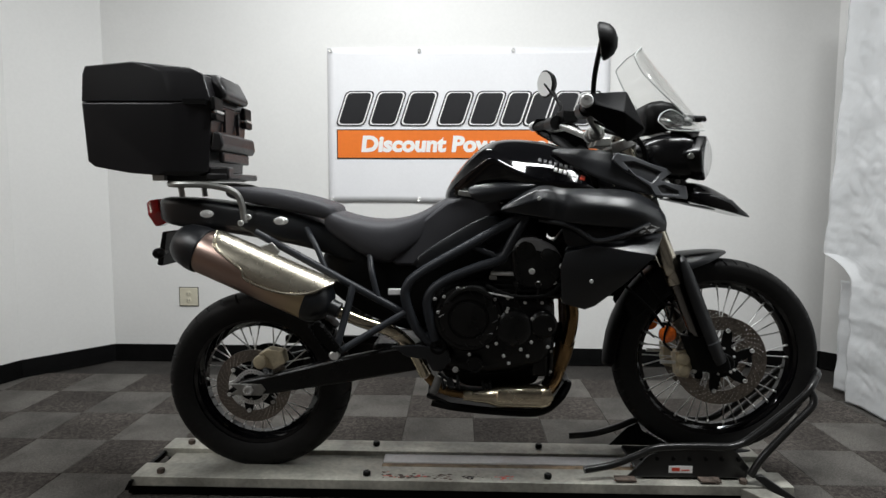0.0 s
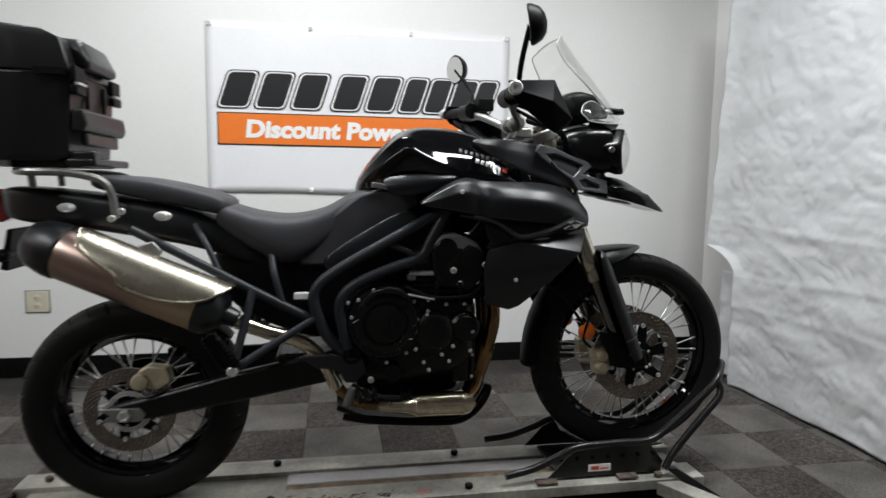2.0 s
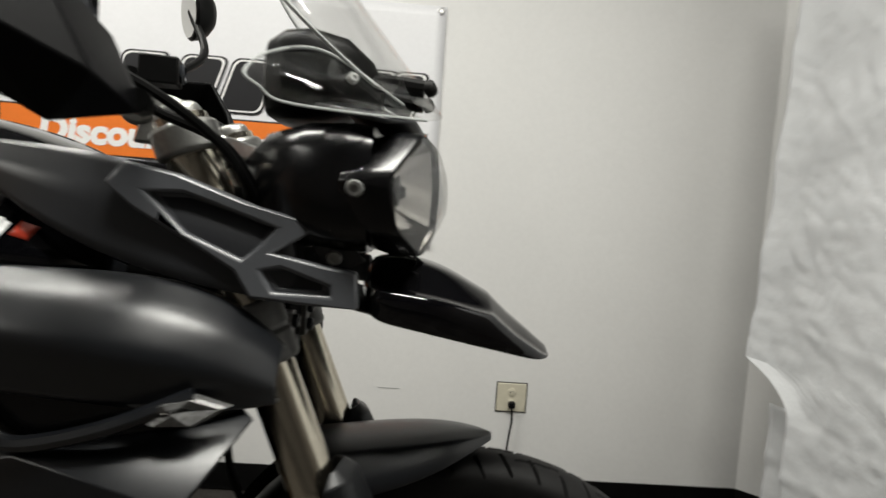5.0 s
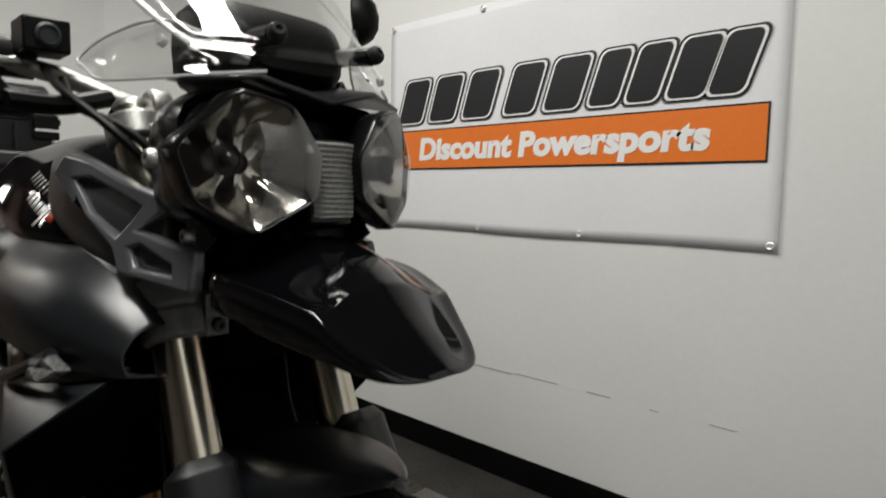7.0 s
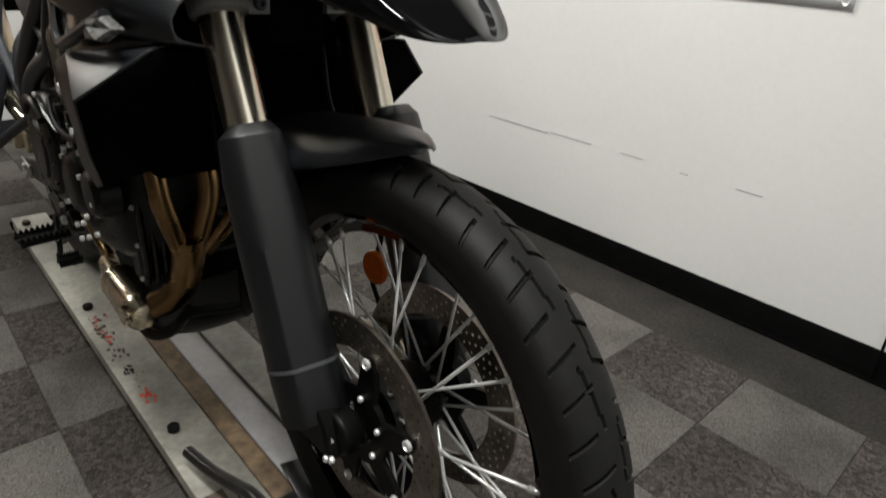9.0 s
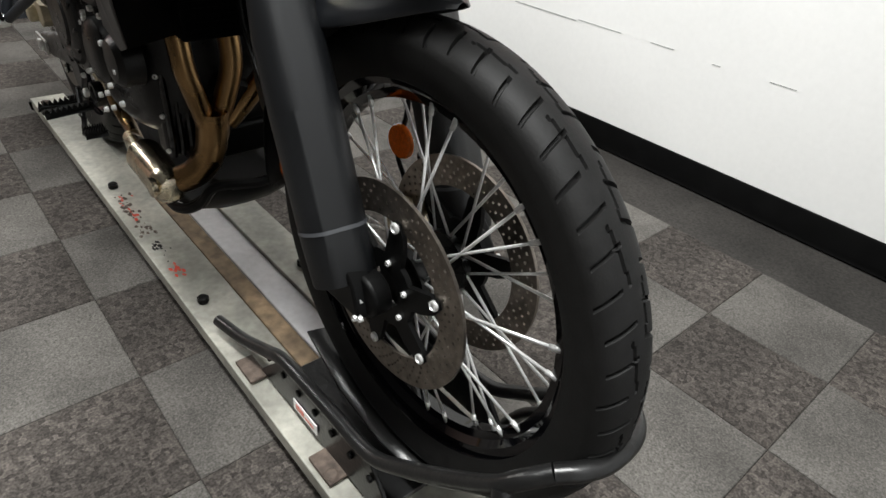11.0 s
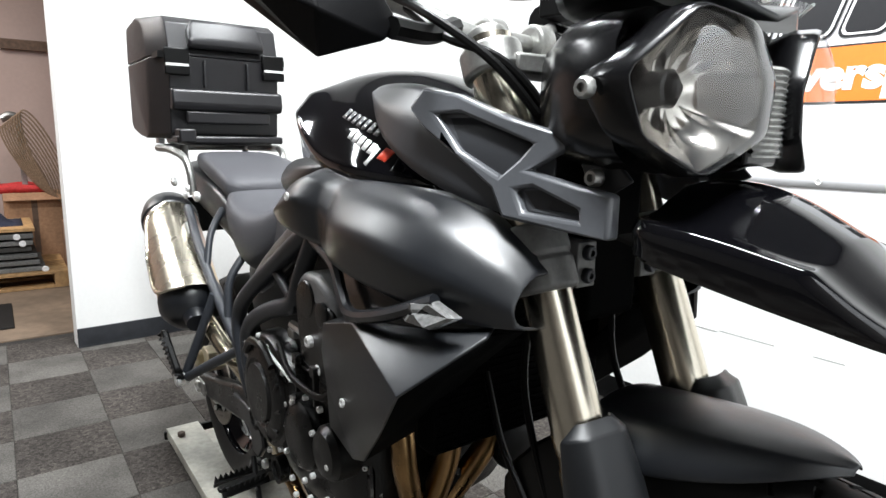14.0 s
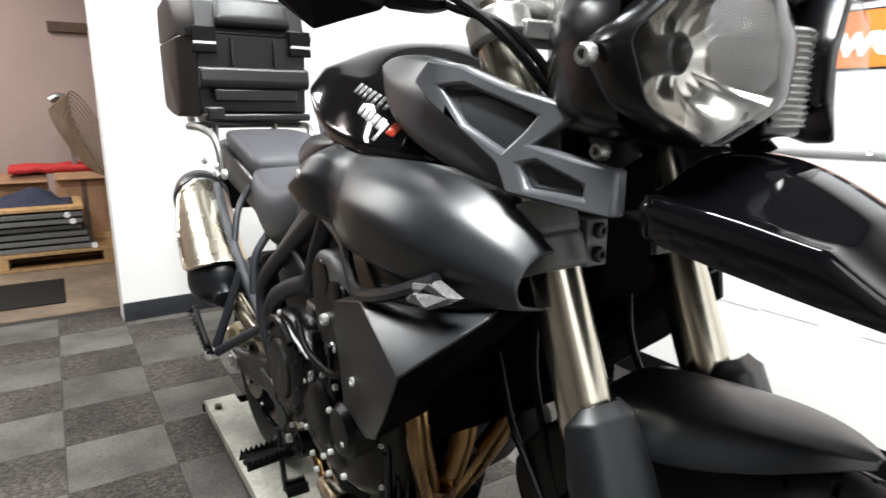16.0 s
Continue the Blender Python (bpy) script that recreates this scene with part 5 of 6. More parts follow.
pipe("frame_upper_tube", [(1.0, -0.11, 1.03), (0.90, -0.165, 0.972), (0.74, -0.178, 0.880), (0.58, -0.178, 0.786), (0.525, -0.178, 0.735), (0.520, -0.178, 0.68), (0.556, -0.175, 0.590), (0.612, -0.17, 0.535)], 0.0165, label="dark grey upper frame tube")
pipe("frame_lower_tube", [(0.90, -0.168, 0.965), (0.855, -0.178, 0.88), (0.822, -0.180, 0.826), (0.74, -0.185, 0.795), (0.65, -0.186, 0.756), (0.600, -0.186, 0.715), (0.590, -0.184, 0.66), (0.615, -0.18, 0.555)], 0.0165, label="dark grey lower frame tube")
pipe("frame_brace", [(0.822, -0.178, 0.826), (0.78, -0.176, 0.845), (0.735, -0.175, 0.864)], 0.010, label="dark frame brace")
pipe("down_tube", [(1.15, -0.08, 1.05), (1.09, -0.12, 0.92), (1.04, -0.15, 0.84)], 0.016, label="dark frame down tube")
both("frame_boss", lambda bm, f: lathe(bm, [(0.020, 0), (0.020, 0.014), (0.014, 0.016), (0.013, 0.010), (0.004, 0.010)], axis(f((0.822, -0.175, 0.826)), f((0.822, -1, 0.826))), 20), FRAME, bike, "round frame boss")
pipe("subframe_rail", [(0.03, -0.150, 0.905), (0.20, -0.168, 0.815), (0.36, -0.175, 0.727), (0.525, -0.175, 0.637)], 0.0125, label="dark grey subframe rail")
pipe("subframe_strut", [(0.395, -0.115, 0.835), (0.408, -0.160, 0.775), (0.430, -0.175, 0.690)], 0.010, label="dark subframe strut")
pipe("subframe_link", [(0.185, -0.100, 0.915), (0.225, -0.145, 0.860), (0.262, -0.170, 0.782)], 0.009, label="dark subframe link")
pipe("hanger_front", [(0.52, -0.180, 0.648), (0.41, -0.215, 0.585), (0.318, -0.245, 0.530)], 0.0115, label="dark foot rest hanger tube")
pipe("hanger_rear", [(0.350, -0.180, 0.735), (0.335, -0.205, 0.66), (0.306, -0.245, 0.540)], 0.0115, label="dark foot rest hanger tube")
part("hose_clip", bx(0.46, 0.515, -0.165, -0.15, 0.70, 0.722), WHITE_TEXT, bike, "small white reservoir", bevel=0.004)


def toothed_peg(a, b, r, label, pad=False):
    """A foot rest: a bar with a serrated strip along each edge."""
    a, b = Vector(a), Vector(b)
    d = (b - a).normalized()
    w = d.cross(Vector((0, 0, 1))).normalized() if abs(d.z) < 0.8 else Vector((1, 0, 0))
    up = w.cross(d)
    L = (b - a).length
    bm = nb()
    wide = r * (1.0 if pad else 0.45)
    loft(bm, [[a + d * L * t + w * k * wide * q + up * h for k, h in ((-1, -0.006), (1, -0.006), (1, 0.002), (-1, 0.002))] for t, q in ((-0.06, 0.6), (0.0, 1.0), (0.92, 1.0), (1.0, 0.6))])
    peg = part("foot_rest", bm, BLACK, bike, label, bevel=0.002)
    n = 9
    for s in (-1, 1):
        outline = [a + d * L * i / (2 * n) + w * s * (r - (0.008 if i in (0, 2 * n) else 0)) + up * (0.014 if i % 2 else 0.004) for i in range(2 * n + 1)]
        outline += [b + w * s * r - up * 0.008, a + w * s * r - up * 0.008]
        part("tooth_strip", prism(nb(), outline, 0.005, w * s), BLACK, peg, "serrated black strip", smooth=False)
    return peg


for f in (lambda p: Vector(p), lambda p: Vector(mir(p))):
    toothed_peg(f((0.305, -0.262, 0.530)), f((0.250, -0.285, 0.625)), 0.020, "folded black toothed passenger foot rest", True)
    toothed_peg(f((0.66, -0.185, 0.430)), f((0.668, -0.285, 0.428)), 0.022, "black toothed rider foot rest")
both("peg_pad", lambda bm, f: prism(bm, [f((x, -0.282 + (z - 0.58) * -0.15, z)) for x, z in ((0.243, 0.628), (0.250, 0.636), (0.264, 0.637), (0.322, 0.556), (0.322, 0.545), (0.308, 0.530), (0.296, 0.536), (0.243, 0.584))], 0.016), BLACK, bike, "smooth black outer face of the folded foot rest", bevel=0.004)
both("peg_joint", lambda bm, f: lathe(bm, [(0.004, 0), (0.014, 0.001), (0.016, 0.006), (0.016, 0.03), (0.012, 0.034)], axis(f((0.305, -0.24, 0.525)), f((0.302, -0.30, 0.520))), 14), BOLT, bike, "bright foot rest joint")
both("heel_plate", lambda bm, f: prism(bm, [f((x, -0.188, z)) for x, z in ((0.475, 0.535), (0.56, 0.540), (0.655, 0.525), (0.665, 0.485), (0.635, 0.450), (0.605, 0.452), (0.585, 0.490), (0.52, 0.500))], 0.012), MATTE, bike, "black heel plate", bevel=0.004)
both("pivot_bolt", lambda bm, f: lathe(bm, [(0.026, 0), (0.026, 0.012), (0.018, 0.014), (0.016, 0.006), (0.008, 0.006), (0.006, 0.002)], axis(f((0.623, -0.178, 0.535)), f((0.623, -1, 0.535))), 24), BLACK, bike, "black swing arm pivot bolt")
part("brake_lever", tube(nb(), [(0.625, -0.195, 0.45), (0.69, -0.21, 0.41), (0.76, -0.225, 0.405), (0.775, -0.205, 0.41)], 0.006, 8), BLACK, bike, "black rear brake lever")
toe = toothed_peg((0.778, -0.190, 0.412), (0.779, -0.235, 0.413), 0.010, "black brake pedal tip")
part("master_cylinder", lathe(nb(), [(0.012, 0), (0.014, 0.002), (0.014, 0.06), (0.010, 0.065)], axis((0.63, -0.19, 0.44), (0.60, -0.19, 0.36)), 14), DARK_CAST, bike, "grey rear master cylinder")

# ---- swing arm, rear brake ----
both("swing_arm", lambda bm, f: prism(bm, [f((x, -0.128, z)) for x, z in ((-0.075, 0.378), (-0.02, 0.398), (0.06, 0.415), (0.29, 0.475), (0.50, 0.520), (0.61, 0.545), (0.64, 0.49), (0.56, 0.438), (0.32, 0.392), (0.06, 0.347), (-0.06, 0.345))], 0.038), ENGINE, bike, "black swing arm", bevel=0.010)
part("swing_arm_bridge", bx(0.40, 0.58, C - 0.12, C + 0.12, 0.45, 0.52), ENGINE, bike, "black swing arm bridge", bevel=0.015)
both("chain_adjuster", lambda bm, f: prism(bm, [f((x, -0.134, z)) for x, z in ((-0.078, 0.385), (0.03, 0.384), (0.045, 0.364), (0.03, 0.344), (-0.078, 0.345), (-0.05, 0.364))], 0.008), CASTING, bike, "bright chain adjuster plate", bevel=0.002)
both("axle_nut", lambda bm, f: lathe(bm, [(0.018, 0), (0.018, 0.010), (0.012, 0.012), (0.010, 0.006), (0.004, 0.006)], axis(f((-0.012, -0.132, 0.364)), f((-0.012, -1, 0.364))), 6), BOLT, bike, "bright rear axle nut")
bm = nb()
loft(bm, [[(0.055 + dx, yy, 0.470 + dz) for dx, dz in ((-0.030, -0.02), (-0.030, 0.02), (0.0, 0.038), (0.05, 0.03), (0.06, -0.01), (0.02, -0.035))] for yy in (-0.135, -0.085)])
lathe(bm, [(0.010, 0), (0.022, 0.002), (0.024, 0.010), (0.024, 0.024), (0.018, 0.028)], axis((0.035, -0.13, 0.466), (0.035, -1, 0.466)), 20)
part("rear_caliper", bm, CALIPER, bike, "tan rear brake caliper", bevel=0.005)
part("chain_guard", bx(0.05, 0.45, C + 0.085, C + 0.11, 0.47, 0.50), BLACK, bike, "black chain guard", bevel=0.006)
bm = nb()
rows = []
for a, w in ((60, 0.05), (75, 0.07), (95, 0.075), (110, 0.06)):
    rows.append([(RC[0] + 0.345 * math.cos(radians(a - 25)), C + w * u, RC[2] + (0.345 - 0.02 * u * u) * math.sin(radians(a - 25))) for u in (-1, -0.5, 0, 0.5, 1)])
loft(bm, rows, False)
part("rear_hugger", bm, BLACK, bike, "black rear hugger", sub=1, solid=0.004)
part("shock", lathe(nb(), [(0.02, 0), (0.03, 0.01), (0.03, 0.25), (0.02, 0.26)], axis((0.50, C, 0.82), (0.47, C, 0.5)), 16), BLACK, bike, "black rear shock")

# ---- exhaust ----
for y in (C - 0.128, C - 0.036, C + 0.058):
    ym = -0.060 + (y + 0.060) * 0.22
    part("header_pipe", tube(nb(), [(0.995, y, 0.755), (1.03, y, 0.735), (1.058, y, 0.67), (1.063, y * 0.96 - 0.001, 0.615), (1.058, (y + ym) / 2, 0.558), (1.044, ym, 0.500)], 0.0205, 16), BRONZE, bike, "heat tinted bronze header pipe")
part("collector_bend", tube(nb(), [(1.050, -0.060, 0.535), (1.040, -0.060, 0.485), (1.020, -0.066, 0.43), (1.000, -0.090, 0.388), (0.965, -0.125, 0.360)], lambda t: 0.033 - 0.006 * t, 16), BRONZE, bike, "heat tinted collector bend")
part("catalyst_box", lathe(nb(), [(0.010, 0), (0.024, 0.003), (0.035, 0.016), (0.039, 0.034), (0.0395, 0.038), (0.039, 0.042), (0.039, 0.172), (0.0405, 0.176), (0.036, 0.182), (0.026, 0.215), (0.019, 0.27), (0.017, 0.29)], axis((0.996, -0.142, 0.358), (0.70, -0.126, 0.352)), 36), COLLECTOR, bike, "straw tinted steel collector box")
part("collector_flange", lathe(nb(), [(0.006, 0), (0.018, 0.0), (0.020, 0.004), (0.020, 0.012), (0.014, 0.014)], axis((0.976, -0.168, 0.366), (0.990, -1, 0.38)), 16), COLLECTOR, bike, "straw tinted round flange")
part("mid_pipe", tube(nb(), [(0.745, -0.122, 0.353), (0.66, -0.11, 0.360), (0.615, -0.112, 0.385), (0.585, -0.114, 0.415)], 0.0165, 16), BRONZE, bike, "heat browned pipe behind the collector box")
part("link_pipe", tube(nb(), [(0.58, -0.115, 0.42), (0.53, -0.135, 0.52), (0.47, -0.155, 0.578), (0.38, -0.172, 0.612), (0.285, -0.185, 0.655)], 0.021, 16), COLLECTOR, bike, "straw tinted link pipe")
MA, MB = Vector((0.234, -0.205, 0.690)), Vector((-0.142, -0.160, 0.846))
m = axis(MA, MB) @ Matrix.Diagonal((1.0, 0.92, 1, 1))
muff = part("muffler", lathe(nb(), [(0.070, 0.0), (0.078, 0.004), (0.080, 0.012), (0.080, 0.385), (0.078, 0.398), (0.072, 0.402)], m, 48), MUFFLER, bike, "brushed steel muffler with a faint rose tint")
part("muffler_end_cap", lathe(nb(), [(0.080, 0.398), (0.084, 0.402), (0.084, 0.425), (0.074, 0.470), (0.058, 0.490), (0.030, 0.490), (0.028, 0.44)], m, 32), MATTE, muff, "black plastic end cap")
part("muffler_front_cap", lathe(nb(), [(0.082, 0.016), (0.082, -0.006), (0.070, -0.030), (0.048, -0.048), (0.030, -0.055), (0.026, -0.085)], m, 32), MATTE, muff, "black front cap")
along = (MB - MA)
out_dir = (Vector((0, -1, 0)) - along.normalized() * Vector((0, -1, 0)).dot(along.normalized())).normalized()
up_dir = out_dir.cross(along.normalized())
up_dir = up_dir if up_dir.z > 0 else -up_dir
lip, rows = [], []
for t, low in ((0.92, 75), (0.88, 50), (0.84, 30), (0.70, 18), (0.57, 9), (0.52, -5), (0.40, -8), (0.25, -4), (0.10, 8), (0.0, 24), (-0.06, 45), (-0.10, 70)):
    ring = [MA + along * t + (out_dir * math.cos(radians(a)) + up_dir * math.sin(radians(a))) * 0.0865 for a in [low + (120 - low) * k / 8 for k in range(9)]]
    rows.append(ring)
    lip.append(ring[0])
part("heat_shield", loft(nb(), rows, False), STEEL, muff, "polished steel heat shield", sub=2, solid=0.003)
part("shield_lip", tube(nb(), lip, 0.0042, 8, 4), STEEL, muff, "rolled edge of the heat shield")
part("muffler_bracket", prism(nb(), [(0.05, -0.175, 0.86), (0.09, -0.175, 0.875), (0.115, -0.175, 0.845), (0.09, -0.175, 0.815), (0.06, -0.175, 0.825)], 0.012), CASTING, bike, "cast muffler bracket", bevel=0.004)
CABLE_RUN = [(1.19, -0.055, 0.80), (1.24, -0.071, 0.728), (1.285, -0.078, 0.685), (1.325, -0.083, 0.645), (1.37, -0.085, 0.585)]
bm = nb()
loft(bm, [[(x, C + u * w, z + 0.030 * abs(u) ** 3) for u in (-1, -0.8, -0.4, 0, 0.4, 0.8, 1)] for x, w, z in ((0.58, 0.09, 0.304), (0.66, 0.125, 0.280), (0.80, 0.142, 0.270), (0.93, 0.140, 0.268), (0.985, 0.132, 0.278), (1.02, 0.115, 0.308), (1.058, 0.100, 0.362))], False)
skid = part("skid_plate", bm, BLACK, bike, "black skid plate", solid=0.010)
LIP = [(0.60, -0.090, 0.312), (0.70, -0.110, 0.300), (0.90, -0.128, 0.292), (0.975, -0.122, 0.300), (1.030, -0.100, 0.336), (1.060, -0.076, 0.380), (1.066, C, 0.368)]
part("skid_lip", tube(nb(), LIP + [mir(q) for q in LIP[-2::-1]], 0.011, 10), BLACK, skid, "rolled front lip of the skid plate")
part("sump", prism(nb(), [(x, C - 0.085, z) for x, z in ((0.62, 0.46), (0.64, 0.40), (0.72, 0.365), (0.88, 0.355), (0.955, 0.38), (0.98, 0.46))], 0.17), BLACK, engine, "black engine sump", bevel=0.012)
part("front_cable", tube(nb(), CABLE_RUN, 0.005, 8), BLACK, bike, "black cable hanging in front of the engine")

# ---- tail, rack and top case ----
part("tail_light", lathe(nb(), [(0.02, 0), (0.05, 0.004), (0.056, 0.02), (0.05, 0.05)], axis((-0.385, C, 0.955), (-0.30, C, 0.985)) @ Matrix.Diagonal((0.9, 1.0, 1, 1)), 6), RED, bike, "red tail light", bevel=0.004)
part("plate_bracket", prism(nb(), [(-0.315, C - 0.085, 0.90), (-0.30, C - 0.085, 0.90), (-0.318, C - 0.085, 0.78), (-0.338, C - 0.085, 0.785)], 0.17), BLACK, bike, "black licence plate bracket", bevel=0.004)
both("rear_indicator", lambda bm, f: lathe(bm, [(0.006, 0), (0.01, 0.04), (0.018, 0.05), (0.018, 0.07), (0.01, 0.085)], axis(f((-0.31, C - 0.06, 0.83)), f((-0.33, C - 0.5, 0.82))), 14), BLACK, bike, "small black rear indicator")
rack = part("luggage_rack", tube(tube(tube(nb(), [(-0.015, C - 0.140, 0.935), (-0.022, C - 0.145, 1.00), (-0.045, C - 0.155, 1.040), (-0.12, C - 0.175, 1.060), (-0.22, C - 0.185, 1.062), (-0.27, C - 0.11, 1.064), (-0.30, C, 1.064), (-0.27, C + 0.11, 1.064), (-0.22, C + 0.185, 1.062), (-0.12, C + 0.175, 1.060), (-0.045, C + 0.155, 1.040), (-0.022, C + 0.145, 1.00), (-0.015, C + 0.140, 0.935)], 0.011, 10, flat=1.0), [(-0.24, C - 0.10, 1.066), (-0.235, C - 0.10, 1.02)], 0.01), [(-0.24, C + 0.10, 1.066), (-0.235, C + 0.10, 1.02)], 0.01), CASTING, bike, "grey cast aluminium luggage rack")
studs("rack_bolt", bike, [((x, C + s * 0.158, z), (0, s, 0)) for s in (-1, 1) for x, z in ((-0.020, 0.935), (0.005, 0.955))], BOLT, "bright rack bolt", 0.010, 0.008)
for x, z, rr in ((0.113, 0.943, 0.018), (-0.129, 0.965, 0.017)):
    both("seat_lock", lambda bm, f: lathe(bm, [(rr * 1.25, 0), (rr * 1.3, 0.006), (rr, 0.010), (rr * 0.8, 0.009), (rr * 0.6, 0.012), (0.004, 0.012)], axis(f((x, -0.142, z)), f((x, -1, z))) @ Matrix.Diagonal((1, 0.6, 1, 1)), 18), BOLT, bike, "bright oval fixing with a dark rim")

case = part("top_case", prism(nb(), [(-0.30, C - 0.14, 1.074), (-0.10, C - 0.14, 1.074), (-0.08, C - 0.14, 1.094), (-0.32, C - 0.14, 1.094)], 0.28), CASE, bike, "large black plastic top case with two front latches", bevel=0.004)


def case_half(bm, outline, hw, inset=0.965):
    cx, cz = sum(p[0] for p in outline) / len(outline), sum(p[1] for p in outline) / len(outline)
    rings = []
    for y, s in ((-hw, inset), (-hw + 0.006, 0.992), (-0.176, 1.0), (-0.168, 1.0), (0.168, 1.0), (0.176, 1.0), (hw - 0.006, 0.992), (hw, inset)):
        back = 0.115 * max(0.0, abs(y) - 0.168) / (hw - 0.168)
        rings.append([(cx + (x - cx) * s, C + y, cz + (z - cz) * (s if z > cz else 1)) if outline[0][1] > 1.3 else (cx + (x - cx) * s, C + y, cz + (z - cz) * (s if z < cz else 1)) for x, z in [(px - back * (px > -0.2), pz) for px, pz in outline]])
    return loft(bm, rings)


LID = [(-0.504, 1.3262), (-0.498, 1.412), (-0.488, 1.438), (-0.335, 1.452), (-0.17, 1.440), (-0.125, 1.418), (-0.101, 1.3262)]
TUB = [(-0.504, 1.3255), (-0.492, 1.136), (-0.470, 1.118), (-0.36, 1.098), (-0.15, 1.090), (-0.118, 1.104), (-0.100, 1.3255)]
part("case_lid", case_half(nb(), LID, 0.208), CASE, case, "black grained case lid", bevel=0.003)
part("case_tub", case_half(nb(), TUB, 0.208), CASE, case, "black grained case tub", bevel=0.003)
part("case_seam", bx(-0.49, -0.112, C - 0.196, C + 0.196, 1.318, 1.336), BLACK, case, "dark seam between lid and tub")
bm = nb()
loft(bm, [[(-0.18, C + y * 0.9, 1.405 + z), (-0.10, C + y, 1.398 + z), (-0.072, C + y, 1.372), (-0.074, C + y, 1.350), (-0.10, C + y, 1.345)] for y, z in ((-0.115, 0.0), (-0.095, 0.030), (0.095, 0.030), (0.115, 0.0))])
part("lid_pad", bm, CASE, case, "raised front pad of the lid", bevel=0.008)
bm = nb()
loft(bm, [[(-0.10, C + y, 1.236), (-0.074, C + y, 1.230), (-0.068, C + y, 1.19), (-0.078, C + y, 1.172), (-0.11, C + y, 1.172)] for y in (-0.17, -0.155, 0.155, 0.17)])
part("case_bar", bm, CASE, case, "raised bar across the case front", bevel=0.006)
part("case_recess", bx(-0.098, -0.080, C - 0.13, C + 0.13, 1.135, 1.172), CASE, case, "lower case recess", bevel=0.006)
part("case_foot", box(bx(-0.13, -0.062, C - 0.165, C + 0.165, 1.078, 1.100), -0.12, -0.055, C - 0.16, C - 0.11, 1.08, 1.12), CASE, case, "front foot of the case", bevel=0.006)
for y in (C - 0.066, C + 0.066):
    part("case_rib", bx(-0.104, -0.092, y - 0.004, y + 0.004, 1.240, 1.315), CASE, case, "upright rib on the case front", bevel=0.002)
for s in (-1, 1):
    y = C + s * 0.148
    lt = part("latch", box(bx(-0.10, -0.082, y - 0.036, y + 0.036, 1.270, 1.294), -0.10, -0.085, y - 0.036, y + 0.036, 1.302, 1.345), BLACK, case, "black case latch", bevel=0.004)
    part("latch_bar", bx(-0.088, -0.080, y - 0.032, y + 0.032, 1.2945, 1.3015), BOLT, case, "bright latch bar")
part("case_lock", bx(-0.30, -0.26, C - 0.175, C - 0.155, 1.074, 1.094), BOLT, case, "small bright lock tongue", bevel=0.003)

# decals on the tank: brand lettering kept as plain bars that lie on its side
bpy.context.view_layer.update()
TANK_NOW = tank.evaluated_get(bpy.context.evaluated_depsgraph_get())


def decal(name, material, corners, side, label):
    """A thin slanted bar laid onto the tank's side; corners: (x, z) lower left, lower right, upper right, upper left."""
    (ax, az), (bx_, bz), (cx, cz), (dx, dz) = corners
    home = HOME["motorcycle"]
    rows = []
    for j in range(3):
        row = []
        for i in range(5):
            u, v = i / 4, j / 2
            x = (ax * (1 - u) + bx_ * u) * (1 - v) + (dx * (1 - u) + cx * u) * v
            z = (az * (1 - u) + bz * u) * (1 - v) + (dz * (1 - u) + cz * u) * v
            hit, p, nrm, _ = TANK_NOW.ray_cast(Vector((x, C + side * 0.6, z)), Vector((0, -side, 0)))
            row.append((p + nrm * 0.0012) if hit else Vector((x, C + side * 0.19, z)))
        rows.append(row)
    finish(name, loft(nb(), rows, False), material, tank, label, solid=0.0008)


for side in (-1, 1):
    for k in range(7):
        x = 0.938 + 0.0165 * k
        z = 1.138 - 0.0042 * k
        decal("decal_bar", GREY_TEXT, ((x, z), (x + 0.010, z - 0.0025), (x + 0.0125, z + 0.0105), (x + 0.0025, z + 0.013)), side, "grey decal bar")
    for k in range(5):
        x = 0.985 + 0.0145 * k
        z = 1.108 - 0.0048 * k
        decal("decal_bar", WHITE_TEXT, ((x, z), (x + 0.0105, z - 0.003), (x + 0.0145, z + 0.010), (x + 0.004, z + 0.013)), side, "white slanted decal bar")
    decal("decal_bar", WHITE_TEXT, ((1.050, 1.074), (1.056, 1.071), (1.064, 1.094), (1.058, 1.097)), side, "white slanted decal bar")
    decal("decal_mark", RED_TEXT, ((1.066, 1.082), (1.082, 1.077), (1.088, 1.091), (1.072, 1.096)), side, "red decal mark")

# ---- lift ----
lift = thing("motorcycle_lift", (0.7, 0.03, 0.0), "low worn grey steel motorcycle lift with two flat rails", "lift")
for y0, y1 in ((-0.131, -0.021), (0.105, 0.205)):
    section = [(-0.45, y0, 0.036), (-0.45, y0, 0.070), (-0.45, y1, 0.070), (-0.45, y1, 0.024), (-0.45, y1 - 0.006, 0.024), (-0.45, y1 - 0.006, 0.062), (-0.45, y0 + 0.006, 0.062), (-0.45, y0 + 0.006, 0.036)]
    bm = prism(nb(), section, 2.25, (1, 0, 0))
    part("rail", bm, LIFT, lift, "flat worn grey steel rail", bevel=0.002)
part("channel_floor", bx(-0.40, 1.78, -0.020, 0.104, 0.046, 0.052), LIFT, lift, "grey channel between the rails")
part("wood_strip", bx(0.40, 1.52, -0.014, 0.030, 0.0525, 0.060), WOOD, lift, "dirty tan plywood strip in the channel", bevel=0.003)
part("channel_plate", bx(0.40, 1.50, 0.0315, 0.104, 0.0525, 0.0615), PLATE, lift, "pale steel plate beside the wood", bevel=0.003)
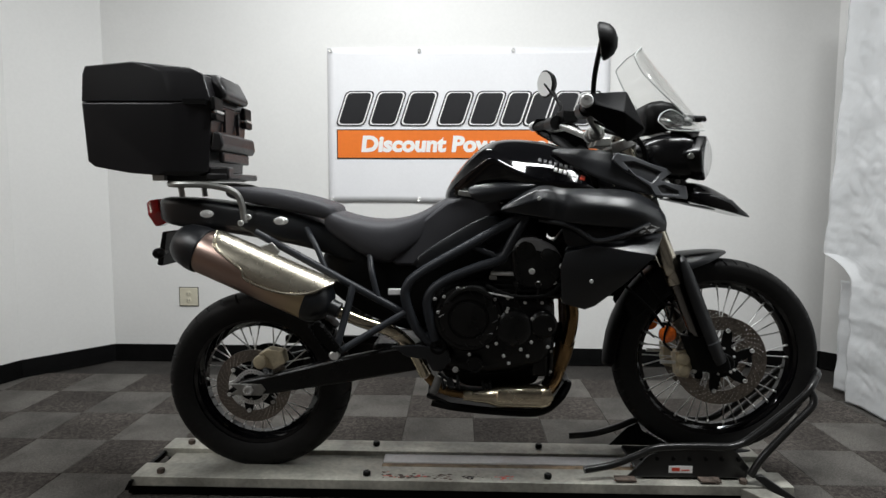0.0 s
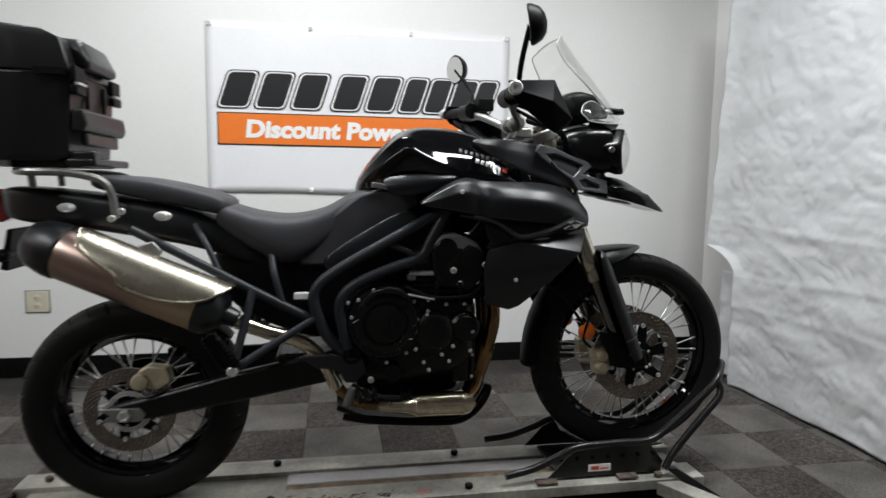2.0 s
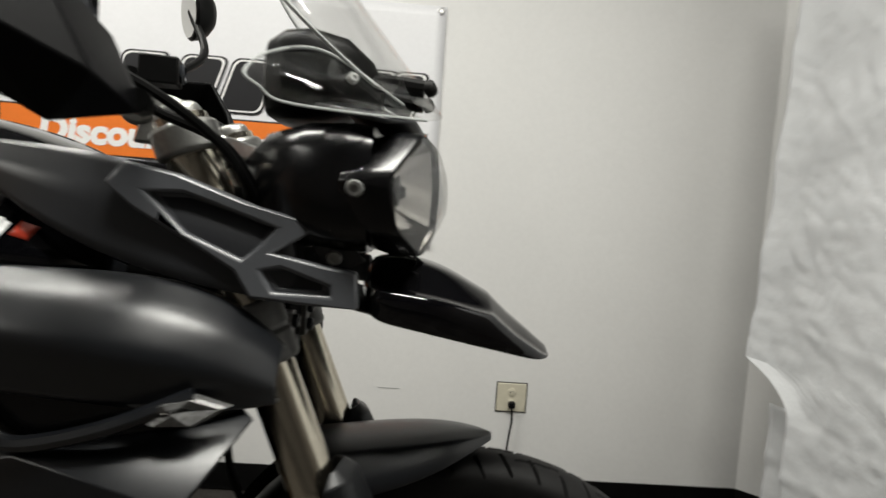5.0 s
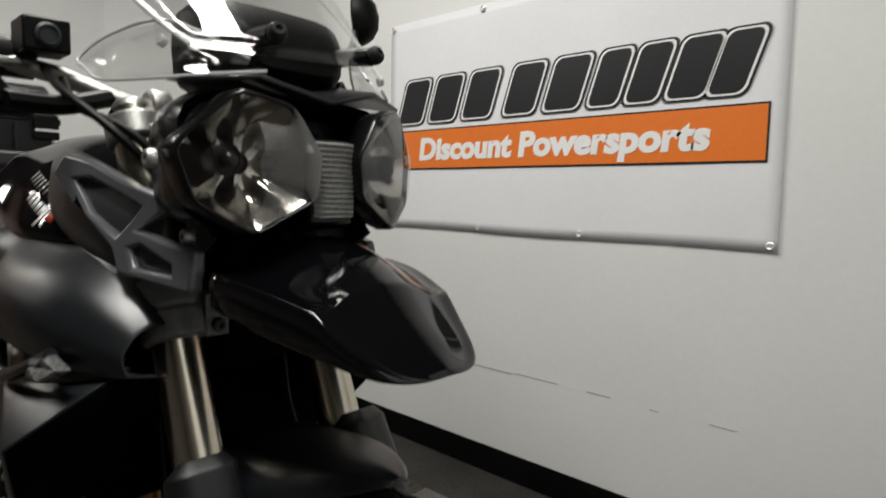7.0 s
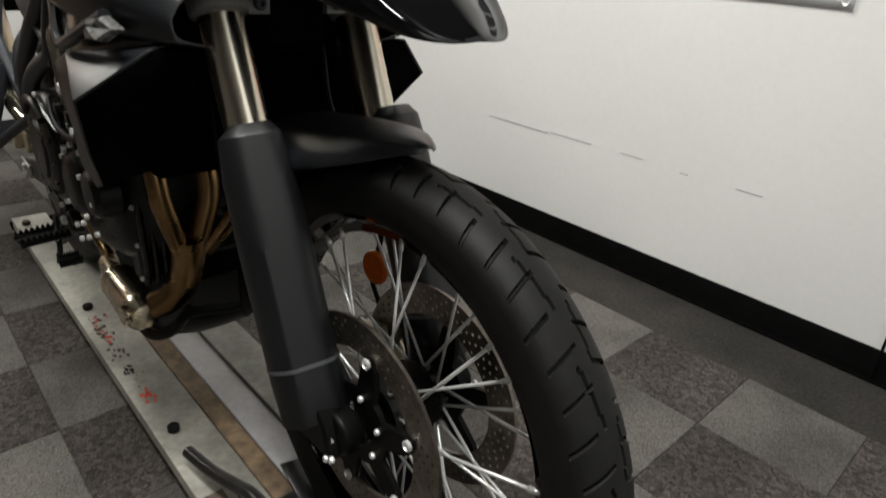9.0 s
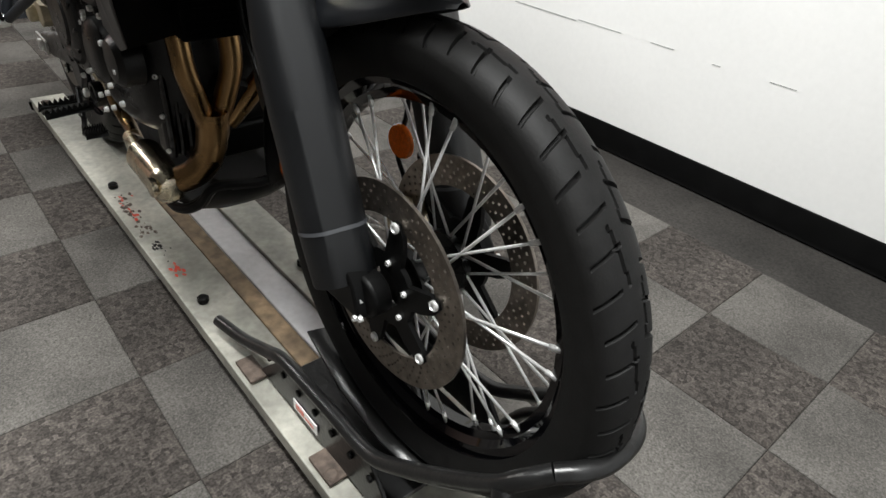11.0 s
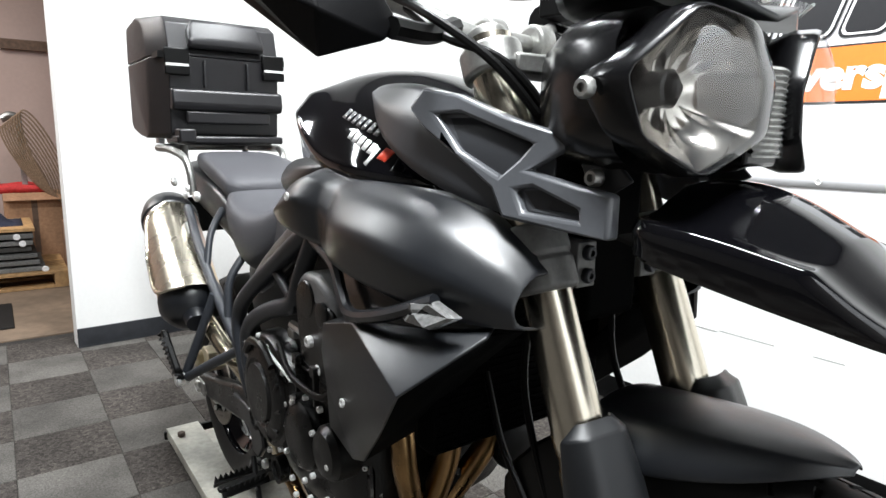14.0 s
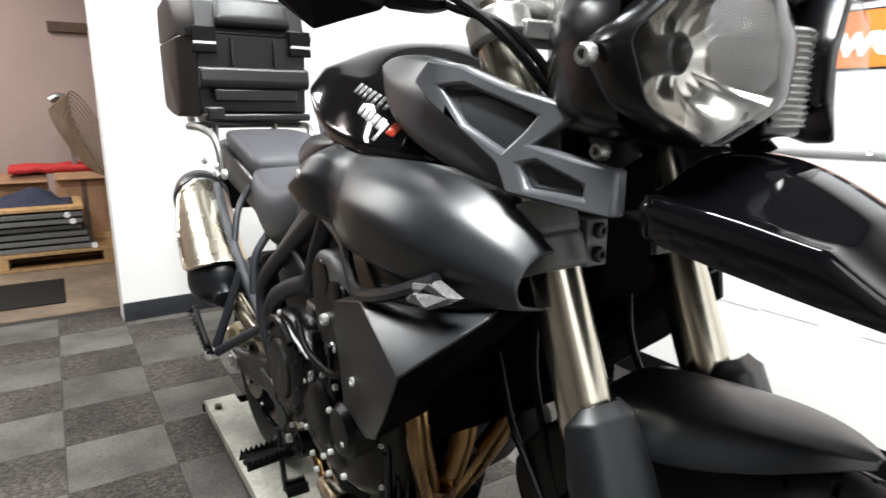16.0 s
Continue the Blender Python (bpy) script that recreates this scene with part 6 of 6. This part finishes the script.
part("base_frame", box(bx(-0.47, 1.79, -0.115, -0.06, 0.002, 0.036), -0.44, 1.79, 0.12, 0.19, 0.002, 0.022), BLACK, lift, "black frame under the rails")
part("end_beam", prism(nb(), [(1.62, -0.139, 0.068), (1.70, -0.139, 0.068), (1.86, -0.42, 0.068), (1.79, -0.42, 0.068)], 0.045, (0, 0, -1)), LIFT, lift, "slanted grey end beam", bevel=0.003)
part("end_foot", prism(nb(), [(-0.475, -0.135, 0.02), (-0.452, -0.14, 0.06), (-0.452, 0.2, 0.06), (-0.475, 0.2, 0.02)], 0.015, (1, 0, 0)), BLACK, lift, "black end foot", bevel=0.003)
me = bpy.data.meshes.new("rail_bolt")
bm = lathe(nb(), [(0.011, 0), (0.013, 0.003), (0.013, 0.014), (0.009, 0.017)], Matrix.Identity(4), 12)
bm.to_mesh(me)
bm.free()
me.materials.append(BLACK)
for x in (0.36, 0.985):
    for y in (-0.094, 0.158):
        ob = new("rail_bolt", me)
        adopt(ob, lift)
        ob.location = (x, y, 0.0695)
        ob["label"] = "black rail bolt"
me2 = me.copy()
me2.materials.clear()
me2.materials.append(RUST)
for x, y in ((-0.36, -0.10), (-0.36, 0.15), (1.64, -0.11), (1.55, -0.11)):
    ob = new("rail_bolt", me2)
    adopt(ob, lift)
    ob.location = (x, y, 0.0695)
    ob["label"] = "rusty rail bolt"
# worn rusty smudges and a red mark on the near rail
random.seed(4)
for x0, x1, count, material, label in ((0.40, 0.66, 46, RUST, "rusty brown smudge"), (0.42, 0.60, 12, RED_TEXT, "flake of red paint"), (0.68, 0.80, 14, BLACK, "black scuff fleck"), (0.80, 0.87, 12, RED_TEXT, "worn red fleck")):
    for q in range(count):
        px, py = random.uniform(x0, x1), -0.098 + random.gauss(0, 0.010)
        r = random.uniform(0.002, 0.007)
        ring = [(px + 1.5 * r * random.uniform(0.5, 1.2) * math.cos(k), py + 0.8 * r * random.uniform(0.5, 1.2) * math.sin(k)) for k in (0, 1, 2, 3, 4, 5)]
        h = 0.0703 + 0.00002 * q
        part("rail_smudge", loft(nb(), [[(x, y, 0.0699) for x, y in ring], [(x, y, h) for x, y in ring]], True, True), material, lift, label, smooth=False)

# ---- wheel chock ----
chock = thing("wheel_chock", (1.5, 0.03, 0.07), "black steel tube wheel chock holding the front wheel", "wheel chock")


def chock_side(f):
    part("chock_tube", tube(nb(), [f(p) for p in ((1.105, -0.118, 0.103), (1.20, -0.108, 0.118), (1.29, -0.100, 0.150), (1.36, -0.098, 0.178), (1.50, -0.096, 0.183), (1.62, -0.094, 0.186), (1.70, -0.090, 0.235), (1.80, -0.086, 0.318), (1.855, -0.083, 0.370), (1.880, -0.070, 0.396), (1.903, -0.045, 0.412))], 0.0125, 12), CHOCK, chock, "bent black tube")
    part("chock_brace", tube(nb(), [f(p) for p in ((1.66, -0.125, 0.095), (1.70, -0.122, 0.160), (1.80, -0.11, 0.265), (1.862, -0.10, 0.325), (1.874, -0.092, 0.355), (1.866, -0.084, 0.378))], 0.0125, 12), CHOCK, chock, "black brace tube")
    part("chock_plate", prism(nb(), [f(p) for p in ((1.255, -0.102, 0.075), (1.272, -0.102, 0.092), (1.325, -0.101, 0.148), (1.375, -0.100, 0.170), (1.62, -0.096, 0.172), (1.67, -0.096, 0.110), (1.66, -0.100, 0.075))], 0.008), CHOCK, chock, "black side plate", bevel=0.002)


chock_side(lambda p: p)
chock_side(lambda p: (p[0], 0.06 - p[1], p[2]))
part("chock_loop", tube(nb(), [(1.903, -0.045, 0.412), (1.922, -0.022, 0.418), (1.934, 0.008, 0.420), (1.934, 0.052, 0.420), (1.922, 0.082, 0.418), (1.903, 0.105, 0.412)], 0.0125, 12), CHOCK, chock, "black loop in front of the tyre")
part("chock_cradle", loft(nb(), [[(FC[0] + 0.362 * math.cos(radians(a)), 0.03 + u, FC[2] + (0.362 - 0.02 * abs(u) / 0.06) * math.sin(radians(a))) for u in (-0.07, -0.035, 0, 0.035, 0.07)] for a in (230, 250, 270, 290)], False), CHOCK, chock, "curved wheel cradle", solid=0.004)
part("chock_leg", prism(nb(), [(1.66, -0.13, 0.10), (1.70, -0.135, 0.10), (1.83, -0.20, 0.02), (1.82, -0.20, 0.002), (1.79, -0.19, 0.002)], 0.02), CHOCK, chock, "black rear leg", bevel=0.003)
part("chock_bridge", bx(1.30, 1.66, -0.09, 0.15, 0.071, 0.080), CHOCK, chock, "black base plate", bevel=0.002)
for x in (1.245, 1.53):
    part("clamp_tab", bx(x - 0.035, x + 0.035, -0.134, -0.098, 0.0705, 0.078), RUST, chock, "rusty clamp tab", bevel=0.002)
for k in range(7):
    part("side_bolt", lathe(nb(), [(0.007, 0), (0.007, 0.005), (0.004, 0.006)], axis((1.30 + 0.055 * k, -0.0985, 0.14), (1.30 + 0.055 * k, -1, 0.14)), 8), BLACK, chock, "dark side bolt")
plate = part("maker_plate", bx(1.395, 1.475, -0.1045, -0.1025, 0.092, 0.116), WHITE_TEXT, chock, "small white maker's plate with unreadable bars")
part("plate_bars", box(bx(1.405, 1.432, -0.1052, -0.1044, 0.098, 0.110), 1.437, 1.465, -0.1052, -0.1044, 0.100, 0.104), RED_TEXT, plate, "dark unreadable bars", smooth=False)

# ---- banner ----
BX0, BX1, BZ0, BZ1 = -0.105, 1.555, 0.988, 1.895
by = WALL_Y - 0.003
banner = thing("banner", (0.72, by, BZ0), "white vinyl banner with black shapes over an orange stripe", "banner")
rows = []
for j in range(25):
    z = BZ0 + (BZ1 - BZ0) * j / 24
    row = []
    for i in range(41):
        x = BX0 + (BX1 - BX0) * i / 40
        rip = 0.004 * noise.noise((x * 3.1, z * 2.3, 1.7)) + 0.0025 * noise.noise((x * 9, z * 4, 5.1))
        row.append((x, by - 0.004 + rip * 0.45, z + 0.006 * math.sin(i / 40 * math.pi * 3) * (1 - j / 24) * 0.5))
    rows.append(row)
cloth = part("banner_cloth", loft(nb(), rows, False), BANNER, banner, solid=0.0015)
fy = by - 0.009
part("stripe_border", bx(-0.054, 1.514, fy, fy + 0.001, 1.246, 1.420), INK, banner, "thin black stripe border", smooth=False)
part("orange_stripe", bx(-0.048, 1.508, fy - 0.001, fy, 1.253, 1.414), ORANGE, banner, "orange stripe", smooth=False)


def slanted(x0, x1, z0, z1, y, lean, r, grow):
    """A slanted block with rounded corners."""
    pts = []
    x0, x1, z0, z1 = x0 - grow, x1 + grow, z0 - grow, z1 + grow
    for cx, cz, a0 in ((x1 - r, z1 - r, 0), (x0 + r, z1 - r, 90), (x0 + r, z0 + r, 180), (x1 - r, z0 + r, 270)):
        for k in range(5):
            a = radians(a0 + 22.5 * k)
            x, z = cx + r * math.cos(a), cz + r * math.sin(a)
            pts.append((x + lean * (z - 1.54), y, z))
    return pts


# the shop's name, kept as plain slanted blocks, one for each character
BLOCKS = [(-0.030, 0.145), (0.160, 0.335), (0.350, 0.525), (0.565, 0.735), (0.750, 0.925), (0.935, 1.075), (1.075, 1.215), (1.215, 1.365), (1.345, 1.480)]
for k, (a, b) in enumerate(BLOCKS):
    w = b - a
    blk = part("name_block", prism(nb(), slanted(a + 0.012, b - 0.012, 1.452, 1.632, fy - 0.0014, 0.33, 0.028, 0.012), 0.0008), INK, banner, "black slanted block with a white inline", smooth=False)
    part("inline", prism(nb(), slanted(a + 0.014, b - 0.014, 1.452, 1.632, fy - 0.0022, 0.33, 0.026, 0.006), 0.0006), WHITE_INK, blk, "white inline", smooth=False)
    part("block_fill", prism(nb(), slanted(a + 0.016, b - 0.016, 1.452, 1.632, fy - 0.0030, 0.33, 0.024, 0.0), 0.0006), INK, blk, "black fill", smooth=False)


def words(text, x0, x1, z, size, y, material, parent, label, shear=0.10, offset=0.006):
    cu = bpy.data.curves.new("lettering", "FONT")
    cu.body, cu.size, cu.shear, cu.offset, cu.extrude = text, size, shear, offset, 0.0004
    cu.resolution_u = 4
    tmp = new("lettering", cu)
    me = bpy.data.meshes.new_from_object(tmp.evaluated_get(bpy.context.evaluated_depsgraph_get()))
    bpy.data.objects.remove(tmp)
    xs = [v.co.x for v in me.vertices]
    k = (x1 - x0) / (max(xs) - min(xs))
    me.transform(Matrix.Translation((x0 - min(xs) * k, y, z)) @ Matrix.Rotation(radians(90), 4, "X") @ Matrix.Diagonal((k, 1, 1, 1)))
    return finish_mesh("lettering", me, material, parent, label, smooth=False)


words("Discount", 0.092, 0.600, 1.292, 0.125, fy - 0.0022, WHITE_INK, banner, "white slanted lettering")
words("Powersports", 0.630, 1.350, 1.292, 0.125, fy - 0.0022, WHITE_INK, banner, "white slanted lettering")
gm = bpy.data.meshes.new("grommet")
bm = lathe(nb(), [(0.005, 0.0), (0.011, 0.0), (0.012, 0.002), (0.009, 0.0035), (0.006, 0.002)], Matrix.Rotation(radians(90), 4, "X"), 18)
bm.to_mesh(gm)
bm.free()
gm.materials.append(BOLT)
for x in (BX0 + 0.02, 0.438, 0.988, BX1 - 0.02):
    ob = new("grommet", gm)
    adopt(ob, banner)
    ob.location = (x, fy - 0.001, BZ1 - 0.018)
for x in (BX0 + 0.02, 0.438, 0.910, BX1 - 0.02):
    ob = new("grommet", gm)
    adopt(ob, banner)
    ob.location = (x, fy - 0.001, BZ0 + 0.018)


# ---- wall outlets ----
def outlet(x, z, w, h, label, plug):
    o = thing("wall_outlet", (x, WALL_Y, z), label, "wall outlet", "wall outlets")
    part("cover_plate", bx(x - w / 2, x + w / 2, WALL_Y - 0.008, WALL_Y - 0.0005, z - h / 2, z + h / 2), IVORY, o, "ivory cover plate", bevel=0.003)
    part("plate_edge", bx(x - w / 2 - 0.004, x + w / 2 + 0.004, WALL_Y - 0.003, WALL_Y - 0.0004, z - h / 2 - 0.004, z + h / 2 + 0.004), DARKHOLE, o, "dark edge", smooth=False)
    for dz in (0.022, -0.022):
        s = part("socket", lathe(nb(), [(0.004, 0), (0.016, 0.0), (0.016, 0.002), (0.014, 0.003)], axis((x, WALL_Y - 0.008, z + dz), (x, -1, z + dz)), 20), IVORY, o, "ivory socket face")
        for dx in (-0.006, 0.006):
            part("slot", bx(x + dx - 0.0015, x + dx + 0.0015, WALL_Y - 0.0114, WALL_Y - 0.010, z + dz - 0.004, z + dz + 0.005), DARKHOLE, s, smooth=False)
    if plug:
        part("plug", bx(x - 0.013, x + 0.013, WALL_Y - 0.035, WALL_Y - 0.011, z - 0.036, z - 0.012), BLACK, o, "black plug", bevel=0.004)
        part("cord", tube(nb(), [(x, WALL_Y - 0.03, z - 0.035), (x + 0.004, WALL_Y - 0.03, z - 0.09), (x - 0.004, WALL_Y - 0.02, z - 0.2), (x, WALL_Y - 0.02, 0.02)], 0.004, 8), BLACK, o, "black cord")


outlet(-0.985, 0.402, 0.112, 0.112, "ivory double wall outlet on the white wall", False)
outlet(1.917, 0.425, 0.115, 0.112, "ivory wall outlet with a black plug and cord", True)

# faint scuff lines on the wall
for k, (a, b, z) in enumerate(((0.295, 0.62, 0.430), (0.63, 0.83, 0.436), (0.955, 1.050, 0.437), (1.195, 1.225, 0.431), (1.39, 1.475, 0.433))):
    bm = bx(a, b, WALL_Y - 0.0016, WALL_Y - 0.0006, z - 0.0012 - 0.001 * (k == 0), z + 0.001)
    tagged(finish("wall_scuff", bm, SCUFF, smooth=False), "thin grey scuff line on the white wall", "scuff mark", "wall scuffs", "structure")


# ---- hung sheets ----
def crumple(y, z, seed=0.0):
    f = 0.016 * noise.noise((y * 1.1, z * 0.9, seed)) + 0.009 * noise.noise((y * 3.2, z * 6.5, seed + 3)) + 0.0025 * noise.noise((y * 11, z * 18, seed + 7))
    f += 0.004 * (1 - abs(noise.noise((y * 3.1, z * 7.0, seed + 11)) * 2.2)) * min(1.0, max(0.0, (1.25 - z) / 0.6 + 0.15))
    for zz in (0.62, 0.86, 0.42):
        d = z - zz + 0.03 * math.sin(y * 2.0 + zz * 9)
        f -= 0.0022 * math.exp(-(d / 0.014) ** 2)
    f += 0.0030 * (1 - 2.4 * abs(noise.noise((y * 5.5 + z * 3.0, z * 5.0 - y * 2.0, seed + 17)))) + 0.0022 * (1 - 2.4 * abs(noise.noise((y * 13 - z * 6.0, z * 15, seed + 23)))) + 0.0010 * (1 - 2.4 * abs(noise.noise((y * 27 + z * 9.0, z * 31, seed + 29))))
    for ay, az, dy, dz, ln, dep in FOLDS:
        u, v = (y - ay) * dy + (z - az) * dz, abs((z - az) * dy - (y - ay) * dz)
        if v < 0.05 and abs(u) < ln:
            f -= dep * (1 - (u / ln) ** 2) * max(0.0, 1 - v / 0.028)
    return f


random.seed(8)
FOLDS = []
for k in range(90):
    a = random.gauss(0.0, 0.7) + (1.57 if k % 5 == 0 else 0.0)
    FOLDS.append((random.uniform(-1.6, 1.15), random.uniform(0.05, 2.0), math.cos(a), math.sin(a), random.uniform(0.05, 0.22), random.uniform(-0.003, 0.003)))


def sheet(name, x, y0, y1, z0, z1, ny, nz, seed, left, label):
    rows = []
    for j in range(nz + 1):
        z = z0 + (z1 - z0) * j / nz
        row = []
        for i in range(ny + 1):
            y = left(z) + (y0 - left(z)) * i / ny
            edge = max(0.0, 1 - (left(z) - y) / 0.12)
            row.append((x + crumple(y, z, seed) - 0.03 * edge * edge, y, max(0.008, z + 0.012 * noise.noise((y * 2.5, 0, seed)) * (1 - j / nz))))
        rows.append(row)
    return tagged(finish(name, loft(nb(), rows, False), SHEET, solid=0.0015), label, "sheet", "hung white sheets")


def left_edge(z):
    if z > 0.73:
        return 1.17 - 0.07 * (z - 0.73)
    return 0.93 + 0.20 * max(0.0, (z - 0.60) / 0.13) ** 2


sheet("hung_sheet", 2.64, -0.62, 0, 0.012, 2.2, 200, 220, 0.0, left_edge, "crumpled white woven sheet hung beside the lift")
sheet("hung_sheet", 2.70, 0.30, 0, 0.020, 0.60, 60, 50, 21.0, lambda z: 1.12, "crumpled white woven sheet hanging behind another sheet")


# ---- next room ----
def pallet(x0, x1, y0, y1, z):
    p = thing("pallet", ((x0 + x1) / 2, (y0 + y1) / 2, z), "pale pine pallet on a brown concrete floor", "pallet")
    for k in range(3):
        yy = y0 + (y1 - y0 - 0.09) * k / 2
        part("runner", bx(x0, x1, yy, yy + 0.09, z + 0.018, z + 0.10), PALLET, p, bevel=0.003)
    for k in range(7):
        xx = x0 + (x1 - x0 - 0.10) * k / 6
        part("deck_board", bx(xx, xx + 0.10, y0, y1, z + 0.10, z + 0.12), PALLET, p, bevel=0.002)
    for k in range(3):
        xx = x0 + (x1 - x0 - 0.10) * k / 2
        part("bottom_board", bx(xx, xx + 0.10, y0, y1, z, z + 0.018), PALLET, p, bevel=0.002)


pallet(-4.1, -3.32, -1.6, -0.16, 0.002)
random.seed(11)
for k in range(6):
    z = 0.124 + k * 0.048
    b = bx(-4.0 + random.uniform(-0.03, 0.03), -3.38 + random.uniform(-0.02, 0.03), -1.5, -0.32 - 0.012 * k + random.uniform(-0.03, 0.03), z, z + 0.032)
    s = tagged(finish("padded_board", b, GREY_SLAT, bevel=0.004), "flat grey padded board stacked on a pallet", "board", "stacked boards")
    if k in (0, 4, 5):
        me = bpy.data.meshes.new("end_cap")
        bm = lathe(nb(), [(0.006, 0), (0.022, 0.0), (0.022, 0.012), (0.014, 0.014), (0.006, 0.010)], axis((-3.352, -0.40 - 0.03 * k + 0.1, z + 0.016), (-3, -0.40 - 0.03 * k + 0.1, z + 0.016)), 14)
        bm.to_mesh(me)
        bm.free()
        me.materials.append(WHITE_TEXT)
        e = new("end_cap", me)
        e.parent = s
        e["label"] = "white round end cap"
tagged(finish("plywood_sheet", bx(-4.0, -3.36, -1.5, -0.34, 0.4125, 0.437), PALLET, bevel=0.003), "pale plywood sheet on top of grey boards", "plywood")


def carton(x0, x1, y0, y1, z0, z1, turn, label):
    c = thing("carton", ((x0 + x1) / 2, (y0 + y1) / 2, z0), label, "carton", "brown cartons")
    part("carton_body", bx(x0, x1, y0, y1, z0, z1), CARD, c, bevel=0.003)
    part("flap", prism(nb(), [(x1, y0, z1 + 0.001), (x1, y1, z1 + 0.001), (x1 + 0.07, y1, z1 - 0.05), (x1 + 0.07, y0, z1 - 0.05)], 0.004, (0, 0, 1)), CARD, c)
    part("tape", bx(x0 - 0.001, x1 + 0.001, (y0 + y1) / 2 - 0.02, (y0 + y1) / 2 + 0.02, z0 + 0.01, z1 + 0.0015), BROWN, c)


carton(-4.4, -4.05, -0.50, -0.10, 0.002, 0.62, 0, "brown cardboard carton beside a pallet")
carton(-4.5, -4.15, -1.3, -0.55, 0.44, 0.60, 0, "low brown cardboard carton on stacked goods")
carton(-3.9, -3.6, -0.14, 0.15, 0.002, 0.42, 0, "brown cardboard carton on the floor")
bm = nb()
rows = [[(-3.95 + 0.45 * i / 12, -0.95 + 0.55 * j / 12, 0.4385 + max(0.0, 0.10 + 0.06 * noise.noise((i * 0.5, j * 0.4, 2)) - 0.0045 * ((i - 6) ** 2 + (j - 6) ** 2))) for j in range(13)] for i in range(13)]
tagged(finish("navy_jacket", loft(nb(), rows, False), NAVY, solid=0.004), "crumpled navy cloth lying on plywood", "cloth")
rows = [[(-4.5 + 0.40 * i / 10, -0.80 + 0.60 * j / 10, 0.622 + 0.05 + 0.03 * noise.noise((i * 0.6, j * 0.5, 8))) for j in range(11)] for i in range(11)]
tagged(finish("red_bag", loft(nb(), rows, False), RED_CLOTH, solid=0.05), "flat red and white cloth bag on cartons", "bag")
coil = thing("cable_coil", (-4.0, -0.30, 0.55), "tall coil of tan cable hung above cartons", "cable coil")
for k in range(9):
    r = 0.145 + 0.009 * k
    turn = [(-4.02 + 0.006 * k + 0.03 * math.sin(a), -0.33 + 0.018 * k + r * 0.42 * math.cos(a) - 0.13 * math.sin(a), 0.88 + r * 1.75 * math.sin(a)) for a in [2 * math.pi * q / 14 for q in range(15)]]
    part("cable_turn", tube(nb(), turn, 0.0065, 6, 2), CABLE, coil)
bm = tube(nb(), [(-4.05, -0.46, 1.19), (-4.05, -0.40, 1.22), (-4.05, -0.34, 1.19)], 0.03, 8)
adopt(finish("coil_holder", bm, CASTING), coil)
tagged(finish("steel_post", bx(-4.30, -4.26, -0.36, -0.32, 0.002, 1.24), CASTING, bevel=0.004), "thin grey steel post behind cartons", "post")
shelf = tagged(finish("wall_shelf", bx(-5.299, -5.24, -0.40, 1.2, 1.83, 1.92), BROWN, bevel=0.003), "dark brown board fixed to the pinkish wall", "shelf")
tagged(finish("floor_mat", bx(-2.95, -2.35, -1.5, -0.52, 0.0015, 0.012), RUBBER, bevel=0.003), "dark rubber mat on the brown floor", "mat")


lift.location += Vector((0.007, 0.014, 0.004))
chock.location += Vector((0.007, 0.025, 0.008))


# ---- carpet tiles ----
def tile_mesh(material):
    me = bpy.data.meshes.new("carpet_tile")
    bm = nb()
    h, g = T / 2 - 0.0008, 0.003
    loft(bm, [[(-h, -h, -0.006), (h, -h, -0.006), (h, h, -0.006), (-h, h, -0.006)], [(-h, -h, -0.0015), (h, -h, -0.0015), (h, h, -0.0015), (-h, h, -0.0015)],
              [(-h + g, -h + g, 0.0), (h - g, -h + g, 0.0), (h - g, h - g, 0.0), (-h + g, h - g, 0.0)]])
    bmesh.ops.recalc_face_normals(bm, faces=bm.faces)
    bm.to_mesh(me)
    bm.free()
    me.materials.append(material)
    return me


LIGHT_ME, DARK_ME = tile_mesh(TILE_LIGHT), tile_mesh(TILE_DARK)
random.seed(5)
for i in range(-12, 5):
    for j in range(-11, 1):
        x, y = 1.68 + T * (i + 0.5), 0.985 + T * (j + 0.5)
        ob = new("carpet_tile", LIGHT_ME if (i + j) % 2 == 0 else DARK_ME)
        ob.parent = floor
        ob.location = (x, y, random.uniform(-0.0004, 0.0004))
        ob.rotation_euler = (0, 0, radians(90) * random.randrange(4))
